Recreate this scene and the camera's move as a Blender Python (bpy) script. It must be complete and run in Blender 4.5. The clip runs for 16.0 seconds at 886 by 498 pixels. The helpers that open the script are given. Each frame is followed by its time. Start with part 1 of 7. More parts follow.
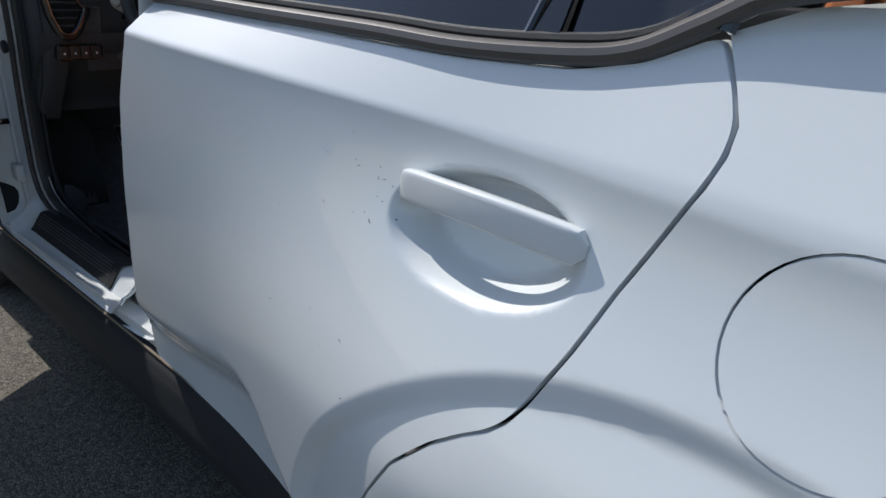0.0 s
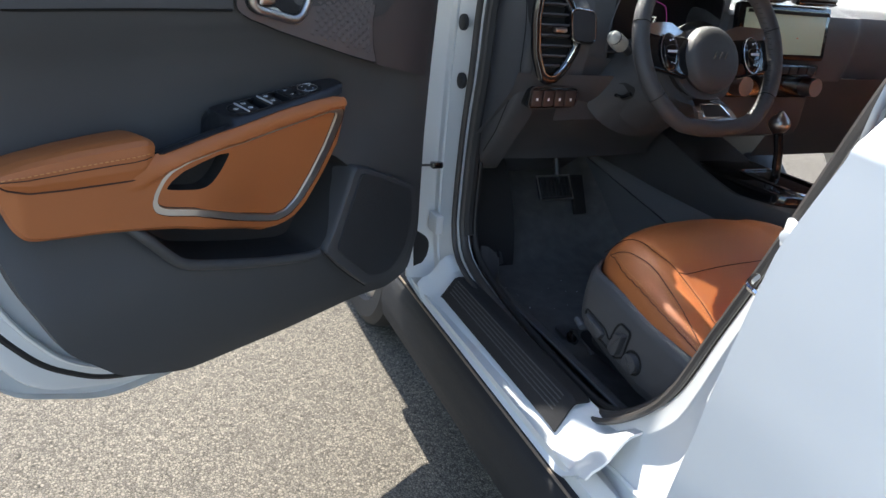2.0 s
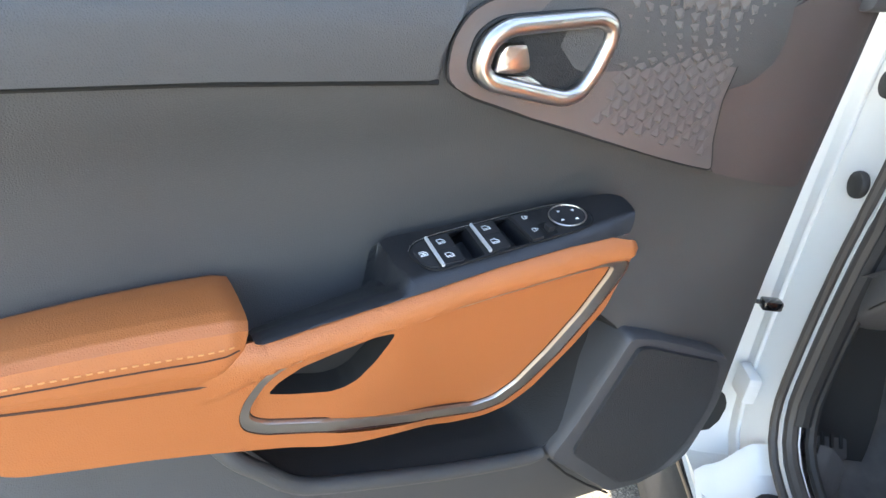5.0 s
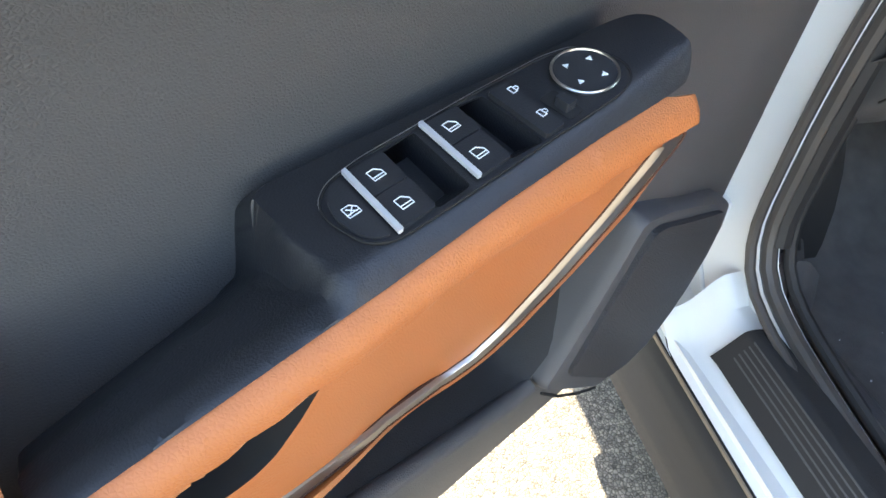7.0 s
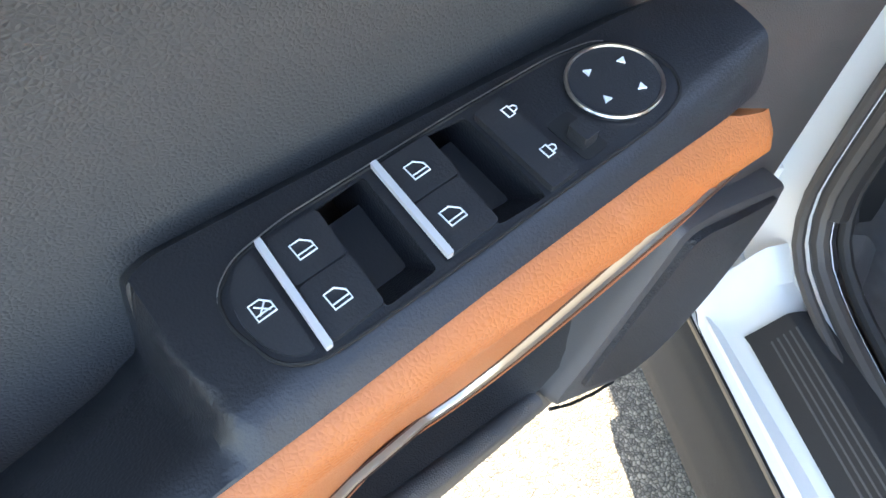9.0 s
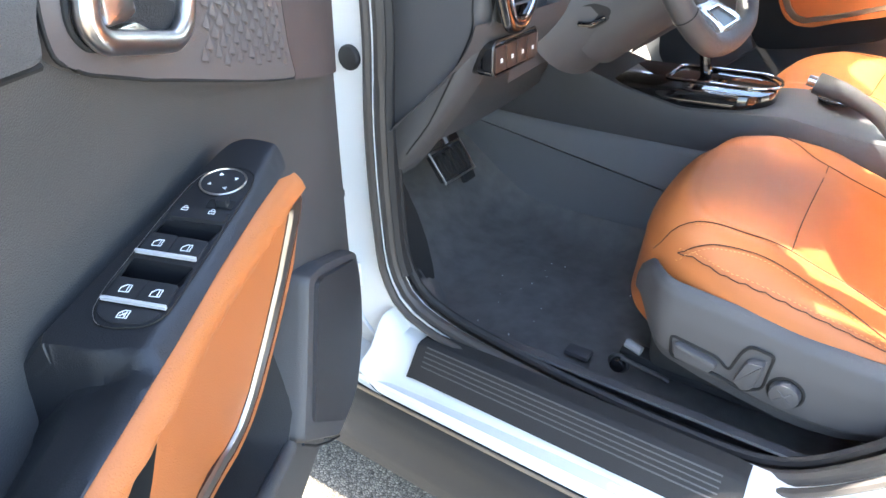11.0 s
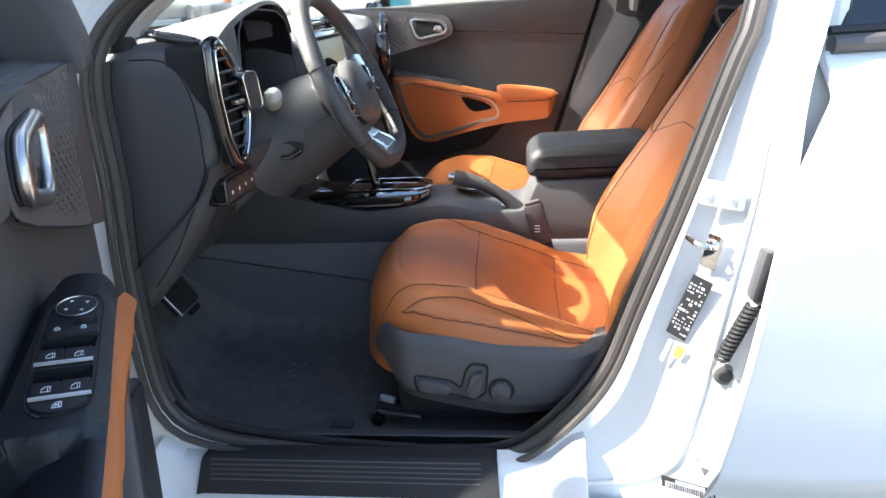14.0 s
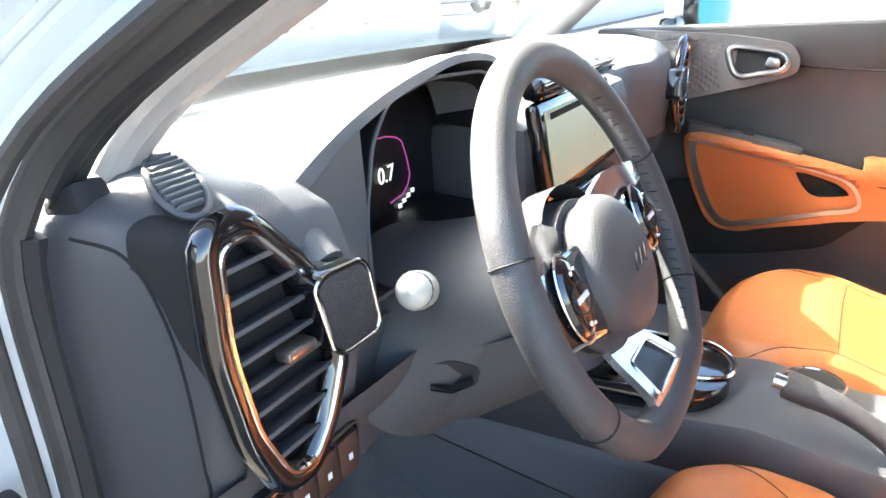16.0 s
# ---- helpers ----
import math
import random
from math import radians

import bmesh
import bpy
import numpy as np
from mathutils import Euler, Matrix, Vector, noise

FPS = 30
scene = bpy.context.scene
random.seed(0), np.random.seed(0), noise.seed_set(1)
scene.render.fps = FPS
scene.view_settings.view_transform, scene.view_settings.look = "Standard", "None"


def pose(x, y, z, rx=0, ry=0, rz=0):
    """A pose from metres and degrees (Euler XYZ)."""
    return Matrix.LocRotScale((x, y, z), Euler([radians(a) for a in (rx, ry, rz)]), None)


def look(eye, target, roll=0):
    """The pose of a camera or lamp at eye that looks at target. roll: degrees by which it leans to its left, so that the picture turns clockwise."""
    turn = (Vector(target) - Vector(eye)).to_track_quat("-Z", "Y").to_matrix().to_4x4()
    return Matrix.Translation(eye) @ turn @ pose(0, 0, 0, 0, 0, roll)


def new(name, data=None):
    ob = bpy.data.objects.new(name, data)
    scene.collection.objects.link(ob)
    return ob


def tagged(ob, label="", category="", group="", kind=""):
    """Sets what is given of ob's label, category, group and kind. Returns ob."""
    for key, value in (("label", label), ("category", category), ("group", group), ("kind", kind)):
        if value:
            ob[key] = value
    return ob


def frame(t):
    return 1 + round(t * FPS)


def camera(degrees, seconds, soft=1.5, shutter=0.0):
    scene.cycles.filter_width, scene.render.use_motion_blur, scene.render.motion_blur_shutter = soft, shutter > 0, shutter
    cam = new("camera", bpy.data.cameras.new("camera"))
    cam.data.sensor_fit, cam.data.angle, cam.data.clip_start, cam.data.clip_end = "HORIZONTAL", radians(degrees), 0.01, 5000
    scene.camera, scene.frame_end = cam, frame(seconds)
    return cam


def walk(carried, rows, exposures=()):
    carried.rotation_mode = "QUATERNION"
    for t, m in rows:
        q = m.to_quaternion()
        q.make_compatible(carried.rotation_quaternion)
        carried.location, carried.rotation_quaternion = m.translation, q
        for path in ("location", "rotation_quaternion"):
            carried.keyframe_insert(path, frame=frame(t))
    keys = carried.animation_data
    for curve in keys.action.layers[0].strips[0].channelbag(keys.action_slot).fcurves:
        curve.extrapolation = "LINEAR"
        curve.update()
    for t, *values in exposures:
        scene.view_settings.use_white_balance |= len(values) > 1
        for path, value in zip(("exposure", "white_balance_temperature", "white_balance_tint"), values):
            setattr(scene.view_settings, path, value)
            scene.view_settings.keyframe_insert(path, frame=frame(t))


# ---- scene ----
cam = camera(67.0, 16.0)
PATH = [
    (0, (1.563, -0.579, 1.139), (0.349, 0.819, 0.382), 3.5),
    (0.5, (1.395, -0.608, 1.137), (0.089, 0.701, 0.375), 4.6),
    (1, (1.209, -0.646, 1.143), (-0.203, 0.543, 0.372), 4.8),
    (1.5, (0.966, -0.635, 1.142), (-0.606, 0.313, 0.348), 4.9),
    (2, (0.784, -0.63, 1.144), (-0.874, 0.15, 0.343), 5.5),
    (2.5, (0.584, -0.613, 1.149), (-1.122, 0.03, 0.328), 6.0),
    (3, (0.438, -0.596, 1.16), (-1.315, -0.14, 0.313), 6.6),
    (3.5, (0.323, -0.539, 1.177), (-1.463, -0.439, 0.284), 7.8),
    (3.7, (0.294, -0.508, 1.183), (-1.488, -0.516, 0.275), 8.0),
    (5.8, (0.113, -0.488, 1.136), (-1.61, -0.329, 0.133), 3.8),
    (6, (0.08, -0.522, 1.124), (-1.587, -0.224, 0.06), 2.7),
    (6.5, (0.008, -0.557, 1.09), (-1.521, -0.099, -0.115), 2.8),
    (7, (-0.081, -0.524, 1.077), (-1.478, -0.104, -0.291), 4.6),
    (7.5, (-0.145, -0.493, 1.065), (-1.437, -0.156, -0.423), 5.3),
    (8, (-0.181, -0.474, 1.054), (-1.413, -0.202, -0.497), 5.2),
    (8.2, (-0.19, -0.471, 1.053), (-1.41, -0.214, -0.511), 4.8),
    (10.3, (-0.062, -0.561, 1.093), (-1.341, 0.265, -0.205), 0.2),
    (10.5, (-0.029, -0.585, 1.1), (-1.273, 0.398, -0.119), -0.6),
    (11, (0.054, -0.643, 1.119), (-1.002, 0.729, 0.117), -2.7),
    (11.5, (0.139, -0.758, 1.148), (-0.638, 0.87, 0.284), -5.2),
    (12, (0.13, -0.82, 1.164), (-0.345, 0.969, 0.406), -5.9),
    (12.5, (0.077, -0.894, 1.171), (-0.235, 0.953, 0.471), -5.8),
    (13, (0.044, -0.929, 1.17), (-0.2, 0.931, 0.476), -5.1),
    (13.5, (0.035, -0.93, 1.168), (-0.205, 0.931, 0.476), -4.5),
    (14, (0.054, -0.889, 1.16), (-0.195, 0.968, 0.461), -3.9),
    (14.5, (0.121, -0.703, 1.148), (-0.316, 1.121, 0.454), -2.6),
    (15, (0.139, -0.526, 1.149), (-0.518, 1.226, 0.443), -1.7),
    (15.5, (0.013, -0.299, 1.159), (-0.823, 1.367, 0.435), -2.56),
    (16, (-0.11, -0.149, 1.234), (-1.067, 1.462, 0.537), -3.81),
]
EXPOSURES = [(0, -0.25, 6150, 10), (1.0, 0.20, 6250, 10), (1.5, 0.60, 6200, 10), (2.0, 1.35, 6400, 10), (2.5, 2.2, 6500, 10), (3.5, 2.92, 7150, 10), (6.0, 3.2, 7250, 10), (7.0, 3.2, 7400, 10), (8.0, 3.3, 7200, 10),
             (10.5, 3.55, 7150, 10), (11.0, 3.6, 6800, 10), (11.5, 3.0, 6600, 10), (12.0, 2.25, 6500, 10), (12.5, 1.95, 6450, 10), (14.0, 2.1, 6400, 10), (14.5, 2.45, 6300, 10), (15.0, 2.75, 6250, 10), (16.0, 3.15, 6400, 10)]
walk(cam, [(t, look(eye, target, roll)) for t, eye, target, roll in PATH], EXPOSURES)

# ---- world and sun ----
SUN = Vector((-0.69, -0.025, 0.80)).normalized()
world = bpy.data.worlds.new("sky")
scene.world = world
world.use_nodes = True
wn = world.node_tree
sky = wn.nodes.new("ShaderNodeTexSky")
sky.sky_type, sky.sun_disc = "NISHITA", False
sky.sun_elevation = math.asin(SUN.z)
sky.sun_rotation = math.atan2(SUN.x, SUN.y)
bgn = wn.nodes["Background"]
bgn.inputs["Strength"].default_value = 0.15
wn.links.new(sky.outputs[0], bgn.inputs["Color"])
sun_data = bpy.data.lights.new("sun", "SUN")
sun_data.energy, sun_data.angle, sun_data.color = 4.6, radians(0.53), (1.0, 0.95, 0.87)
sun = new("sun", sun_data)
sun.matrix_world = look(SUN * 30, (0, 0, 0))

# ---- materials ----
def mat(name, color, rough=0.5, metal=0.0, coat=0.0, bump=0.0, scale=200.0, vary=0.08, spec=0.5, kind="noise", stretch=(1, 1, 1), patch=6.0):
    """A principled material with large mottling, fine grain in colour and gloss, and relief."""
    m = bpy.data.materials.new(name)
    m.use_nodes = True
    t = m.node_tree
    p = t.nodes["Principled BSDF"]
    p.inputs["Metallic"].default_value = metal
    p.inputs["Specular IOR Level"].default_value = spec
    if coat:
        p.inputs["Coat Weight"].default_value = coat
        p.inputs["Coat Roughness"].default_value = 0.03
    co = t.nodes.new("ShaderNodeTexCoord")
    mp = t.nodes.new("ShaderNodeMapping")
    mp.inputs["Scale"].default_value = stretch
    t.links.new(co.outputs["Object"], mp.inputs["Vector"])
    big = t.nodes.new("ShaderNodeTexNoise")
    big.inputs["Scale"].default_value, big.inputs["Detail"].default_value = patch, 4
    t.links.new(mp.outputs[0], big.inputs["Vector"])
    if kind == "voronoi":
        fine = t.nodes.new("ShaderNodeTexVoronoi")
        fine.feature = "DISTANCE_TO_EDGE"
        height = fine.outputs["Distance"]
    else:
        fine = t.nodes.new("ShaderNodeTexNoise")
        fine.inputs["Detail"].default_value = 3
        height = fine.outputs[0]
    fine.inputs["Scale"].default_value = scale
    t.links.new(mp.outputs[0], fine.inputs["Vector"])
    ramp = t.nodes.new("ShaderNodeMixRGB")
    c = Vector(color)
    ramp.inputs[1].default_value = (*(c * (1 - vary)), 1)
    ramp.inputs[2].default_value = (*(c * (1 + vary)), 1)
    t.links.new(big.outputs[0], ramp.inputs[0])
    t.links.new(ramp.outputs[0], p.inputs["Base Color"])
    mr = t.nodes.new("ShaderNodeMapRange")
    mr.inputs[3].default_value, mr.inputs[4].default_value = max(0.02, rough - 0.06), min(1, rough + 0.06)
    t.links.new(big.outputs[0], mr.inputs[0])
    t.links.new(mr.outputs[0], p.inputs["Roughness"])
    if bump:
        b = t.nodes.new("ShaderNodeBump")
        b.inputs["Strength"].default_value, b.inputs["Distance"].default_value = bump, 0.002
        t.links.new(height, b.inputs["Height"])
        t.links.new(b.outputs[0], p.inputs["Normal"])
    return m


def glow(name, color, strength):
    m = mat(name, color, 0.4)
    p = m.node_tree.nodes["Principled BSDF"]
    p.inputs["Emission Color"].default_value = (*color, 1)
    p.inputs["Emission Strength"].default_value = strength
    return m


def glass(name, tint, rough=0.0):
    m = bpy.data.materials.new(name)
    m.use_nodes = True
    p = m.node_tree.nodes["Principled BSDF"]
    p.inputs["Base Color"].default_value = (*tint, 1)
    p.inputs["Roughness"].default_value = rough
    p.inputs["IOR"].default_value = 1.45
    p.inputs["Transmission Weight"].default_value = 1.0
    return m


PAINT = mat("white_paint", (0.78, 0.80, 0.79), 0.34, 0.0, coat=1.0, bump=0.0, vary=0.02, scale=900)
JAMB = mat("white_jamb_paint", (0.74, 0.76, 0.76), 0.38, 0.0, coat=0.35, vary=0.03)
PLASTIC = mat("dark_plastic", (0.066, 0.066, 0.070), 0.52, bump=0.25, scale=900, vary=0.15)
SOFT = mat("grey_soft_trim", (0.066, 0.066, 0.067), 0.55, bump=0.35, scale=520, vary=0.10, kind="voronoi")
DASH = mat("grey_dash_skin", (0.085, 0.087, 0.092), 0.56, bump=0.3, scale=600, vary=0.08, kind="voronoi")
CLAD = mat("black_cladding", (0.024, 0.024, 0.025), 0.72, bump=0.4, scale=700, vary=0.2, spec=0.35)
LEATHER = mat("orange_leather", (0.405, 0.128, 0.036), 0.46, bump=0.24, scale=480, vary=0.08, kind="voronoi")
SEAM = mat("seam_shadow_gap", (0.055, 0.022, 0.012), 0.8)
THREAD = mat("orange_thread", (0.60, 0.27, 0.09), 0.7)
GREYSEAM = mat("dark_seam", (0.008, 0.008, 0.008), 0.8)
RUBBER = mat("black_rubber", (0.018, 0.018, 0.019), 0.62, bump=0.2, scale=300, vary=0.25)
GLOSS = mat("piano_black", (0.006, 0.006, 0.007), 0.10, coat=1.0, vary=0.02)
SATIN = mat("satin_metal", (0.52, 0.50, 0.48), 0.30, 1.0, vary=0.06, scale=400)
CHROME = mat("chrome", (0.80, 0.80, 0.80), 0.09, 1.0, vary=0.02)
CARPET = mat("dark_carpet", (0.170, 0.166, 0.162), 0.95, bump=1.0, scale=1400, vary=0.35, spec=0.1, patch=30)
MOULD = mat("grey_belt_moulding", (0.11, 0.10, 0.095), 0.42, 0.3, bump=0.1, scale=600, vary=0.1)
INK = mat("white_ink", (0.75, 0.78, 0.80), 0.5)
STEEL = mat("dark_steel", (0.12, 0.12, 0.12), 0.4, 0.9)
TINT = glass("dark_privacy_glass", (0.0015, 0.003, 0.009))
TINT.node_tree.nodes["Principled BSDF"].inputs["IOR"].default_value = 1.75
# lifted above the dark plastic to make up for light missing down low
LOWER = mat("lightened_lower_trim", (0.145, 0.148, 0.157), 0.6, bump=0.3, scale=800, vary=0.1)
PATTERN = mat("satin_pattern_trim", (0.15, 0.135, 0.132), 0.40, 0.40, bump=0.10, scale=700, vary=0.08)
BROWN = mat("brown_black_plastic", (0.070, 0.056, 0.054), 0.48, bump=0.2, scale=800, vary=0.10)
BUTTON = mat("button_black", (0.022, 0.023, 0.026), 0.42, bump=0.15, scale=900)
CLEAR = glass("clear_glass", (0.93, 0.97, 0.95))
SCREEN = glass("tinted_screen_glass", (0.66, 0.70, 0.68))


# ---- mesh helpers ----
def part(name, bm, material, parent=None, label="", smooth=True, normal=None):
    """Links a bmesh as one mesh object under a thing or a part."""
    me = bpy.data.meshes.new(name)
    if smooth:
        for f in bm.faces:
            f.smooth = True
        for e in bm.edges:
            if len(e.link_faces) == 2 and e.calc_face_angle(0) > 0.6:
                e.smooth = False
    bm.to_mesh(me)
    bm.free()
    me.materials.append(material)
    if normal is not None:
        me.normals_split_custom_set_from_vertices([normal(v.co) or v.normal for v in me.vertices])
    ob = new(name, me)
    if parent is not None:
        ob.parent = parent
        if parent.data is None and parent.get("frame") is None:
            ob.matrix_parent_inverse = parent.matrix_basis.inverted()
    if label:
        ob["label"] = label
    return ob


def thing(name, base, label, category, group="", kind=""):
    """A top-level empty at its base; its parts are given in world places."""
    return tagged(pose_on(new(name), Matrix.Translation(base)), label, category, group, kind)


def pose_on(ob, m):
    ob.matrix_basis = m
    return ob


def rounded(pts, r, seg=5):
    """A polygon's corners rounded off by about r."""
    out, n = [], len(pts)
    for i in range(n):
        a, b, c = (Vector(pts[(i + k) % n]) for k in (-1, 0, 1))
        da, dc = (a - b), (c - b)
        k = min(r, da.length * 0.45, dc.length * 0.45)
        p, q = b + da.normalized() * k, b + dc.normalized() * k
        for j in range(seg + 1):
            t = j / seg
            out.append(tuple(p * (1 - t) ** 2 + b * 2 * t * (1 - t) + q * t * t))
    return out


def curve(pts, n=60, closed=False):
    """Catmull-Rom through the points, n samples, evenly by length."""
    P = [Vector(p) for p in pts]
    m = len(P)
    raw = []
    for i in range(m if closed else m - 1):
        p0, p1, p2, p3 = (P[(i + k) % m] if closed else P[min(max(i + k, 0), m - 1)] for k in (-1, 0, 1, 2))
        for j in range(12):
            t = j / 12
            raw.append(0.5 * ((2 * p1) + (p2 - p0) * t + (2 * p0 - 5 * p1 + 4 * p2 - p3) * t * t + (3 * p1 - p0 - 3 * p2 + p3) * t ** 3))
    raw.append(P[0].copy() if closed else P[-1].copy())
    d = [0.0]
    for a, b in zip(raw, raw[1:]):
        d.append(d[-1] + (b - a).length)
    out, k = [], 0
    for i in range(n):
        s = d[-1] * i / (n if closed else n - 1)
        while k < len(d) - 2 and d[k + 1] < s:
            k += 1
        f = (s - d[k]) / max(1e-9, d[k + 1] - d[k])
        out.append(raw[k].lerp(raw[k + 1], min(1, f)))
    return out


def box(c, s, bev=0.004, m=None, seg=2):
    bm = bmesh.new()
    bmesh.ops.create_cube(bm, size=1)
    bmesh.ops.scale(bm, vec=s, verts=bm.verts)
    if bev:
        bmesh.ops.bevel(bm, geom=bm.edges[:], offset=min(bev, min(s) * 0.45), segments=seg, profile=0.5, affect="EDGES")
    bmesh.ops.transform(bm, matrix=Matrix.Translation(c) @ (m or Matrix()), verts=bm.verts)
    return bm


def prism(pts, d0, d1, bev=0.003, axis="y", seg=2):
    """A polygon of (a, b) points drawn out along the axis: y takes (x, z), x takes (y, z), z takes (x, y)."""
    put = {"y": lambda a, b, d: (a, d, b), "x": lambda a, b, d: (d, a, b), "z": lambda a, b, d: (a, b, d)}[axis]
    bm = bmesh.new()
    lo = [bm.verts.new(put(a, b, d0)) for a, b in pts]
    hi = [bm.verts.new(put(a, b, d1)) for a, b in pts]
    n = len(pts)
    caps = [bm.faces.new(lo), bm.faces.new(hi[::-1])]
    for i in range(n):
        bm.faces.new((lo[(i + 1) % n], lo[i], hi[i], hi[(i + 1) % n]))
    bmesh.ops.recalc_face_normals(bm, faces=bm.faces[:])
    if bev:
        rim = [e for f in caps for e in f.edges]
        bmesh.ops.bevel(bm, geom=rim, offset=bev, segments=seg, profile=0.5, affect="EDGES")
    return bm


def tube(pts, r, closed=False, seg=8, flat=1.0, up=None):
    """A round or flattened bar swept along points."""
    P = [Vector(p) for p in pts]
    n = len(P)
    bm = bmesh.new()
    rings = []
    last = None
    for i in range(n):
        a, b = P[(i - 1) % n] if closed or i else P[0], P[(i + 1) % n] if closed or i < n - 1 else P[-1]
        t = (b - a).normalized()
        ref = Vector(up) if up else (last or (Vector((0, 0, 1)) if abs(t.z) < 0.9 else Vector((1, 0, 0))))
        s = t.cross(ref).normalized()
        w = s.cross(t).normalized()
        last = w
        rr = r(i / (n - 1)) if callable(r) else r
        rings.append([bm.verts.new(P[i] + s * math.cos(2 * math.pi * k / seg) * rr + w * math.sin(2 * math.pi * k / seg) * rr * flat) for k in range(seg)])
    for i in range(n if closed else n - 1):
        A, B = rings[i], rings[(i + 1) % n]
        for k in range(seg):
            bm.faces.new((A[k], A[(k + 1) % seg], B[(k + 1) % seg], B[k]))
    if not closed:
        bm.faces.new(rings[0])
        bm.faces.new(rings[-1][::-1])
    bmesh.ops.recalc_face_normals(bm, faces=bm.faces[:])
    return bm


def grid(f, nu, nv, wrap_u=False, wrap_v=False, caps=False):
    """A sheet of points f(u, v), u and v from 0 to 1."""
    bm = bmesh.new()
    V = [[bm.verts.new(f(i / (nu if wrap_u else nu - 1), j / (nv if wrap_v else nv - 1))) for j in range(nv)] for i in range(nu)]
    for i in range(nu if wrap_u else nu - 1):
        for j in range(nv if wrap_v else nv - 1):
            bm.faces.new((V[i][j], V[(i + 1) % nu][j], V[(i + 1) % nu][(j + 1) % nv], V[i][(j + 1) % nv]))
    if caps and wrap_v:
        bm.faces.new(V[0])
        bm.faces.new(V[-1][::-1])
    bmesh.ops.recalc_face_normals(bm, faces=bm.faces[:])
    return bm


def thicken(bm, d):
    """Gives an open sheet a thickness d against its normals."""
    bmesh.ops.solidify(bm, geom=bm.faces[:], thickness=d)
    return bm


def panel(outline, f, step, back=None, holes=(), dense=()):
    """A sheet cut to an outline of (a, b) points, laid in cells of about step and bent by f(a, b) to a place; back: a flange to this vector."""
    bm = bmesh.new()
    loops = [outline, *holes]
    edges = []
    for lp in loops:
        vs = [bm.verts.new((a, b, 0)) for a, b in lp]
        edges += [bm.edges.new((vs[i], vs[(i + 1) % len(vs)])) for i in range(len(vs))]
    bmesh.ops.triangle_fill(bm, edges=edges, use_beauty=True, use_dissolve=False, normal=(0, 0, 1))
    for ax in (0, 1):
        lo, hi = min(p[ax] for p in outline), max(p[ax] for p in outline)
        cuts = [lo + step * i for i in range(1, int((hi - lo) / step) + 1)]
        cuts += [d0 + (d1 - d0) * i / k for x, d0, d1, k in dense if x == ax for i in range(k + 1)]
        for c in sorted(cuts):
            no = (1, 0, 0) if ax == 0 else (0, 1, 0)
            bmesh.ops.bisect_plane(bm, geom=bm.verts[:] + bm.edges[:] + bm.faces[:], plane_co=(c if ax == 0 else 0, c if ax else 0, 0), plane_no=no, dist=1e-6)
    rim = [e for e in bm.edges if len(e.link_faces) == 1]
    for v in bm.verts:
        v.co = f(v.co.x, v.co.y)
    if back is not None:
        ext = bmesh.ops.extrude_edge_only(bm, edges=rim)
        moved = [v for v in ext["geom"] if isinstance(v, bmesh.types.BMVert)]
        bmesh.ops.translate(bm, verts=moved, vec=back)
    bmesh.ops.recalc_face_normals(bm, faces=bm.faces[:])
    return bm


def disc(c, r, h, axis="y", bev=0.002, seg=28):
    pts = [(c[{"y": 0, "x": 1, "z": 0}[axis]] + r * math.cos(2 * math.pi * i / seg), c[{"y": 2, "x": 2, "z": 1}[axis]] + r * math.sin(2 * math.pi * i / seg)) for i in range(seg)]
    d = c[{"y": 1, "x": 0, "z": 2}[axis]]
    return prism(pts, d, d + h, bev, axis)


def smooth(a, b, x):
    t = min(1, max(0, (x - a) / (b - a)))
    return t * t * (3 - 2 * t)


def table(rows, x):
    """Linear reading between rows of (x, value)."""
    if x <= rows[0][0]:
        return rows[0][1]
    for (a, p), (b, q) in zip(rows, rows[1:]):
        if x <= b:
            return p + (q - p) * (x - a) / (b - a)
    return rows[-1][1]


def bend(rows, x):
    """Smoothed reading between rows of (x, value)."""
    h = (rows[-1][0] - rows[0][0]) * 0.03
    return sum(table(rows, x + k * h) for k in (-1, -0.5, 0, 0.5, 1)) / 5

# ---- car body ----
REAR_AXLE, FRONT_AXLE, AXLE_Z, MID = 1.50, -1.12, 0.335, 0.76


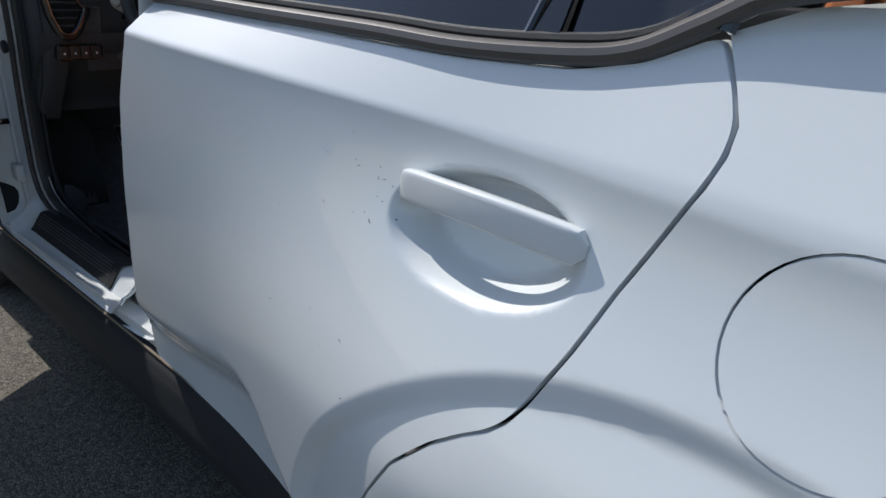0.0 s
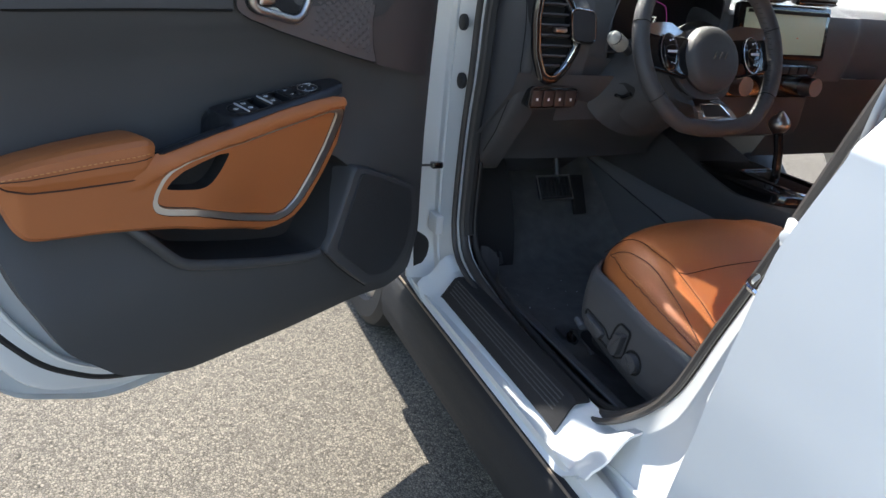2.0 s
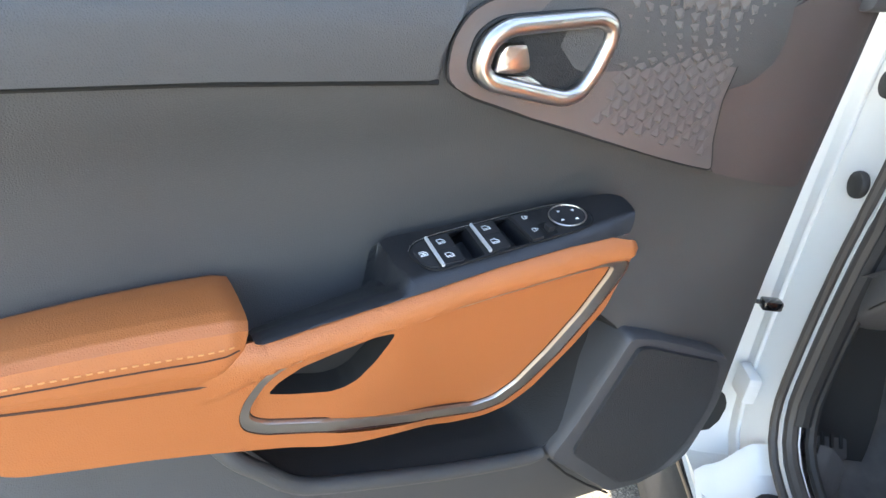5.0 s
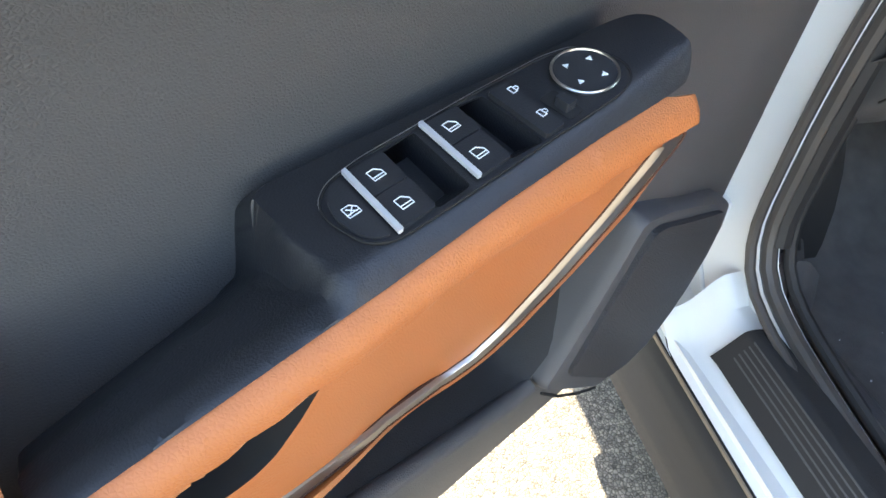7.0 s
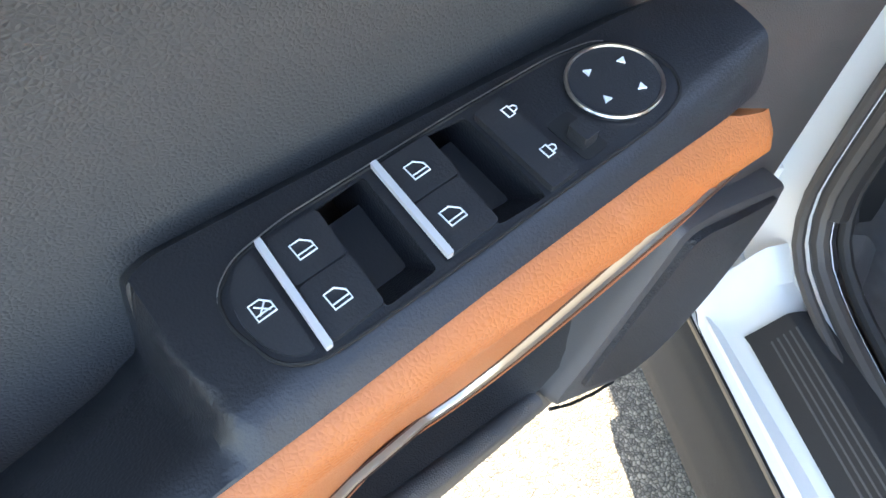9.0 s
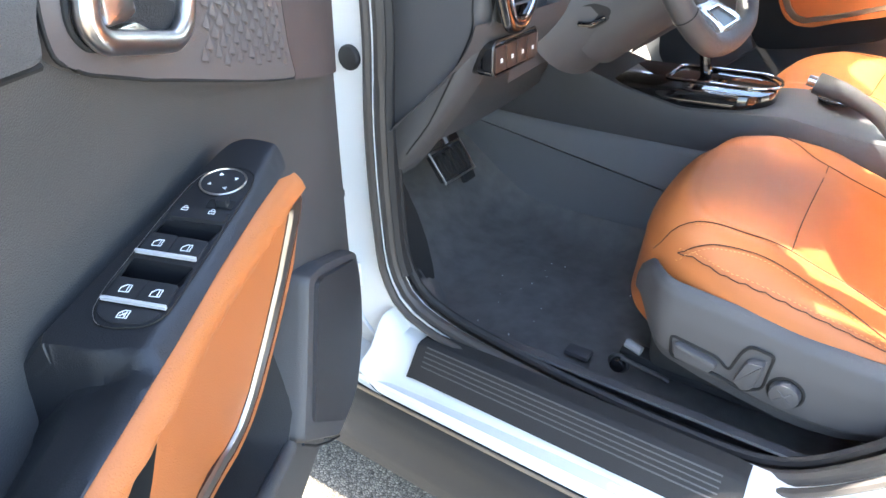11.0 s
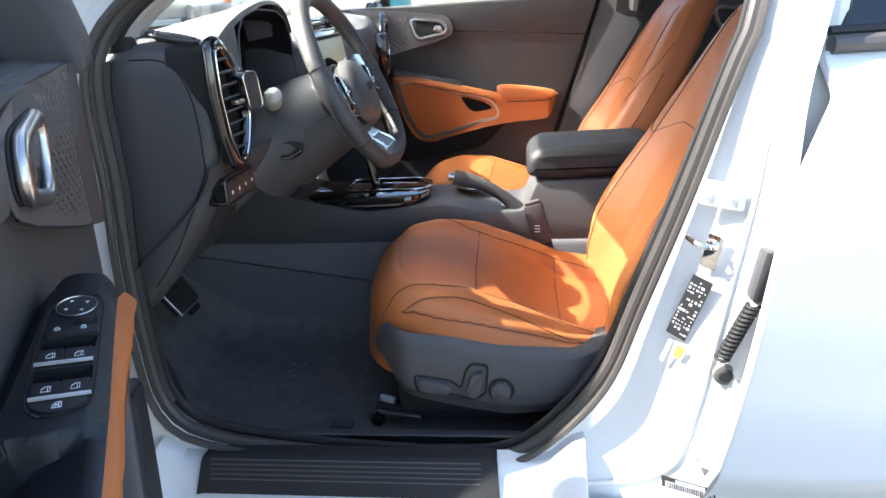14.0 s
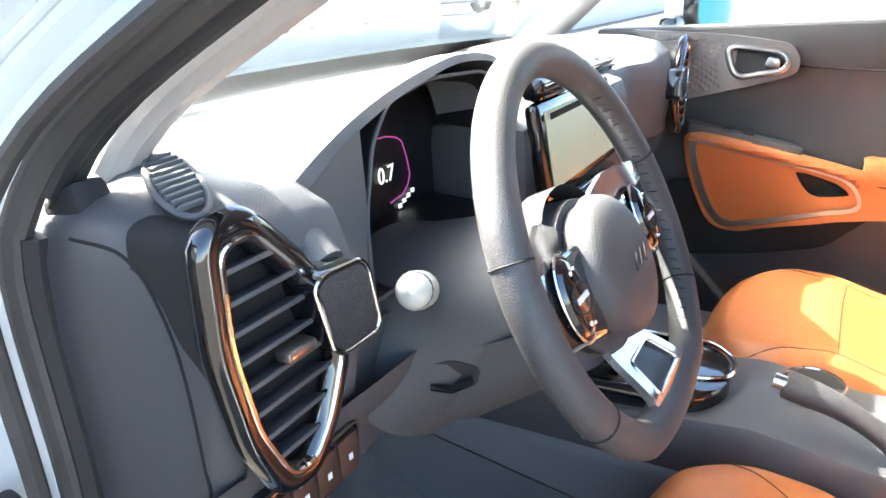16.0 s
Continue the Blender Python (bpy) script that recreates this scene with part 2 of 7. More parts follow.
def skin(x, z):
    """Distance of the car's side sheet from the line of the sills."""
    y = bend([(0.20, -0.040), (0.45, -0.048), (0.65, -0.061), (0.80, -0.066), (0.92, -0.0645), (1.02, -0.0605), (1.09, -0.0565)], min(z, 1.09))
    y += 0.060 * smooth(0.40, 1.30, x) * smooth(0.66, 1.09, z) - 0.056 * smooth(0.62, 1.28, x) * smooth(1.07, 0.68, z)
    k = z - 1.087
    w = 0.005 + 0.010 * smooth(1.0, 1.5, x)
    s = 0.50 + 0.75 * smooth(1.15, 0.45, x)
    if k > -w:
        y += s * (k + w) ** 2 / (4 * w) if k < w else s * k
    for ax in (REAR_AXLE, FRONT_AXLE):
        r = math.hypot(x - ax, z - AXLE_Z)
        y += 0.014 * smooth(0.590, 0.548, r) - 0.003 * smooth(0.552, 0.452, r)
    r = math.hypot((x - 1.188) / 0.134, (z - 0.984 - 0.04 * (x - 1.2)) / 0.070)
    y += 0.046 * smooth(1.0, 0.62, r)
    # below a fold above the sill the rear door turns inwards
    fold = bend([(0.30, 0.545), (0.45, 0.548), (0.60, 0.565), (0.74, 0.592), (0.80, 0.575), (0.86, 0.51), (0.94, 0.44), (1.0, 0.36)], x)
    if 0.2 < x < 1.0:
        y += 0.024 * smooth(fold + 0.010, fold - 0.075, z)
    return y


def side(x, z):
    return Vector((x, skin(x, z), z))


def side_normal(p):
    """The sheet's true normal, for even reflections."""
    if abs(p.y - skin(p.x, p.z)) > 0.001:
        return None
    e = 0.003
    return Vector(((skin(p.x + e, p.z) - skin(p.x - e, p.z)) / (2 * e), -1, (skin(p.x, p.z + e) - skin(p.x, p.z - e)) / (2 * e))).normalized()


def other(bm):
    """The same sheet on the car's other side."""
    for v in bm.verts:
        v.co.y = 2 * MID - v.co.y
    bmesh.ops.reverse_faces(bm, faces=bm.faces[:])
    return bm


def arc(cx, cz, r, a0, a1, n=14):
    return [(cx + r * math.cos(radians(a0 + (a1 - a0) * i / (n - 1))), cz + r * math.sin(radians(a0 + (a1 - a0) * i / (n - 1)))) for i in range(n)]


car = thing("car", (0.3, MID, 0), "white compact hatchback with its driver's door open", "car")

REAR_EDGE = [(1.358, 1.214), (1.384, 1.178), (1.399, 1.150), (1.401, 1.126), (1.395, 1.098), (1.379, 1.058), (1.352, 0.988), (1.333, 0.925), (1.323, 0.898), (1.302, 0.850)]
ARCH_EDGE = [(1.291, 0.829), (1.274, 0.811), (1.248, 0.793), (1.211, 0.762), (1.162, 0.706), (1.124, 0.635), (1.098, 0.58), (1.070, 0.50)]
DOOR_LINE = [(0.392, 0.97), (0.413, 1.045), (0.424, 1.083), (0.420, 1.110), (0.416, 1.136), (0.504, 1.141), (0.759, 1.147), (0.949, 1.147), (1.086, 1.152), (1.227, 1.163), (1.30, 1.182)] + REAR_EDGE + ARCH_EDGE
DOOR_LINE += [(1.02, 0.405), (0.36, 0.405), (0.345, 0.46), (0.365, 0.62), (0.375, 0.72), (0.384, 0.85)]
rear_door = part("rear_door", panel(rounded(DOOR_LINE, 0.012, 3), side, 0.014, (0, 0.03, 0), dense=((0, 0.93, 1.36, 80), (1, 0.60, 0.88, 36), (1, 0.88, 1.06, 28), (1, 1.063, 1.111, 32))), PAINT, car, "closed white rear door with a faint crease", normal=side_normal)

# handle of the rear door: a bowed bar on two feet
def bar_shape(u, v):
    x = 1.060 + 0.254 * u
    z = 1.007 + 0.007 * math.sin(math.pi * u) + 0.005 * u
    y = -0.0140 + 0.004 * smooth(0.2, 1, u) - 0.012 * math.sin(math.pi * u)
    a = 2 * math.pi * v
    e = 0.35 + 0.65 * min(1, math.sqrt(max(0, 1 - abs(2 * u - 1) ** 18)))
    return (x, y + 0.0085 * e * math.copysign(abs(math.sin(a)) ** 0.34, math.sin(a)), z + 0.0195 * e * math.copysign(abs(math.cos(a)) ** 0.34, math.cos(a)))


handle = part("door_handle", grid(bar_shape, 28, 20, wrap_v=True, caps=True), PAINT, rear_door, "white pull handle")
for x, z, wide in ((1.094, 1.009, 0.066), (1.278, 1.0125, 0.050)):
    part("handle_foot", box((x, 0.010, z), (wide, 0.036, 0.022), 0.010), PAINT, rear_door)
fender_line = [(1.364, 1.218)] + [(x + 0.0052, z - 0.001) for x, z in REAR_EDGE[1:]] + [(x + 0.0032, z - 0.0038) for x, z in ARCH_EDGE] + [(1.06, 0.30)] + arc(REAR_AXLE, AXLE_Z, 0.43, 184, -4, 26) + [(2.2, 0.30), (2.38, 0.6), (2.40, 1.0), (2.36, 1.30), (1.8, 1.305), (1.6, 1.28), (1.42, 1.245)]
FUEL = (1.540, 0.999)
fuel_hole = [(FUEL[0] + 0.0890 * math.cos(2 * math.pi * i / 40), FUEL[1] + 0.0885 * math.sin(2 * math.pi * i / 40)) for i in range(40)]
fender = part("rear_fender", panel(fender_line, side, 0.018, (0, 0.03, 0), holes=(fuel_hole,), dense=((1, 1.055, 1.119, 18), (0, 1.06, 1.95, 60), (1, 0.72, 0.94, 24))), PAINT, car, normal=side_normal)
fuel_disc = [(FUEL[0] + 0.0862 * math.cos(2 * math.pi * i / 40), FUEL[1] + 0.0857 * math.sin(2 * math.pi * i / 40)) for i in range(40)]
part("fuel_flap", panel(fuel_disc, side, 0.012, (0, 0.012, 0)), PAINT, fender, "round fuel flap, closed", normal=side_normal)
part("shut_gap", panel([(0.40, 0.42), (1.02, 0.42), (1.10, 0.70), (1.25, 0.82), (1.60, 0.84), (1.66, 0.95), (1.64, 1.10), (1.45, 1.16), (1.33, 1.15), (0.95, 1.12), (0.52, 1.09), (0.47, 1.0)], lambda x, z: (x, skin(x, z) + 0.022, z), 0.03), GREYSEAM, car)

# belt moulding, side glass and its frame
BELT = [(0.424, 1.1435), (0.52, 1.148), (0.72, 1.154), (0.95, 1.162), (1.09, 1.165), (1.22, 1.177), (1.29, 1.192), (1.35, 1.226), (1.41, 1.256), (1.6, 1.292), (1.85, 1.325)]
belt = curve([(x, skin(x, z - 0.012) + 0.004 if x < 1.3 else 0.062 + 0.046 * (x - 1.35), z) for x, z in BELT], 80)
part("belt_moulding", tube(belt, 0.0135, seg=10, flat=0.85), MOULD, car, "brushed grey belt moulding")
part("glass_run", tube([p + Vector((0, 0.010, 0.014)) for p in belt], 0.007, seg=8), RUBBER, car)


def pane(x0, x1, lo, hi, y0, y1, material, name, parent):
    def f(u, v):
        x = x0 + (x1 - x0) * u
        a, b = table(lo, x), table(hi, x)
        return (x, y0 + (y1 - y0) * v, a + (b - a) * v)
    ob = part(name, thicken(grid(f, 24, 8), 0.004), material, parent)
    ob.visible_shadow = False
    return ob


LOW = [(0.40, 1.138), (0.95, 1.168), (1.15, 1.176), (1.30, 1.205), (1.40, 1.25), (1.85, 1.32)]
TOP = [(0.40, 1.52), (1.2, 1.525), (1.6, 1.50), (1.85, 1.46)]
pane(0.452, 1.203, LOW, TOP, 0.046, 0.19, TINT, "rear_door_glass", car)
pane(1.204, 1.352, LOW, TOP, 0.058, 0.19, TINT, "rear_quarter_light", car)
pane(1.40, 1.85, LOW, TOP, 0.078, 0.20, TINT, "cargo_side_glass", car)
part("centre_pillar_cover", panel([(0.408, 1.126), (0.430, 1.128), (0.452, 1.150), (0.468, 1.33), (0.474, 1.53), (0.42, 1.53), (0.405, 1.25)], lambda x, z: (x, 0.016 + 0.42 * max(0, z - 1.12), z), 0.05, (0, 0.03, 0)), PAINT, car, "white painted upper frame of the rear door")
part("frame_channel", tube([(0.446, 0.030, 1.150), (0.462, 0.105, 1.33), (0.468, 0.185, 1.52)], 0.007, seg=8), RUBBER, car, "black window channel")
part("glass_divider", tube([(1.16, 0.046, 1.17), (1.20, 0.11, 1.36), (1.22, 0.185, 1.52)], 0.006, seg=8), GLOSS, car)
part("c_pillar_gap", tube([(1.361, 0.062, 1.218), (1.368, 0.075, 1.28), (1.385, 0.13, 1.42), (1.39, 0.185, 1.52)], 0.010, seg=8), GLOSS, car)

# the rear quarter falls and tapers a little towards the tail
QUARTER = Matrix.Translation((-0.0569, -0.0174, -0.0243)) @ Matrix.Rotation(radians(-1.331), 4, "Z") @ Matrix.Rotation(radians(-0.375), 4, "X") @ Matrix.Rotation(radians(2.814), 4, "Y") @ Matrix.Scale(0.985, 4)
for ob in list(car.children):
    pose_on(ob, QUARTER)

# door aperture: lofted loops from the outer sheet to the seal
OUTER = [(-0.70, 0.42), (-0.725, 0.75), (-0.715, 1.06), (-0.655, 1.175), (-0.44, 1.31), (-0.11, 1.46), (0.15, 1.525), (0.36, 1.545), (0.45, 1.40), (0.425, 1.2), (0.392, 1.05), (0.384, 0.85), (0.345, 0.50), (0.30, 0.385), (0.10, 0.352), (-0.2, 0.352), (-0.6, 0.358)]
SEAL = [(-0.562, 1.128), (-0.580, 1.049), (-0.585, 0.914), (-0.599, 0.785), (-0.603, 0.634), (-0.591, 0.515), (-0.521, 0.453), (-0.311, 0.419), (-0.105, 0.407), (0.019, 0.42), (0.107, 0.492), (0.174, 0.59), (0.218, 0.71), (0.274, 0.866), (0.331, 1.042), (0.361, 1.135), (0.4, 1.34), (0.375, 1.46), (0.2, 1.485), (0.02, 1.445), (-0.15, 1.372), (-0.30, 1.302), (-0.41, 1.245), (-0.487, 1.203), (-0.532, 1.170)]


def by_angle(pts, n=120, c=(-0.1, 0.85)):
    """A closed line sampled evenly by angle round a centre."""
    raw = [(math.atan2(p.y - c[1], p.x - c[0]), p) for p in curve([(a, b, 0) for a, b in pts], 600, True)]
    raw.sort(key=lambda q: q[0])
    out = []
    for i in range(n):
        a = -math.pi + 2 * math.pi * (i + 0.5) / n
        lo = max((q for q in raw if q[0] <= a), key=lambda q: q[0], default=raw[-1])
        hi = min((q for q in raw if q[0] > a), key=lambda q: q[0], default=raw[0])
        span = (hi[0] - lo[0]) or 1
        out.append(lo[1].lerp(hi[1], min(1, max(0, (a - lo[0]) / span))) if span > 0 else lo[1].copy())
    return out


A, B = by_angle(OUTER), by_angle(SEAL)


def tumble(z):
    """How far the upper body leans in over the belt."""
    return 0.42 * max(0, z - 1.10)


def loop_at(k, y, rear=None):
    rear = y if rear is None else rear
    return [Vector((a.x + (b.x - a.x) * k, y + (rear - y) * smooth(0.05, 0.20, b.x) + tumble(a.y + (b.y - a.y) * k), a.y + (b.y - a.y) * k)) for a, b in zip(A, B)]


loops = [loop_at(0.0, -0.042), loop_at(0.02, -0.030, -0.036), loop_at(0.07, 0.018, -0.026), loop_at(0.12, 0.034, -0.018), loop_at(0.28, 0.038, 0.001), loop_at(0.45, 0.042, 0.020), loop_at(0.60, 0.054, 0.043), loop_at(0.94, 0.060), loop_at(1.0, 0.084)]
bm = bmesh.new()
rows = [[bm.verts.new(p) for p in lp] for lp in loops]
for r0, r1 in zip(rows, rows[1:]):
    for i in range(len(r0)):
        j = (i + 1) % len(r0)
        bm.faces.new((r0[i], r0[j], r1[j], r1[i]))
bmesh.ops.recalc_face_normals(bm, faces=bm.faces[:])
frame_side = part("door_frame", bm, JAMB, car, "white painted door aperture with a rubber seal")
seal_line = [p + Vector((0, 0.004, 0)) for p in loop_at(0.985, 0.066)]
WEATHER = mat("dusty_weatherstrip", (0.060, 0.054, 0.050), 0.5, bump=0.15, scale=400, vary=0.3, patch=14)
part("seal_lip", tube([p + Vector((0, -0.020, 0)) for p in loop_at(0.955, 0.066)], 0.0075, True, 8, 0.8), WEATHER, frame_side, "grey outer lip of the seal")
part("door_seal", tube(seal_line, 0.011, True, 10), WEATHER, frame_side, "black rubber door seal")
part("seal_flange", tube(sorted([p + Vector((0, 0.013, 0)) for p in loop_at(1.01, 0.068) if p.x < 0.25 and p.z > 1.12], key=lambda p: p.x), 0.013, seg=10), RUBBER, frame_side)
part("seal_flange", tube(sorted([p + Vector((0, 0.013, 0)) for p in loop_at(1.01, 0.068) if p.x < -0.40 and 0.50 < p.z < 1.13], key=lambda p: p.z), 0.015, seg=10), RUBBER, frame_side)
part("inner_seal_lip", tube([p + Vector((0, 0.028, 0)) for p in loop_at(1.02, 0.07)], 0.008, True, 8), RUBBER, frame_side)

part("pillar_flange", panel([(0.380, 0.62), (0.47, 0.62), (0.50, 1.12), (0.50, 1.30), (0.39, 1.30), (0.386, 1.12)], lambda x, z: (x, -0.014 + 0.9 * max(0, min(z, 1.10) - 1.03) + 0.42 * max(0, z - 1.10), z), 0.03, (0, 0.02, 0)), JAMB, frame_side)

# fittings on the pillars
STICK = mat("label_black", (0.03, 0.03, 0.032), 0.5)
YELL = mat("label_yellow", (0.75, 0.55, 0.10), 0.5)
LINT = mat("label_pale", (0.55, 0.57, 0.58), 0.6)


def jamb_y(z):
    return 0.038 + tumble(z)


def post_y(x, z):
    """The slanting face of the centre pillar."""
    return 0.028 - 0.62 * (x - 0.277 - 0.154 * (z - 0.67)) - 0.015 * smooth(0.55, 0.45, z) + tumble(z)


def on_pillar(x, z, lift=0.0, turn=0.0):
    """A frame lying on the pillar's face, with its own x along the pillar's width."""
    return pose(x, post_y(x, z) - lift, z, 0, turn, -31)


def pillar_part(name, bm, material, m, parent, label=""):
    bmesh.ops.transform(bm, matrix=m, verts=bm.verts)
    return part(name, bm, material, parent, label)


for x, z, r in ((-0.637, 1.012, 0.018), (-0.618, 0.887, 0.018)):
    p = part("grommet", disc((x, jamb_y(z) + 0.004, z), r, -0.012, "y", 0.004), RUBBER, frame_side, "round black rubber grommet")
p = part("grommet", disc((0.333, post_y(0.333, 0.628) + 0.006, 0.628), 0.017, -0.012, "y", 0.004), mat("grey_grommet", (0.16, 0.16, 0.14), 0.6), frame_side, "round grey grommet")
part("grommet_dish", disc((0.333, post_y(0.333, 0.628) - 0.0065, 0.628), 0.010, -0.003, "y", 0.002), STICK, p)
m = on_pillar(0.286, 0.716, 0.003, 19)
lab = pillar_part("pressure_label", box((0, 0, 0), (0.030, 0.001, 0.106), 0), STICK, m, frame_side, "black information label with pale print")
random.seed(2)
for r in range(15):
    for c in range(5):
        if random.random() < 0.72:
            pillar_part("print_bar", box((-0.0115 + 0.0057 * c, -0.001, 0.045 - 0.0064 * r), (random.choice((0.0022, 0.0036, 0.005)), 0.0006, random.choice((0.0016, 0.0028, 0.0042))), 0), LINT, m, lab)
m2 = on_pillar(0.276, 0.644, 0.003, 19)
pillar_part("caution_label", box((0, 0, 0), (0.013, 0.001, 0.020), 0), YELL, m2, frame_side, "small yellow caution label")
pillar_part("caution_label", box((-0.018, 0, -0.008), (0.007, 0.001, 0.042), 0), LINT, m2, frame_side)
m3 = on_pillar(0.288, 0.444, 0.020, -6)
lab = pillar_part("data_label", box((0, 0, 0), (0.080, 0.001, 0.020), 0), STICK, m3, frame_side, "black data label with bar pattern")
pillar_part("label_field", box((0.002, -0.001, -0.003), (0.072, 0.0006, 0.010), 0), LINT, m3, lab)
for k in range(24):
    pillar_part("print_bar", box((-0.031 + 0.0028 * k, -0.0016, -0.003), (random.choice((0.0007, 0.0012, 0.0016)), 0.0005, 0.009), 0), STICK, m3, lab)
pillar_part("print_bar", box((0.004, -0.0011, 0.006), (0.044, 0.0006, 0.004), 0), LINT, m3, lab)
# striker loop
pillar_part("striker_plate", box((0, 0, 0), (0.022, 0.004, 0.052), 0.0018), CHROME, on_pillar(0.310, 0.806, 0.004, 12), frame_side, "bright steel door striker")
part("striker_loop", tube(curve([(0.316, post_y(0.316, 0.82) + 0.004, 0.815), (0.308, post_y(0.308, 0.82) - 0.020, 0.818), (0.288, post_y(0.288, 0.82) - 0.032, 0.822), (0.278, post_y(0.278, 0.82) - 0.016, 0.826)], 16), 0.0045, seg=8), CHROME, frame_side)
# lower hinge of the rear door, wiring boot and latch block
for zz in (0.505, 0.90):
    hg = pillar_part("hinge_leaf", box((0, 0, 0), (0.060, 0.010, 0.036), 0.004), JAMB, on_pillar(0.318, zz - 0.012, 0.006, 4), frame_side, "white painted hinge with two bolts")
    for dx in (-0.014, 0.012):
        part("bolt", disc((0.318 + dx, post_y(0.318 + dx, zz) - 0.008, zz - 0.012), 0.0085, -0.008, "y", 0.002), JAMB, hg)
part("wiring_plug", box((0.366, post_y(0.366, 0.78) - 0.006, 0.788), (0.020, 0.030, 0.075), 0.006, Matrix.Rotation(radians(10), 4, "Y")), PLASTIC, frame_side, "black wiring plug of the rear door")
for k in range(14):
    part("boot_rib", tube([(0.358 - 0.0026 * k + 0.0085 * math.cos(a * math.pi / 6), post_y(0.345, 0.7) - 0.012 + 0.010 * math.sin(a * math.pi / 6), 0.742 - 0.0062 * k) for a in range(12)], 0.0028, True, 6), RUBBER, frame_side)
part("strap_bracket", box((-0.655, jamb_y(0.7) - 0.030, 0.677), (0.020, 0.030, 0.016), 0.004), GLOSS, frame_side)
part("check_strap", tube([(-0.652, 0.004, 0.678), (-0.672, -0.018, 0.672), (-0.700, -0.045, 0.664)], 0.005, seg=8, flat=0.6), STEEL, frame_side, "dark door check strap")
for zz in (0.52,):
    hg = part("front_hinge", box((-0.668, jamb_y(zz) - 0.012, zz), (0.050, 0.022, 0.050), 0.005), JAMB, frame_side)
# pressed swage along the sill and pillar
part("swage_bead", tube(loop_at(0.30, 0.037, 0.002), 0.0045, True, 8), JAMB, frame_side)

# sill plate, rocker
def sill(u, v):
    x = -0.523 + 0.525 * u
    prof = [(0.064, 0.4335), (0.034, 0.4365), (0.024, 0.4330), (0.012, 0.4150), (0.002, 0.3990), (-0.008, 0.3850)]
    i = v * (len(prof) - 1)
    k = min(int(i), len(prof) - 2)
    y, z = (prof[k][j] + (prof[k + 1][j] - prof[k][j]) * (i - k) for j in (0, 1))
    e = smooth(0, 0.03, u) * smooth(1, 0.97, u)
    return (x + 0.012 * (1 - v) * (0.5 - u), y - 0.002, z + 0.003 * e)


part("sill_top", thicken(grid(lambda u, v: (-0.60 + 0.74 * u, -0.042 + 0.109 * v, table([(0, 0.357), (0.10, 0.370), (0.30, 0.378), (0.62, 0.424), (1.0, 0.430)], v) + 0.05 * smooth(0.90, 1.0, u) + 0.03 * smooth(0.06, 0, u)), 40, 10), 0.004), JAMB, frame_side, "white painted sill top")
part("scuff_plate", thicken(grid(sill, 40, 24), 0.004), CLAD, car, "black ribbed plastic scuff plate")
for k in range(5):
    y, z = 0.0225 - 0.0045 * k, 0.4345 - 0.0068 * k
    part("scuff_rib", tube([(-0.50, y, z), (-0.03, y, z)], 0.0019, seg=6), PLASTIC, car)


def rocker(u, v):
    x = -0.78 + 1.80 * u
    prof = [(-0.028, 0.362), (-0.042, 0.354), (-0.056, 0.338), (-0.064, 0.318), (-0.070, 0.25), (-0.062, 0.205), (-0.02, 0.19)]
    i = v * (len(prof) - 1)
    k = min(int(i), len(prof) - 2)
    y, z = (prof[k][j] + (prof[k + 1][j] - prof[k][j]) * (i - k) for j in (0, 1))
    return (x, y, z)


part("rocker_cladding", thicken(grid(rocker, 30, 25), 0.006), CLAD, car, "black plastic rocker cladding, dusty on its edge")
part("rocker_edge", tube([(-0.78, -0.047, 0.3535), (1.0, -0.047, 0.3535)], 0.003, seg=6), mat("dusty_edge", (0.22, 0.17, 0.12), 0.7, vary=0.3, patch=20), car)
part("sill_sheet", panel([(-0.70, 0.34), (1.02, 0.34), (1.02, 0.42), (0.36, 0.42), (0.30, 0.385), (-0.68, 0.37)], lambda x, z: (x, -0.035 + 0.0 * z, z), 0.1, (0, 0.04, 0)), PAINT, car)

# front fender and the far side, bonnet, roof
ff = arc(FRONT_AXLE, AXLE_Z, 0.43, -4, 184, 26) + [(-1.62, 0.35), (-1.88, 0.42), (-1.92, 0.75), (-1.80, 0.98), (-1.2, 1.08), (-0.78, 1.10), (-0.735, 1.05), (-0.74, 0.75), (-0.712, 0.42)]
part("front_fender", panel(ff, side, 0.04, (0, 0.03, 0)), PAINT, car)


def bonnet(u, v):
    x, w = -0.80 - 1.10 * u, 2 * v - 1
    return (x, MID + w * (0.80 - 0.10 * u ** 2), 1.10 - 0.14 * u ** 1.6 - 0.04 * w ** 4 + 0.012 * math.exp(-((abs(w) - 0.62) / 0.08) ** 2) - 0.10 * smooth(0.85, 1, u))


part("bonnet", thicken(grid(bonnet, 24, 25), 0.01), PAINT, car)
bumper = part("front_bumper", thicken(grid(lambda u, v: (-1.86 - 0.16 * math.sin(math.pi * u) ** 0.6 * (1 - 0.45 * v ** 2), MID + (2 * u - 1) * (0.815 - 0.09 * v ** 3), 0.24 + 0.76 * v), 30, 14), 0.012), PAINT, car, "white front bumper")
part("grille", thicken(grid(lambda u, v: (-2.012 + 0.06 * abs(2 * u - 1) ** 3 + 0.02 * v, MID + (2 * u - 1) * 0.56, 0.66 + 0.16 * v), 20, 6), 0.02), GLOSS, bumper, "gloss black grille")
part("lower_intake", thicken(grid(lambda u, v: (-2.022 + 0.07 * abs(2 * u - 1) ** 3, MID + (2 * u - 1) * 0.60, 0.30 + 0.20 * v), 20, 6), 0.02), CLAD, bumper)
LENS = mat("clear_lamp_lens", (0.62, 0.64, 0.66), 0.08, 0.3, coat=1.0, vary=0.05)
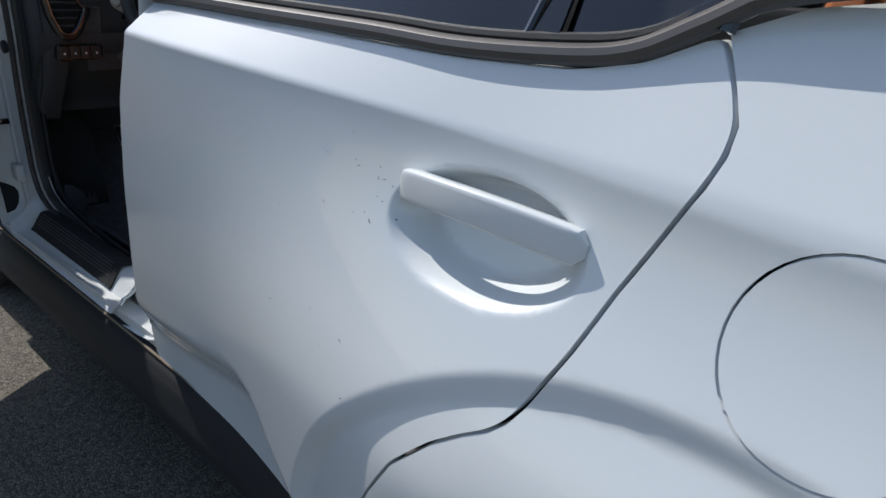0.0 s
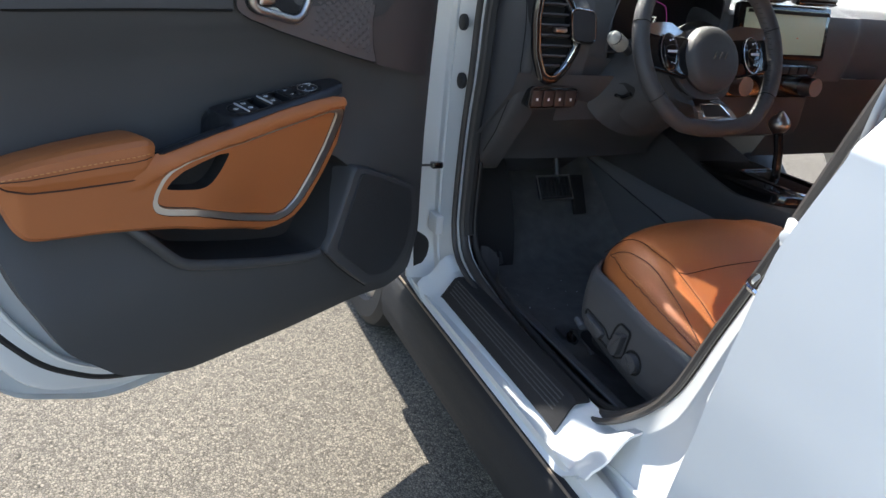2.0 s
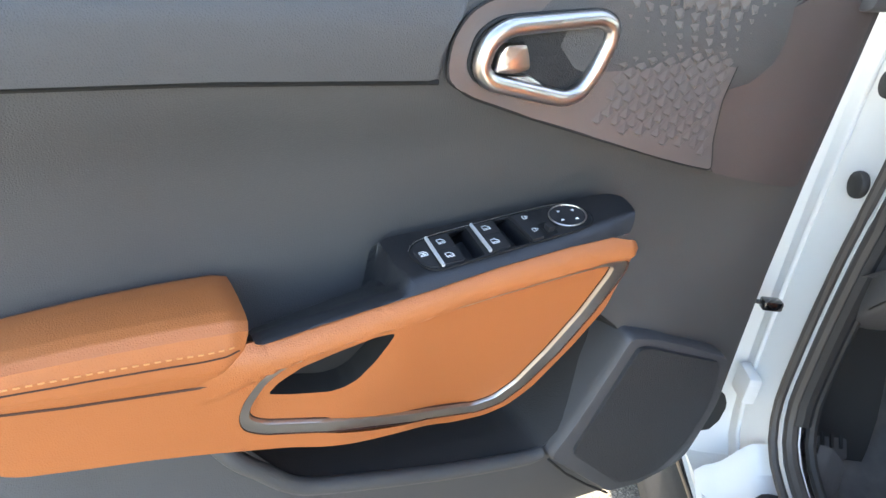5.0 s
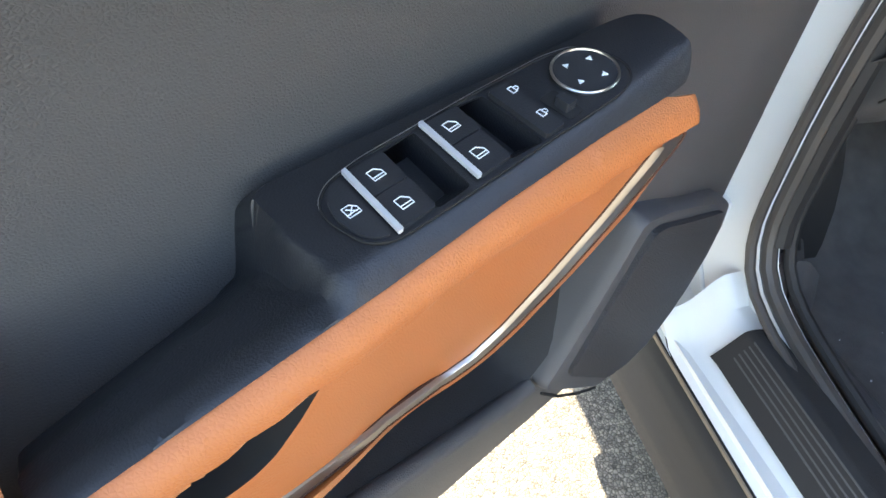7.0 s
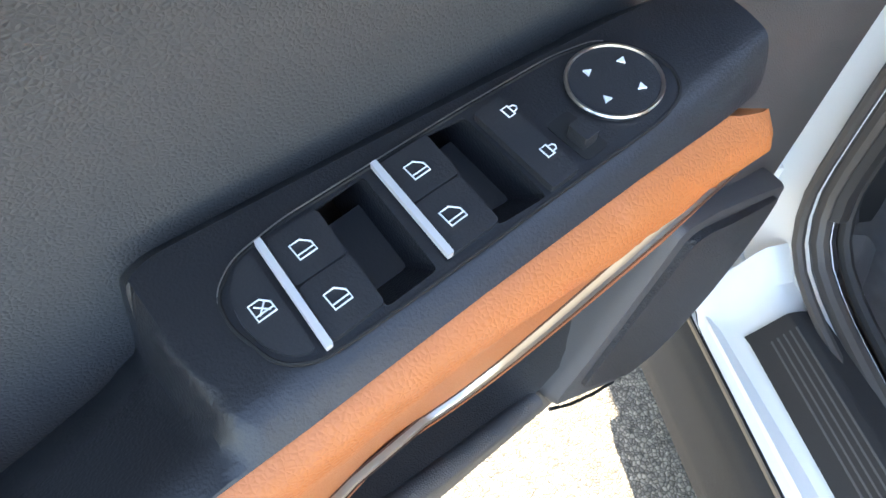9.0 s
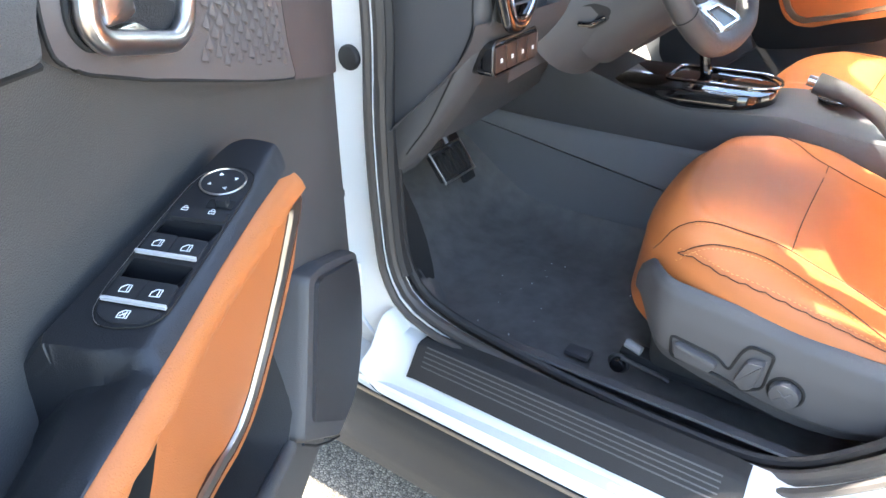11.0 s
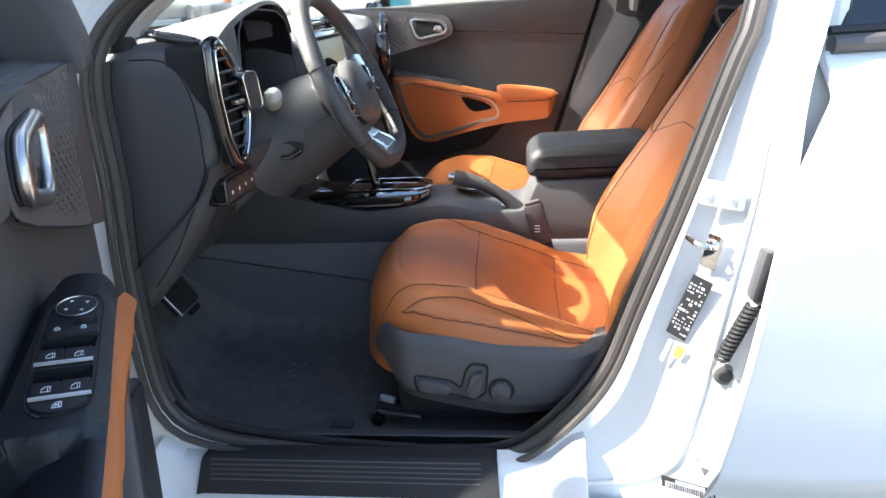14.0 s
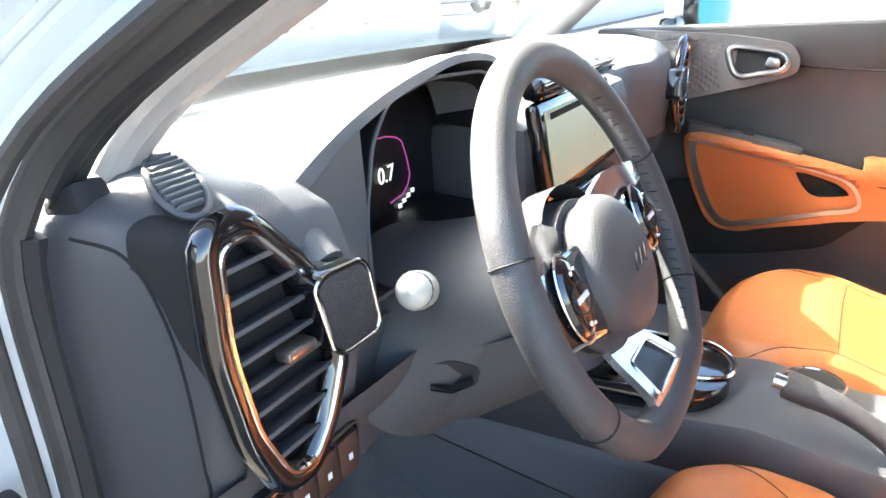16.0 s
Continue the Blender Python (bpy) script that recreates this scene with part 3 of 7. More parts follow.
REDL = mat("red_lamp_lens", (0.35, 0.012, 0.012), 0.12, coat=1.0, vary=0.05)
for sy in (-1, 1):
    part("headlamp", box((-1.905, MID + sy * 0.66, 0.84), (0.14, 0.24, 0.085), 0.03, Matrix.Rotation(radians(-sy * 22), 4, "Z")), LENS, bumper, "clear headlamp")
    part("tail_lamp", box((2.345, MID + sy * 0.66, 1.02), (0.10, 0.17, 0.22), 0.03), REDL, car, "red tail lamp")
part("rear_bumper", thicken(grid(lambda u, v: (2.36 + 0.10 * math.sin(math.pi * u) ** 0.5, MID + (2 * u - 1) * 0.80, 0.27 + 0.40 * v), 24, 8), 0.012), CLAD, car, "dark rear bumper")
part("far_side", other(panel([(-1.9, 0.75), (-1.6, 0.33), (-1.56, 0.33)] + arc(FRONT_AXLE, AXLE_Z, 0.43, 180, 0, 20) + [(-0.60, 0.30), (1.0, 0.30)] + arc(REAR_AXLE, AXLE_Z, 0.43, 180, 0, 20) + [(2.3, 0.33), (2.40, 1.0), (2.36, 1.30), (1.6, 1.27), (1.3, 1.17), (0.4, 1.12), (-0.66, 1.10), (-1.8, 0.98)], side, 0.06)), PAINT, car)


def roof(u, v):
    x, w = -0.40 + 2.54 * u, 2 * v - 1
    x -= 0.06 * (1 - w * w) * (1 - u)
    return (x, MID + w * 0.565, 1.50 + 0.075 * math.sin(math.pi * (0.12 + 0.78 * u)) - 0.035 * abs(w) ** 3 - 0.03 * smooth(0.12, 0, u))


part("roof", thicken(grid(roof, 30, 20), 0.03), PAINT, car)
part("headlining", grid(lambda u, v: (roof(u, v)[0], roof(u, v)[1], roof(u, v)[2] - 0.05), 16, 12), mat("grey_cloth", (0.22, 0.215, 0.21), 0.95, bump=0.3, scale=800), car)


def windscreen(u, v):
    w = 2 * v - 1
    x0, z0 = -1.02 + 0.14 * w * w, 1.105
    x1, z1 = -0.44 + 0.07 * w * w, 1.492 - 0.03 * w ** 4
    return (x0 + (x1 - x0) * u, MID + w * (0.73 - 0.18 * u), z0 + (z1 - z0) * u + 0.03 * math.sin(math.pi * u))


screen_ob = part("windscreen", thicken(grid(windscreen, 16, 24), 0.005), SCREEN, car, "clear laminated windscreen")
screen_ob.visible_shadow = False
part("screen_band", grid(lambda u, v: tuple(a + b for a, b in zip(windscreen(0.085 * u, v), (0.010, 0, -0.006))), 3, 30), RUBBER, car, "black band along the foot of the windscreen")


def strut(name, a, b, wide, deep, material, label=""):
    P = curve([a, (Vector(a) + Vector(b)) / 2 + Vector((0, 0, 0.025)), b], 14)
    return part(name, tube(P, wide, seg=12, flat=deep), material, car, label)


strut("a_pillar", (-0.78, 0.000, 1.10), (-0.27, 0.165, 1.49), 0.028, 0.9, PAINT)
PTRIM = mat("light_pillar_trim", (0.40, 0.37, 0.34), 0.7, bump=0.2, scale=700)
pil = [p for p in loop_at(1.0, 0.084) if p.x < -0.02 and p.z > 1.10]
pil.sort(key=lambda p: p.x)
part("pillar_block", box((-0.548, 0.108, 1.116), (0.045, 0.028, 0.030), 0.006, Matrix.Rotation(radians(-25), 4, "Y")), CLAD, car)
part("pillar_trim_edge", tube(sorted([p + Vector((0, 0.03, 0)) for p in loop_at(1.05, 0.100) if p.x < 0.0 and p.z > 1.115], key=lambda p: p.x), 0.016, seg=10), PTRIM, car)
strut("far_a_pillar", (-0.80, 1.485, 1.10), (-0.22, 1.335, 1.49), 0.045, 0.9, mat("light_pillar_cover", (0.30, 0.29, 0.28), 0.7, bump=0.2, scale=700))
strut("far_b_pillar", (0.42, 1.50, 1.10), (0.46, 1.335, 1.50), 0.055, 0.5, PLASTIC)
part("b_pillar_post", tube(curve([(0.43, 0.045, 1.08), (0.44, 0.075, 1.25), (0.45, 0.20, 1.52)], 12), 0.04, seg=12, flat=0.6), JAMB, car)
for x0, x1, material, nm in ((-0.42, 0.36, CLEAR, "passenger_glass"), (0.46, 1.30, TINT, "far_rear_glass"), (1.40, 1.85, TINT, "far_cargo_glass")):
    gl = part(nm, other(thicken(grid(lambda u, v: (x0 + (x1 - x0) * u, 0.035 + 0.015 * u + (0.150) * v, 1.135 + 0.06 * max(0, x0 + (x1 - x0) * u - 0.9) + (table([(-0.42, 0.16), (-0.1, 0.31), (0.3, 0.36), (1.3, 0.36), (1.85, 0.24)], x0 + (x1 - x0) * u)) * v), 16, 8), 0.004)), material, car)
    gl.visible_shadow = False
part("rear_window", thicken(grid(lambda u, v: (2.215 - 0.17 * v, MID + (2 * u - 1) * (0.58 - 0.07 * v), 1.13 + 0.34 * v), 12, 8), 0.006), TINT, car, "dark rear window")
part("far_roof_rail", tube(curve([(-0.42, 1.345, 1.46), (0.1, 1.335, 1.515), (1.2, 1.33, 1.535), (1.95, 1.32, 1.50)], 30), 0.035, seg=10, flat=0.8), PAINT, car)
part("near_roof_rail", tube(curve([(0.30, 0.195, 1.53), (1.2, 0.19, 1.535), (1.95, 0.20, 1.50)], 24), 0.030, seg=10, flat=0.8), PAINT, car)
strut("d_pillar", (1.95, 0.06, 1.25), (1.90, 0.22, 1.52), 0.10, 0.6, PAINT)
strut("far_d_pillar", (1.95, 1.46, 1.25), (1.90, 1.30, 1.52), 0.10, 0.6, PAINT)
part("tailgate", grid(lambda u, v: (2.38 - 0.35 * smooth(0.5, 1, v), MID + (2 * u - 1) * 0.76 * (1 - 0.25 * smooth(0.55, 1, v)), 0.35 + 1.17 * v), 16, 14), PAINT, car)
part("underbody", box((0.25, MID, 0.30), (3.9, 1.40, 0.08), 0.02), PLASTIC, car)
part("firewall", box((-1.0, MID, 0.72), (0.06, 1.45, 0.72), 0.02), PLASTIC, car)


def wheel(x, flip):
    y = -0.035 if not flip else 2 * MID + 0.035
    s = 1 if not flip else -1
    k, zc = 0.93, 0.31
    prof = [(k * r, d) for r, d in [(0.225, 0.02), (0.235, 0.0), (0.29, -0.006), (0.318, 0.008), (0.330, 0.035), (0.333, 0.10), (0.330, 0.17), (0.318, 0.195), (0.29, 0.21), (0.225, 0.20)]]
    tyre = part("road_wheel", grid(lambda u, v: (x + prof[min(9, round(v * 9))][0] * math.cos(2 * math.pi * u), y + s * prof[min(9, round(v * 9))][1], zc + prof[min(9, round(v * 9))][0] * math.sin(2 * math.pi * u)), 56, 10, wrap_u=True), RUBBER, car, "black tyre on an alloy rim")
    rp = [(k * r, d) for r, d in [(0.226, 0.018), (0.21, 0.014), (0.20, 0.03), (0.19, 0.10)]]
    part("rim", grid(lambda u, v: (x + rp[round(v * 3)][0] * math.cos(2 * math.pi * u), y + s * rp[round(v * 3)][1], zc + rp[round(v * 3)][0] * math.sin(2 * math.pi * u)), 48, 4, wrap_u=True), SATIN, tyre)
    for k in range(5):
        a = 2 * math.pi * k / 5 + 0.3
        part("spoke", box((x + 0.11 * math.cos(a), y + s * 0.03, zc + 0.11 * math.sin(a)), (0.20, 0.025, 0.05), 0.008, Matrix.Rotation(-a, 4, "Y")), SATIN, tyre)


for x in (REAR_AXLE, FRONT_AXLE):
    for flip in (False, True):
        wheel(x - 0.06 if x > 0 else x, flip)
for x in (REAR_AXLE, FRONT_AXLE):
    part("wheel_arch_liner", grid(lambda u, v: (x + 0.44 * math.cos(math.pi * u), -0.02 + 0.30 * v, AXLE_Z + 0.44 * math.sin(math.pi * u)), 24, 3), CLAD, car)

# ---- ground ----
ASPHALT = mat("weathered_asphalt", (0.205, 0.185, 0.15), 0.9, bump=0.8, scale=150, vary=0.22, kind="voronoi", patch=3, spec=0.25)
at = ASPHALT.node_tree
vo = at.nodes.new("ShaderNodeTexVoronoi")
vo.inputs["Scale"].default_value = 150
co = at.nodes.new("ShaderNodeTexCoord")
at.links.new(co.outputs["Object"], vo.inputs["Vector"])
rp = at.nodes.new("ShaderNodeValToRGB")
rp.color_ramp.elements[0].position, rp.color_ramp.elements[0].color = 0.10, (0.10, 0.09, 0.075, 1)
rp.color_ramp.elements[1].position, rp.color_ramp.elements[1].color = 0.95, (0.34, 0.30, 0.235, 1)
at.links.new(vo.outputs["Color"], rp.inputs[0])
mx = at.nodes.new("ShaderNodeMixRGB")
mx.inputs[0].default_value = 0.75
gap = at.nodes.new("ShaderNodeMapRange")
gap.inputs[1].default_value, gap.inputs[2].default_value, gap.inputs[3].default_value, gap.inputs[4].default_value = 0.0, 0.16, 0.28, 1.0
edge = next(n for n in at.nodes if n.type == "TEX_VORONOI" and n.feature == "DISTANCE_TO_EDGE")
at.links.new(edge.outputs["Distance"], gap.inputs[0])
stones = at.nodes.new("ShaderNodeMixRGB")
stones.blend_type = "MULTIPLY"
stones.inputs[0].default_value = 1.0
src = at.nodes["Principled BSDF"].inputs["Base Color"].links[0].from_socket
at.links.new(src, mx.inputs[1])
at.links.new(rp.outputs[0], mx.inputs[2])
at.links.new(mx.outputs[0], stones.inputs[1])
at.links.new(gap.outputs[0], stones.inputs[2])
at.links.new(stones.outputs[0], at.nodes["Principled BSDF"].inputs["Base Color"])
bm = bmesh.new()
bmesh.ops.create_grid(bm, x_segments=60, y_segments=60, size=600)
tagged(part("ground", bm, ASPHALT), "sunlit weathered asphalt of a parking lot", "ground", kind="structure")
bu = next(n for n in at.nodes if n.type == "BUMP")
bu.inputs["Distance"].default_value = 0.006

# chipped paint on the rear door
random.seed(11)
chips = bmesh.new()
for i in range(26):
    if i < 14:
        x, z = random.gauss(1.03, 0.035), random.gauss(1.00, 0.040)
    else:
        x, z = random.uniform(0.83, 1.07), random.uniform(0.74, 1.05)
    a = random.uniform(-0.9, 0.5)
    L, W = random.choice((0.0006, 0.0009, 0.0026)), random.uniform(0.0003, 0.0007)
    q = [side(x + sx * L * math.cos(a) - sy * W * math.sin(a), z + sx * L * math.sin(a) + sy * W * math.cos(a)) + Vector((0, -0.0006, 0)) for sx, sy in ((-1, -1), (1, -1), (1, 1), (-1, 1))]
    chips.faces.new([chips.verts.new(p) for p in q])
chip_ob = part("paint_chip", chips, STICK, rear_door, "small dark chips and scratches in the paint")
chip_ob["kind"] = "stuff"
streak = bmesh.new()
for x, z, L, W in ((0.930, 1.018, 0.015, 0.0016), (0.936, 1.015, 0.007, 0.0010), (0.908, 1.020, 0.005, 0.0007)):
    streak.faces.new([streak.verts.new(side(x + sx * L, z - 0.22 * sx * L + sy * W) + Vector((0, -0.0007, 0))) for sx, sy in ((-1, 0.2), (0, -1), (1, -0.2), (0, 1))])
part("paint_scratch", streak, INK, rear_door, "pale scratch in the paint")

# the passenger-side mirror
MGLASS = mat("blue_mirror_glass", (0.10, 0.48, 0.68), 0.03, 1.0, vary=0.01)


def door_mirror(parent, m):
    def g(bm):
        bmesh.ops.transform(bm, matrix=m, verts=bm.verts)
        return bm
    p = lambda q, e: math.copysign(abs(q) ** e, q)
    shell_ = part("mirror_housing", g(grid(lambda u, v: (0.045 * p(math.cos(math.pi * (u - 0.5)) * math.cos(2 * math.pi * v), 0.8) - 0.02, 0.115 * p(math.cos(math.pi * (u - 0.5)) * math.sin(2 * math.pi * v), 0.6), 0.080 * p(math.sin(math.pi * (u - 0.5)), 0.6)), 18, 28, wrap_v=True)), PAINT, parent, "white mirror housing")
    part("mirror_rim", g(prism(rounded([(-0.112, -0.070), (0.112, -0.076), (0.112, 0.076), (-0.112, 0.070)], 0.035), -0.002, 0.032, 0.004, "x")), GLOSS, shell_)
    part("mirror_glass", g(prism(rounded([(-0.104, -0.062), (0.104, -0.068), (0.104, 0.068), (-0.104, 0.062)], 0.032), 0.030, 0.0335, 0.001, "x")), MGLASS, shell_, "mirror glass with a blue tint")
    part("mirror_arm", g(box((-0.01, -0.13, -0.055), (0.05, 0.09, 0.045), 0.015)), GLOSS, shell_)


door_mirror(car, pose(-0.41, 1.66, 1.20, 0, 0, -12))

# ---- across the lot ----
CONC = mat("pale_concrete", (0.42, 0.41, 0.38), 0.85, bump=0.5, scale=60, vary=0.12, patch=1.5)
WALLW = mat("white_render", (0.68, 0.67, 0.63), 0.85, bump=0.3, scale=40, vary=0.06, patch=0.8)
DARKP = mat("dark_blue_paint", (0.012, 0.02, 0.05), 0.3, coat=1.0, vary=0.03)
tagged(part("raised_lot", box((-38.0, 12.0, 0.42), (60.0, 90.0, 0.86), 0.04), CONC), "pale concrete terrace of the raised parking rows", "terrace", kind="structure")


def parked_car(x, y, z, paint, label):
    ob = thing("parked_car", (x, y, z), label, "car", "parked cars")
    body = rounded([(-2.1, 0.30), (-2.1, 0.70), (-1.95, 0.85), (-0.95, 0.96), (1.5, 1.0), (2.05, 0.95), (2.15, 0.60), (2.1, 0.30)], 0.10)
    part("body", prism([(y + a, z + b) for a, b in body], x - 0.88, x + 0.88, 0.06, "x"), paint, ob)
    cab = rounded([(-1.05, 0.93), (-0.30, 1.42), (0.1, 1.50), (1.2, 1.48), (1.85, 1.0)], 0.06)
    part("cabin_glass", prism([(y + a, z + b) for a, b in cab], x - 0.72, x + 0.72, 0.10, "x"), GLOSS, ob)
    roofl = rounded([(-0.28, 1.42), (0.1, 1.515), (1.2, 1.495), (1.45, 1.36), (1.2, 1.43), (0.1, 1.45)], 0.02)
    part("roof", prism([(y + a, z + b) for a, b in roofl], x - 0.66, x + 0.66, 0.02, "x"), paint, ob)
    for dy in (-1.32, 1.35):
        for s in (-1, 1):
            w = part("wheel", disc((x + s * 0.70 if s > 0 else x - 0.90, y + dy, z + 0.33), 0.33, 0.21, "x", 0.03, 32), RUBBER, ob)
            r = part("rim", disc((x + s * 0.915 - 0.008, y + dy, z + 0.33), 0.22, 0.016, "x", 0.006, 24), STEEL, w)
            for k in range(6):
                a = math.pi * k / 3
                part("spoke", box((x + s * 0.928, y + dy + 0.11 * math.cos(a), z + 0.33 + 0.11 * math.sin(a)), (0.012, 0.20, 0.035), 0.004, Matrix.Rotation(a, 4, "X")), SATIN, w)
    for dy, dz in ((-2.08, 0.72), (2.1, 0.80)):
        part("lamp", box((x + 0.72, y + dy, z + dz), (0.30, 0.08, 0.10), 0.02), mat("amber_lens", (0.6, 0.16, 0.03), 0.2) if "amber_lens" not in bpy.data.materials else bpy.data.materials["amber_lens"], ob)
    return ob


parked_car(-9.9, 11.1, 0.85, PAINT, "white parked hatchback across the lot")
parked_car(-10.2, 17.0, 0.85, DARKP, "dark blue parked car across the lot")
parked_car(-10.0, 23.0, 0.85, SATIN, "silver parked car across the lot")
hall = thing("sales_hall", (-26, 20, 0.85), "long white low building behind the parked cars", "building")
part("wall", box((-27, 22, 3.3), (8, 60, 5.0), 0.05), WALLW, hall)
part("roof", box((-27, 22, 5.9), (8.6, 60.6, 0.3), 0.05), STEEL, hall)
for k in range(12):
    w = part("window", box((-22.97, -4.0 + 4.6 * k, 2.6), (0.10, 3.2, 2.4), 0.02), GLOSS, hall)
    part("frame", box((-22.93, -4.0 + 4.6 * k, 2.6), (0.12, 0.08, 2.4), 0.01), SATIN, w)
line_ob = part("parking_line", box((0.6, 20.0, 0.003), (0.12, 5.0, 0.006), 0.0), INK)
tagged(line_ob, "faded white painted parking line", "road marking", kind="structure")

# ---- the open driver's door: local x runs from the hinge to the latch, y faces the cabin ----
DOOR_M = Matrix.Translation((-0.6477, 0.0144, 0.0177)) @ Matrix.Rotation(radians(-60.555), 4, "Z") @ Matrix.Rotation(radians(-3.066), 4, "X") @ Matrix.Rotation(radians(1.063), 4, "Y") @ Matrix.Scale(0.975, 4)
door = pose_on(new("driver_door"), DOOR_M)
door["frame"] = "own"
tagged(door, "open front door with grey trim and orange armrest", "car door")


def face(u, z):
    """Depth of the inner trim panel: hollow beside the armrest, swelling to the belt and towards the hinge."""
    d = bend([(0.40, -0.022), (0.46, 0.004), (0.55, 0.014), (0.66, 0.014), (0.74, -0.004), (0.85, -0.042), (0.93, -0.044), (1.00, -0.030), (1.045, -0.006), (1.075, 0.004), (1.15, 0.0)], z)
    d += 0.085 * (0.62 - min(0.78, max(u, 0.30))) * smooth(0.60, 0.80, z)
    k = smooth(0.32, 0.14, u)
    return d * (1 - k) + (0.006 + 0.02 * max(0, z - 0.95)) * k - 0.02 * smooth(0.93, 1.03, u)


def trim(d=0.0):
    return lambda u, z: Vector((u, face(u, z) + d, z))


SHELL = [(0.06, 0.40), (0.50, 0.392), (0.80, 0.41), (0.95, 0.47), (1.03, 0.62), (1.06, 0.82), (1.07, 1.0), (1.065, 1.142), (0.08, 1.142), (0.05, 0.9), (0.045, 0.6)]
shell = part("door_shell", prism(rounded(SHELL, 0.05), -0.125, -0.080, 0.012), JAMB, door, "white door shell")
skin_line = [(0.02, 0.365), (0.50, 0.358), (0.82, 0.375), (0.98, 0.46), (1.055, 0.62), (1.085, 0.82), (1.095, 1.0), (1.09, 1.145), (0.03, 1.145), (0.01, 0.9), (0.0, 0.6)]
part("door_skin", panel(rounded(skin_line, 0.05), lambda u, z: (u, -0.128 + 0.03 * smooth(1.05, 1.14, z) - 0.012 * math.sin(math.pi * min(1, max(0, (z - 0.4) / 0.7))), z), 0.05, (0, 0.02, 0)), PAINT, door)
part("door_edge_seal", tube([(a, -0.086, b) for a, b in rounded([(0.10, 0.402), (0.50, 0.396), (0.777, 0.424), (0.850, 0.452), (0.930, 0.515), (0.985, 0.600), (1.020, 0.680), (1.047, 0.80), (1.056, 1.0), (1.050, 1.10)], 0.04)], 0.008, seg=8), RUBBER, door)
part("edge_flange", tube([(a, -0.074, b) for a, b in rounded([(0.40, 0.414), (0.62, 0.420), (0.80, 0.448), (0.905, 0.520), (0.962, 0.610), (0.998, 0.700), (1.020, 0.82), (1.030, 1.0), (1.028, 1.10)], 0.04)], 0.010, seg=8, flat=0.5), JAMB, door)

PANEL = [(0.112, 0.64), (0.105, 0.55), (0.13, 0.45), (0.20, 0.425), (0.50, 0.432), (0.73, 0.452), (0.85, 0.505), (0.93, 0.592), (0.968, 0.69), (0.99, 0.80), (1.005, 0.90), (1.008, 1.0), (1.000, 1.138), (0.128, 1.138), (0.126, 1.06), (0.124, 0.915), (0.122, 0.794), (0.116, 0.70)]
MAP = [(0.821, 0.770), (0.798, 0.746), (0.766, 0.709), (0.746, 0.687), (0.722, 0.673), (0.652, 0.651), (0.561, 0.625), (0.467, 0.605), (0.436, 0.606), (0.408, 0.645), (0.373, 0.717), (0.355, 0.762), (0.392, 0.792), (0.46, 0.80), (0.60, 0.79), (0.76, 0.80)]
map_line = rounded(MAP, 0.012)
base = part("trim_panel", panel(rounded(PANEL, 0.02, 3), trim(), 0.018, (0, -0.03, 0), holes=(map_line,)), SOFT, door, "dark grey grained door trim")
part("upper_pad", panel(rounded([(1.000, 1.073), (0.625, 1.068), (0.627, 1.085), (0.614, 1.112), (0.598, 1.138), (1.000, 1.138)], 0.008, 3), lambda u, z: Vector((u, face(u, z) + 0.009 - 0.5 * max(0, z - 1.114), z)), 0.02, (0, -0.02, 0)), SOFT, door, "soft upper trim pad")
part("belt_seal", tube([(1.03, -0.062, 1.140), (0.6, -0.055, 1.142), (0.10, -0.060, 1.144)], 0.012, seg=8), RUBBER, door)
part("door_top", box((0.56, -0.048, 1.135), (0.88, 0.080, 0.010), 0.004), SOFT, door)
part("pad_seam", tube([(u, face(u, 1.069) + 0.003, 1.0705 - 0.006 * (1 - u) / 0.4) for u in (1.0, 0.9, 0.8, 0.7, 0.622)], 0.0022, seg=6), GREYSEAM, door)

# patterned corner piece with the release handle
TRI = [(0.616, 1.066), (0.618, 1.080), (0.616, 1.098), (0.605, 1.116), (0.588, 1.126), (0.532, 1.133), (0.462, 1.138), (0.384, 1.140), (0.262, 1.140), (0.303, 1.120), (0.328, 1.087), (0.335, 1.042), (0.330, 1.001), (0.318, 0.968), (0.366, 0.980), (0.462, 1.009), (0.536, 1.032), (0.595, 1.053)]


def tri_y(u, z):
    return 0.008 + 0.018 * smooth(0.56, 0.30, u)


corner = part("corner_trim", panel(rounded(TRI, 0.008, 3), lambda u, z: (u, tri_y(u, z), z), 0.02, (0, -0.03, 0)), PATTERN, door, "dark corner trim with pressed scale pattern")
part("corner_rim", tube([(a, tri_y(a, b) - 0.001, b) for a, b in rounded(TRI, 0.008, 3)], 0.0014, True, 6), GREYSEAM, corner)


def front_arc(z):
    return table([(0.968, 0.318), (1.001, 0.330), (1.042, 0.335), (1.087, 0.328), (1.121, 0.303), (1.14, 0.262)], z)


SCALES = []
for i in range(17):
    for j in range(14):
        z = 1.1345 - 0.0142 * j - (0.0071 if i % 2 else 0) + 0.0012 * i
        u = front_arc(z) + 0.013 + 0.0093 * i
        if z > 1.131 or z < 0.979 + 0.285 * (u - 0.335) + 0.009 or u > (0.462 if z > 1.045 else 0.462 + 0.9 * (1.045 - z)):
            continue
        SCALES.append((u, z, math.degrees(math.atan2(front_arc(z - 0.01) - front_arc(z + 0.01), 0.02))))


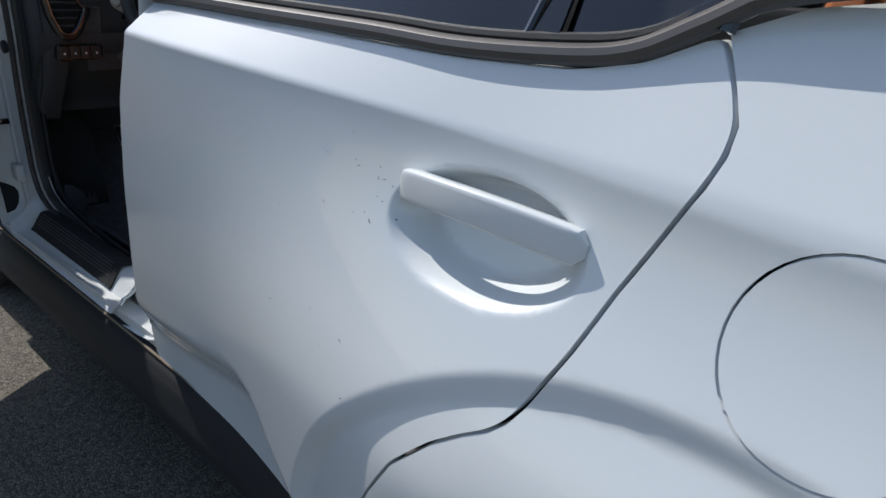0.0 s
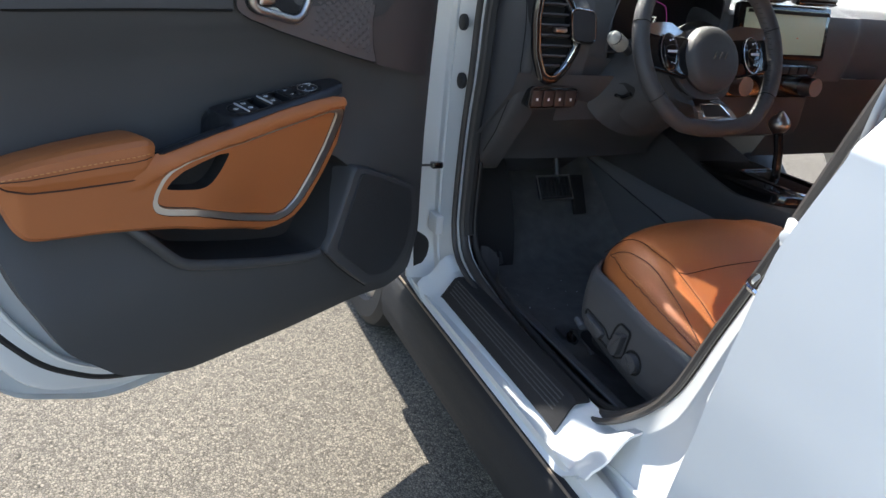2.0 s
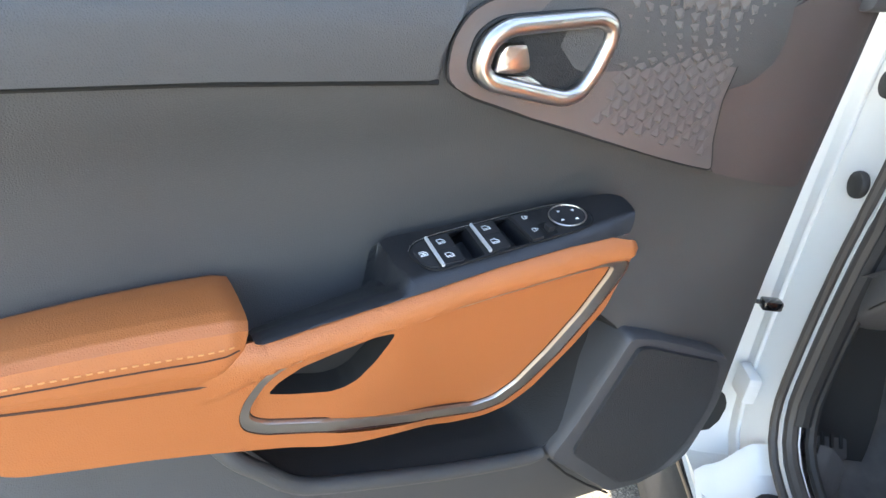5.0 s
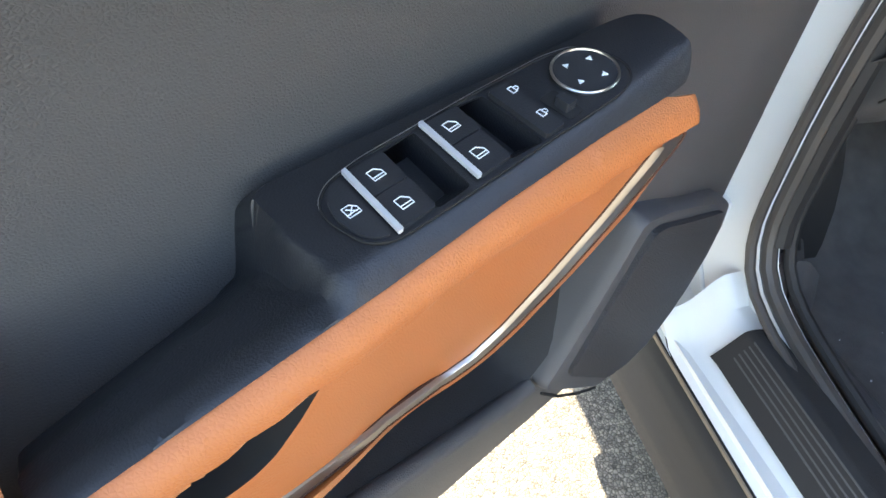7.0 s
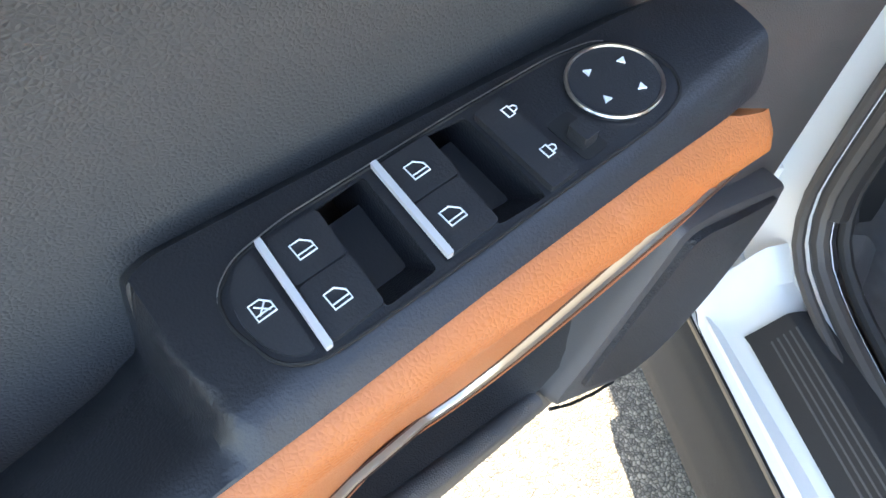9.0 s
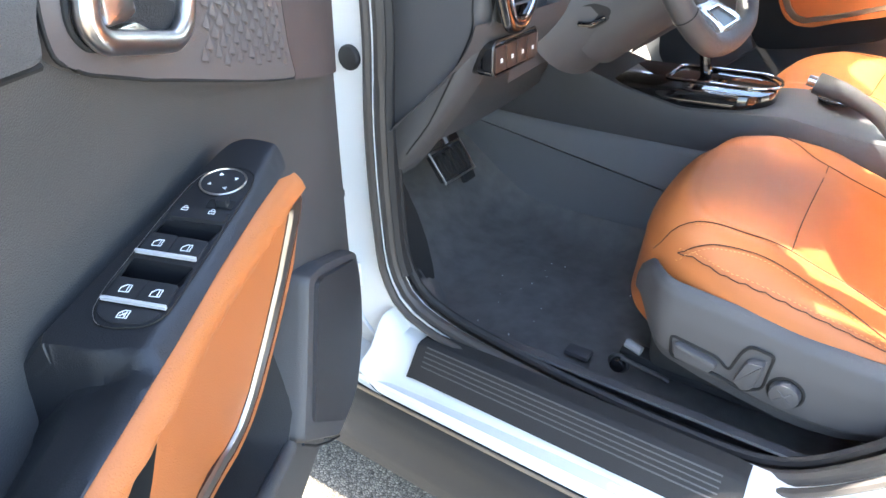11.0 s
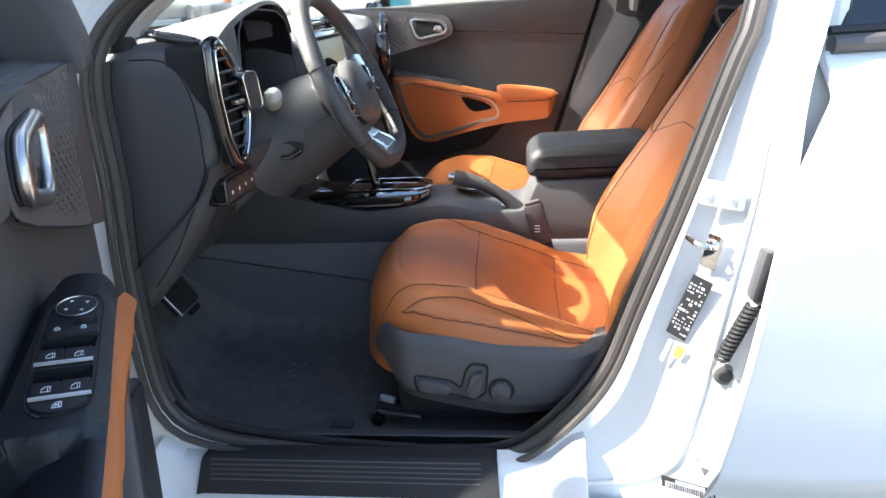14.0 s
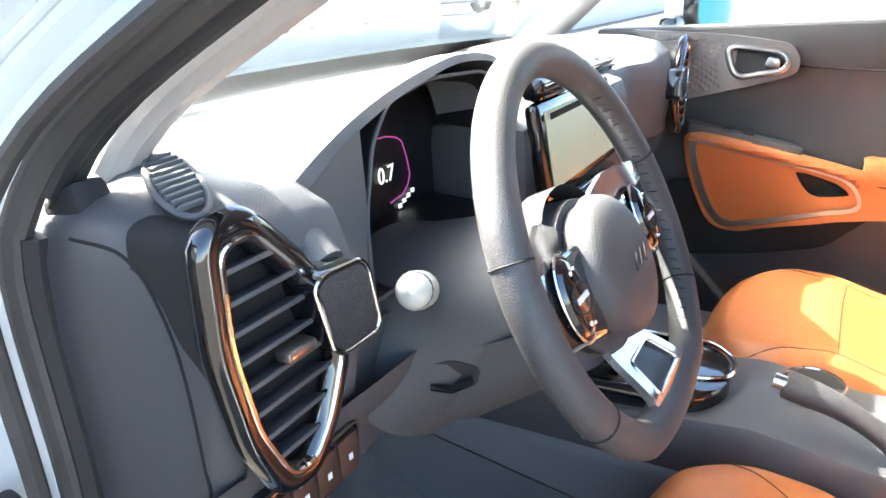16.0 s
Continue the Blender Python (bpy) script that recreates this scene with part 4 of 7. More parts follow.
def scale_mesh():
    """One pressed scale: a low pyramid with its tip towards the lower edge."""
    fb = bmesh.new()
    q = [fb.verts.new(p) for p in ((-0.0088, 0, 0.0015), (0, 0, -0.0068), (0.0088, 0, -0.0015), (0, 0, 0.0068))]
    tip = fb.verts.new((0.0015, 0.0016, -0.0042))
    for k in range(4):
        fb.faces.new((q[(k + 1) % 4], q[k], tip))
    bmesh.ops.recalc_face_normals(fb, faces=fb.faces[:])
    return fb


scale_data = None
for u, z, lean_ in SCALES:
    if scale_data is None:
        piece = part("pressed_scale", scale_mesh(), PATTERN, corner, smooth=False)
        scale_data = piece.data
    else:
        piece = new("pressed_scale", scale_data)
        piece.parent = corner
    piece.matrix_basis = pose(u, tri_y(u, z) + 0.0001, z, 0, -lean_ * 0.6, 0)
# brown here puts a warm sheen into the colour of a dark grey cover
part("corner_cap", panel(rounded([(0.150, 1.136), (0.262, 1.136), (0.300, 1.117), (0.323, 1.085), (0.330, 1.042), (0.325, 1.001), (0.313, 0.964), (0.230, 0.944), (0.161, 0.927), (0.150, 1.03)], 0.006, 3), lambda u, z: (u, 0.018 + 0.012 * math.sin(math.pi * min(1, max(0, (u - 0.15) / 0.18))), z), 0.02, (0, -0.03, 0)), BROWN, door, "dark mirror-corner cover, browned for a warm sheen")
HO = [(0.602, 1.078), (0.597, 1.102), (0.580, 1.113), (0.489, 1.120), (0.472, 1.113), (0.470, 1.100), (0.480, 1.070), (0.492, 1.051), (0.510, 1.045), (0.592, 1.065)]
HI = [(0.588, 1.079), (0.582, 1.095), (0.568, 1.103), (0.492, 1.108), (0.483, 1.102), (0.482, 1.094), (0.490, 1.071), (0.501, 1.057), (0.514, 1.054), (0.579, 1.070)]
ho, hi_ = rounded(HO, 0.014, 5), rounded(HI, 0.010, 5)
ring = [(Vector((a[0], 0, a[1])) + Vector((b[0], 0, b[1]))) / 2 + Vector((0, 0.015, 0)) for a, b in zip(ho, hi_)]
bezel = part("handle_bezel", tube(ring, 0.0072, True, 12, 0.9, up=(0, 1, 0)), SATIN, door, "satin metal handle surround")
part("bezel_shadow_gap", tube([(a[0], tri_y(*a) + 0.0005, a[1]) for a in ho], 0.0020, True, 6), GREYSEAM, bezel)
part("handle_bowl", prism(hi_, -0.03, 0.0110, 0.002), CLAD, bezel, "black handle bowl")
LEVER = [(0.583, 1.074), (0.582, 1.088), (0.576, 1.096), (0.558, 1.0965), (0.553, 1.085), (0.551, 1.076), (0.563, 1.073)]
part("release_lever", prism(rounded(LEVER, 0.004), 0.009, 0.019, 0.003), SATIN, bezel, "satin release lever")
part("lever_bridge", prism(rounded([(0.583, 1.072), (0.580, 1.066), (0.545, 1.058), (0.530, 1.060), (0.548, 1.070)], 0.004), 0.009, 0.015, 0.002), SATIN, bezel)

# armrest: orange body, pad, metal loop, insert and pull pocket
SEAM_LINE = [(0.418, 0.9235), (0.450, 0.9245), (0.497, 0.922), (0.566, 0.9135), (0.630, 0.901), (0.680, 0.8925), (0.725, 0.884), (0.765, 0.875), (0.80, 0.868), (1.0, 0.86)]
BODY = [(0.982, 0.871), (0.977, 0.845), (0.967, 0.806), (0.958, 0.792), (0.944, 0.786), (0.907, 0.781), (0.857, 0.775), (0.815, 0.768), (0.745, 0.754), (0.659, 0.726), (0.600, 0.703), (0.563, 0.686), (0.523, 0.685), (0.497, 0.696), (0.476, 0.721), (0.449, 0.781), (0.427, 0.845), (0.417, 0.892), (0.416, 0.910), (0.424, 0.922), (0.450, 0.9250), (0.497, 0.9225), (0.566, 0.914), (0.630, 0.9015), (0.680, 0.893), (0.725, 0.8845), (0.770, 0.875), (0.86, 0.872)]
body_line = rounded(BODY, 0.010, 3)
LOOP_TOP = [(0.43, 0.907), (0.456, 0.906), (0.499, 0.899), (0.566, 0.886), (0.631, 0.874), (0.681, 0.868), (0.728, 0.859), (0.756, 0.850), (0.80, 0.83)]


def arm(u, z):
    """The armrest's face: it falls back below, towards the front, and its rail swells over the loop."""
    n = 0.058 - 0.075 * (u - 0.435) - 0.21 * smooth(0.73, 0.55, u) * max(0, 0.90 - z)
    low, top = table(LOOP_TOP, u), table(SEAM_LINE, u)
    rail = smooth(0.84, 0.74, u)
    n += (0.0055 + 0.0045 * smooth(0.56, 0.66, u)) * smooth(low - 0.004, low + 0.004, z) * rail
    k = min(1, max(0, (z - top + 0.020) / 0.020))
    n -= 0.016 * (1 - math.sqrt(max(0, 1 - k * k))) * rail
    return n - 0.012 * smooth(0.432, 0.414, u) - 0.02 * smooth(0.955, 0.985, u)


POCKET = [(0.653, 0.855), (0.658, 0.844), (0.670, 0.826), (0.685, 0.811), (0.697, 0.806), (0.710, 0.805), (0.747, 0.812), (0.763, 0.8165), (0.754, 0.827), (0.734, 0.8395), (0.702, 0.849), (0.671, 0.8555)]
pocket_line = rounded(POCKET, 0.004)
SO = [(0.4290, 0.9035), (0.427, 0.886), (0.440, 0.834), (0.460, 0.775), (0.486, 0.724), (0.508, 0.700), (0.537, 0.693), (0.608, 0.716), (0.721, 0.764), (0.770, 0.776), (0.785, 0.785), (0.789, 0.798), (0.785, 0.815), (0.772, 0.836), (0.756, 0.8495), (0.728, 0.859), (0.681, 0.868), (0.631, 0.874), (0.566, 0.886), (0.499, 0.899), (0.450, 0.9065)]
SI = [(0.4440, 0.8955), (0.445, 0.885), (0.457, 0.835), (0.477, 0.781), (0.499, 0.735), (0.519, 0.714), (0.543, 0.709), (0.609, 0.731), (0.721, 0.777), (0.766, 0.788), (0.776, 0.794), (0.7795, 0.801), (0.776, 0.813), (0.765, 0.8315), (0.751, 0.8435), (0.725, 0.853), (0.679, 0.862), (0.629, 0.868), (0.564, 0.880), (0.498, 0.8925), (0.456, 0.899)]
so, si = rounded(SO, 0.008, 3), rounded(SI, 0.006, 3)


def blend(k):
    return [(a[0] * (1 - k) + b[0] * k, a[1] * (1 - k) + b[1] * k) for a, b in zip(so, si)]


def flat_arm(u, z):
    """The face without the swell of the rail."""
    return 0.058 - 0.075 * (u - 0.435) - 0.21 * smooth(0.73, 0.55, u) * max(0, 0.90 - z)


LOOP = ((so, -0.0035), (blend(0.08), -0.0010), (blend(0.5), -0.0010), (blend(0.90), -0.0012), (blend(0.96), -0.0024), (si, -0.0062))
armrest = part("armrest", panel(body_line, lambda u, z: (u, arm(u, z), z), 0.005, (0, -0.012, -0.0085), holes=(so,)), LEATHER, door, "orange leatherette armrest")


def pad_shape(s, v):
    # s: latch end to the slanted front end, v: from the seam up the face, over the top and back to the trim
    us = 0.986 - 0.2 * s
    low = table([(0.771, 0.872), (0.785, 0.856), (0.800, 0.845), (0.816, 0.8425), (0.904, 0.847), (0.947, 0.851), (0.972, 0.861), (0.985, 0.874)], us)
    top = table([(0.76, 0.8955), (0.785, 0.899), (0.84, 0.8985), (0.89, 0.896), (0.938, 0.891), (0.97, 0.885), (0.99, 0.876)], us)
    n0 = 0.0335 - 0.075 * (us - 0.77)
    path = [(n0, low), (n0 + 0.0045, low + 0.30 * (top - low)), (n0 + 0.0040, low + 0.62 * (top - low)), (n0 + 0.001, low + 0.86 * (top - low)), (n0 - 0.006, top - 0.0015), (n0 - 0.017, top + 0.0005), (-0.005, top), (-0.025, top - 0.002), (-0.045, top - 0.006), (-0.062, top - 0.016), (-0.075, top - 0.04)]
    i = v * (len(path) - 1)
    j = min(int(i), len(path) - 2)
    n, z = (path[j][q] + (path[j + 1][q] - path[j][q]) * (i - j) for q in (0, 1))
    h = min(1, max(0, (z - low) / max(0.01, top - low))) if v < 0.5 else 1
    u = us - s * 0.012 * h + 0.10 * s * max(0, 0.03 - n) * 0.3
    e = smooth(0, 0.07, s) * smooth(1.02, 0.93, s)
    return (u, n - 0.006 * (1 - e), z - 0.008 * (1 - e) * h)


pad = part("armrest_pad", grid(pad_shape, 56, 61), LEATHER, door, "padded orange elbow rest")
for k in range(26):
    a = 0.05 + 0.92 * k / 26
    part("pad_stitch", tube([Vector(pad_shape(a, 0.205)) + Vector((0, 0.0004, 0)), Vector(pad_shape(a + 0.020, 0.205)) + Vector((0, 0.0004, 0))], 0.0008, seg=5), THREAD, pad)
part("pad_fold", tube([Vector(pad_shape(0.01 + 0.97 * i / 40, 0.165)) for i in range(41)], 0.0009, seg=5), SEAM, pad)
part("pad_seam", tube([Vector(pad_shape(0.01 + 0.985 * i / 40, 0.004)) for i in range(41)], 0.0015, seg=5), SEAM, pad)
bm = bmesh.new()
bm.faces.new([bm.verts.new(pad_shape(1.0, i / 30)) for i in range(30)])
part("pad_end", bm, LEATHER, pad)


def rings(loops):
    """Closed rows of points joined one to the next."""
    bm = bmesh.new()
    rows = [[bm.verts.new(p) for p in lp] for lp in loops]
    for r0, r1 in zip(rows, rows[1:]):
        for i in range(len(r0)):
            j = (i + 1) % len(r0)
            bm.faces.new((r0[i], r0[j], r1[j], r1[i]))
    bmesh.ops.recalc_face_normals(bm, faces=bm.faces[:])
    return bm


LOOP_RINGS = [[(p[0], flat_arm(*p) + d, p[1]) for p in lp] for lp, d in LOOP]
POCKET_RINGS = [[(0.712 + (p[0] - 0.712) * k, flat_arm(*p) + d, 0.830 + (p[1] - 0.830) * k) for p in pocket_line] for k, d in ((1.0, -0.0058), (0.985, -0.010), (0.95, -0.030), (0.02, -0.036))]
DARKSATIN = mat("brushed_satin_trim", (0.46, 0.43, 0.39), 0.36, 1.0, vary=0.10, scale=300, stretch=(1, 1, 9))
part("metal_loop", rings(LOOP_RINGS), DARKSATIN, armrest, "brushed metal loop trim")
part("loop_gap", tube([(p[0], flat_arm(*p) - 0.0012, p[1]) for p in so], 0.0011, True, 6), SEAM, armrest)
insert = part("armrest_insert", panel(si, lambda u, z: (u, flat_arm(u, z) - 0.0058, z), 0.012, (0, -0.01, 0), holes=(pocket_line,)), LEATHER, armrest)
part("insert_gap", tube([(p[0], flat_arm(*p) - 0.0058, p[1]) for p in si], 0.0010, True, 6), SEAM, armrest)
# near-black colour stands for the shade in this shallow hollow
part("pull_pocket", rings(POCKET_RINGS), GREYSEAM, armrest, "hollow pull pocket, blackened for the shade inside")

# switch panel on the rail, with a lower ledge that runs back to the pad
SEAM_N = [(0.418, 0.0465), (0.45, 0.0475), (0.566, 0.0445), (0.68, 0.0395), (0.765, 0.034)]


def plate(u, n):
    return 0.9335 - 0.145 * (u - 0.48) - 0.03 * n


def housing(u, n):
    """Top of the housing: flat round the keys, rolled down to the leather and, at its back, to the ledge."""
    z = plate(u, n)
    edge, top = table(SEAM_N, u), table(SEAM_LINE, u)
    k = min(1, max(0, (n - edge + 0.013) / 0.013))
    z += (top + 0.0005 - z) * k * k
    if u > 0.640:
        k = smooth(0.648, 0.657, u + 0.15 * max(0, n))
        ledge = top + 0.0015 - 0.45 * max(0, edge - 0.013 - n)
        z += (min(z, ledge) - z) * k
    return Vector((u, n, z))


SW = [(0.654, -0.020), (0.650, -0.028), (0.640, -0.0325), (0.60, -0.0275), (0.53, -0.0185), (0.46, -0.009), (0.432, -0.005), (0.419, -0.001), (0.4110, 0.008), (0.412, 0.022), (0.416, 0.036), (0.424, 0.0460), (0.45, 0.0475), (0.50, 0.0463), (0.566, 0.0445), (0.63, 0.0420), (0.68, 0.0395), (0.725, 0.0370), (0.772, 0.0335), (0.772, 0.004), (0.70, -0.004), (0.672, -0.008)]
WELL = [rounded([(0.5905, -0.0118), (0.5700, -0.0122), (0.5735, 0.0312), (0.5930, 0.0310)], 0.002, 2), rounded([(0.5450, -0.0118), (0.5285, -0.0088), (0.5300, 0.0340), (0.5490, 0.0318)], 0.002, 2)]
SWBLACK = mat("switch_black", (0.015, 0.016, 0.019), 0.38, bump=0.2, scale=900, vary=0.15)
panel_sw = part("switch_panel", panel(rounded(SW, 0.006, 4), housing, 0.004, (0, -0.03, -0.03), holes=WELL), SWBLACK, door, "black window switch panel")


def slab(outline, lift, drop, step=0.03, holes=()):
    return panel(outline, lambda u, n: Vector((u, n, plate(u, n) + lift)), step, (0, 0, -drop), holes)


def cell(u0, u1, n0, n1, lift, r=0.004, drop=0.006, lean=0.0, dish=0.0):
    """A key top between two lines across the armrest; lean: how far its cabin side lies towards the latch; dish: how far its front end dips."""
    return panel(rounded([(u0, n0), (u1, n0), (u1 + lean, n1), (u0 + lean, n1)], r, 3), lambda u, n: Vector((u, n, plate(u, n) + lift - dish * smooth(u1 - 0.003, u0, u))), 0.004, (0, 0, -drop))


BEZEL = rounded([(0.6318, 0.006), (0.6300, -0.0050), (0.6200, -0.0125), (0.60, -0.0148), (0.53, -0.0118), (0.487, -0.0085), (0.468, -0.0035), (0.4585, 0.010), (0.4570, 0.024), (0.4640, 0.0345), (0.478, 0.0375), (0.53, 0.0358), (0.60, 0.0335), (0.618, 0.0320), (0.6275, 0.0250)], 0.006, 4)
part("switch_bezel", slab(BEZEL, 0.0008, 0.001, holes=WELL), SWBLACK, panel_sw)
part("bezel_gap", tube([(u, n, plate(u, n) + 0.0010) for u, n in BEZEL], 0.0007, True, 5), GREYSEAM, panel_sw)
# hair-thin bright wire drawn as the highlight on the back edge
part("bezel_edge", tube([(u, n - 0.0009, plate(u, n) + 0.0012) for u, n in BEZEL if n < 0.0], 0.0004, seg=5), SATIN, panel_sw)
for lo, hi in ((0.568, 0.596), (0.526, 0.552)):
    part("finger_well", slab([(lo, -0.014), (hi, -0.014), (hi, 0.036), (lo, 0.036)], -0.015, 0.003), BUTTON, panel_sw, "deep finger well")
icons = []
for u0, u1, n0, n1 in ((0.5895, 0.6085, -0.0108, 0.0088), (0.5910, 0.6100, 0.0094, 0.0300), (0.5440, 0.5640, -0.0108, 0.0088), (0.5465, 0.5665, 0.0094, 0.0312)):
    b = part("window_button", cell(u0, u1, n0, n1, 0.0030, 0.002, 0.014, 0.0018, 0.0008), BUTTON, panel_sw, "window switch with white symbol")
    icons.append((b, (u0 + u1) / 2 + 0.002, (n0 + n1) / 2))
b = part("lock_button", slab(rounded([(0.6142, -0.0115), (0.6210, -0.0095), (0.6270, -0.002), (0.6290, 0.008), (0.6270, 0.020), (0.6220, 0.0270), (0.6165, 0.0290)], 0.004), 0.0022, 0.002, 0.02), BUTTON, panel_sw, "window lock switch")
icons.append((b, 0.6215, 0.0078))
STRIP = mat("bright_strip", (0.78, 0.79, 0.81), 0.40, 0.5, vary=0.04)
for u in (0.6105, 0.5655):
    part("metal_strip", cell(u - 0.0012, u + 0.0012, -0.0125, 0.0312, 0.0042, 0.0005, 0.0022, 0.0030), STRIP, panel_sw, "bright metal strip")
b = part("door_lock_button", cell(0.5150, 0.5270, -0.0060, 0.0342, 0.0036, 0.0012, 0.006, 0.0012), BUTTON, panel_sw, "door lock rocker")
icons += [(b, 0.5170, 0.0015), (b, 0.5188, 0.0225)]


def stroke(name, parent, pts, lift, r=0.00035, closed=True):
    return part(name, tube([(u, n, plate(u, n) + lift) for u, n in pts], r, closed, 5), INK, parent)


def window_symbol(parent, u, n, lift, cross=False):
    """A door window drawn in white: a frame with a slanted front and a pane line."""
    s = 0.0031
    stroke("symbol", parent, [(u + s, n - s), (u - 0.2 * s, n - s), (u - s, n - 0.1 * s), (u - s, n + s), (u + s, n + s)], lift)
    stroke("symbol_bar", parent, [(u - s, n + 0.45 * s), (u + s, n + 0.45 * s)], lift, 0.0003, False)
    if cross:
        for q in (-1, 1):
            stroke("symbol_bar", parent, [(u - 0.6 * s, n - 0.6 * q * s), (u + 0.6 * s, n + 0.6 * q * s)], lift, 0.0003, False)


def lock_symbol(parent, u, n, lift):
    s = 0.0022
    stroke("symbol", parent, [(u + s, n - s), (u - 0.2 * s, n - s), (u - 0.2 * s, n + s), (u + s, n + s)], lift)
    stroke("symbol_arc", parent, [(u - 0.2 * s, n - 0.6 * s), (u - 1.0 * s, n - 0.5 * s), (u - 1.3 * s, n), (u - 1.0 * s, n + 0.5 * s), (u - 0.3 * s, n + 0.6 * s)], lift, 0.0003, False)


for k, (b, u, n) in enumerate(icons):
    if k < 5:
        window_symbol(b, u, n, 0.0026 if k == 4 else 0.0033, k == 4)
    else:
        lock_symbol(b, u, n, 0.0040)
KN = (0.4790, 0.0150)
circle = [(KN[0] + 0.0172 * math.cos(2 * math.pi * i / 40), KN[1] + 0.0172 * math.sin(2 * math.pi * i / 40)) for i in range(40)]
knob = part("mirror_knob", slab(circle, 0.0026, 0.003), BUTTON, panel_sw, "round mirror pad with white arrows")
part("knob_ring", tube([(a, n, plate(a, n) + 0.0028) for a, n in circle], 0.0008, True, 6), SATIN, knob)
for a in range(4):
    q = radians(28 + 90 * a)
    c = (KN[0] + 0.0098 * math.cos(q), KN[1] + 0.0098 * math.sin(q))
    t3 = [(c[0] + 0.0019 * math.cos(q + 2.0944 * k), c[1] + 0.0019 * math.sin(q + 2.0944 * k)) for k in range(3)]
    part("arrow", slab(t3, 0.0033, 0.0006), INK, knob)
part("slider_track", slab(rounded([(0.5105, 0.0130), (0.5000, 0.0130), (0.5000, 0.0330), (0.5105, 0.0330)], 0.002), 0.0012, 0.0006), GREYSEAM, panel_sw)
part("mirror_slider", cell(0.5020, 0.5085, 0.0205, 0.0290, 0.0062, 0.001, 0.006, 0.0), BUTTON, panel_sw)

# map pocket and loudspeaker
cu, cz = 0.58, 0.715
# the darker plastic here stands for shade deep in the pocket
part("map_pocket", rings([[(cu + (p[0] - cu) * k, face(*p) * w + d, cz + (p[1] - cz) * k) for p in map_line] for k, w, d in ((1.0, 1, 0.001), (0.99, 1, -0.004), (0.965, 0.6, -0.034), (0.90, 0, -0.066), (0.5, 0, -0.072), (0.02, 0, -0.072))]), CLAD, door, "hollow map pocket, darkened for the shade inside")
lip = curve([(0.830, face(0.83, 0.775) - 0.004, 0.778), (0.798, 0.012, 0.744), (0.766, 0.014, 0.706), (0.745, 0.016, 0.684), (0.720, 0.016, 0.669), (0.652, 0.016, 0.647), (0.561, 0.016, 0.621), (0.467, 0.016, 0.601), (0.436, 0.016, 0.600)], 48)
part("pocket_lip", tube(lip, 0.009, seg=12), SOFT, door)
SPK = [(0.360, 0.770), (0.315, 0.757), (0.248, 0.726), (0.164, 0.683), (0.150, 0.640), (0.147, 0.592), (0.156, 0.534), (0.188, 0.487), (0.245, 0.470), (0.308, 0.480), (0.434, 0.601), (0.408, 0.650), (0.376, 0.725)]
spk_line, GR = rounded(SPK, 0.012), [(0.346, 0.752), (0.330, 0.750), (0.186, 0.684), (0.174, 0.640), (0.172, 0.594), (0.190, 0.535), (0.225, 0.500), (0.262, 0.497), (0.306, 0.508), (0.402, 0.602), (0.384, 0.650), (0.360, 0.715)]
spk = part("speaker_pod", rings([[(0.27 + (a - 0.27) * k, d, 0.615 + (b - 0.615) * k) for a, b in spk_line] for k, d in ((1.0, -0.05), (1.0, 0.018), (0.992, 0.026), (0.975, 0.030), (0.93, 0.031), (0.60, 0.030), (0.02, 0.030))]), PLASTIC, door, "dark speaker housing")
MESH = mat("speaker_mesh", (0.028, 0.029, 0.033), 0.5, bump=1.0, scale=420, vary=0.3, kind="voronoi")
part("speaker_grille", panel(rounded(GR, 0.012), lambda u, z: (u, 0.0345 + 0.003 * math.sin(math.pi * min(1, max(0, (u - 0.17) / 0.23))), z), 0.03, (0, -0.006, 0)), MESH, spk, "perforated speaker grille")
part("pod_seam", tube([(0.434, 0.030, 0.601), (0.40, 0.031, 0.562), (0.355, 0.031, 0.520), (0.308, 0.029, 0.480)], 0.0016, seg=6), GREYSEAM, spk)

# window frame ahead of the sail corner and the glass in its run
FRAME = [(0.13, 1.13), (0.15, 1.24), (0.30, 1.34), (0.60, 1.455), (0.85, 1.495), (1.02, 1.50), (1.06, 1.40), (1.07, 1.13)]


def lean(z):
    return -0.085 + 0.42 * max(0, z - 1.12)


fr = curve([(a, lean(b), b) for a, b in FRAME], 60)
part("window_frame", tube(fr, 0.022, seg=10, flat=0.8), RUBBER, door, "black window frame of the door")
part("window_channel", tube([(0.155, lean(1.12), 1.12), (0.16, lean(1.25), 1.25)], 0.013, seg=8), RUBBER, door)
part("window_glass", panel(rounded(FRAME, 0.02), lambda u, z: (u, lean(z), z), 0.06), TINT, door, "raised tinted window")
part("sail_cover", prism(rounded([(-0.050, 1.115), (0.040, 1.122), (0.041, 1.160), (0.027, 1.210), (0.004, 1.262), (-0.020, 1.300), (-0.050, 1.320)], 0.012), 0.07, 0.19, 0.004, "x"), PLASTIC, door, "dark mirror sail cover")
door_mirror(door, pose(0.10, -0.20, 1.22, 0, 0, -20) @ Matrix.Scale(-1, 4, (0, 1, 0)))

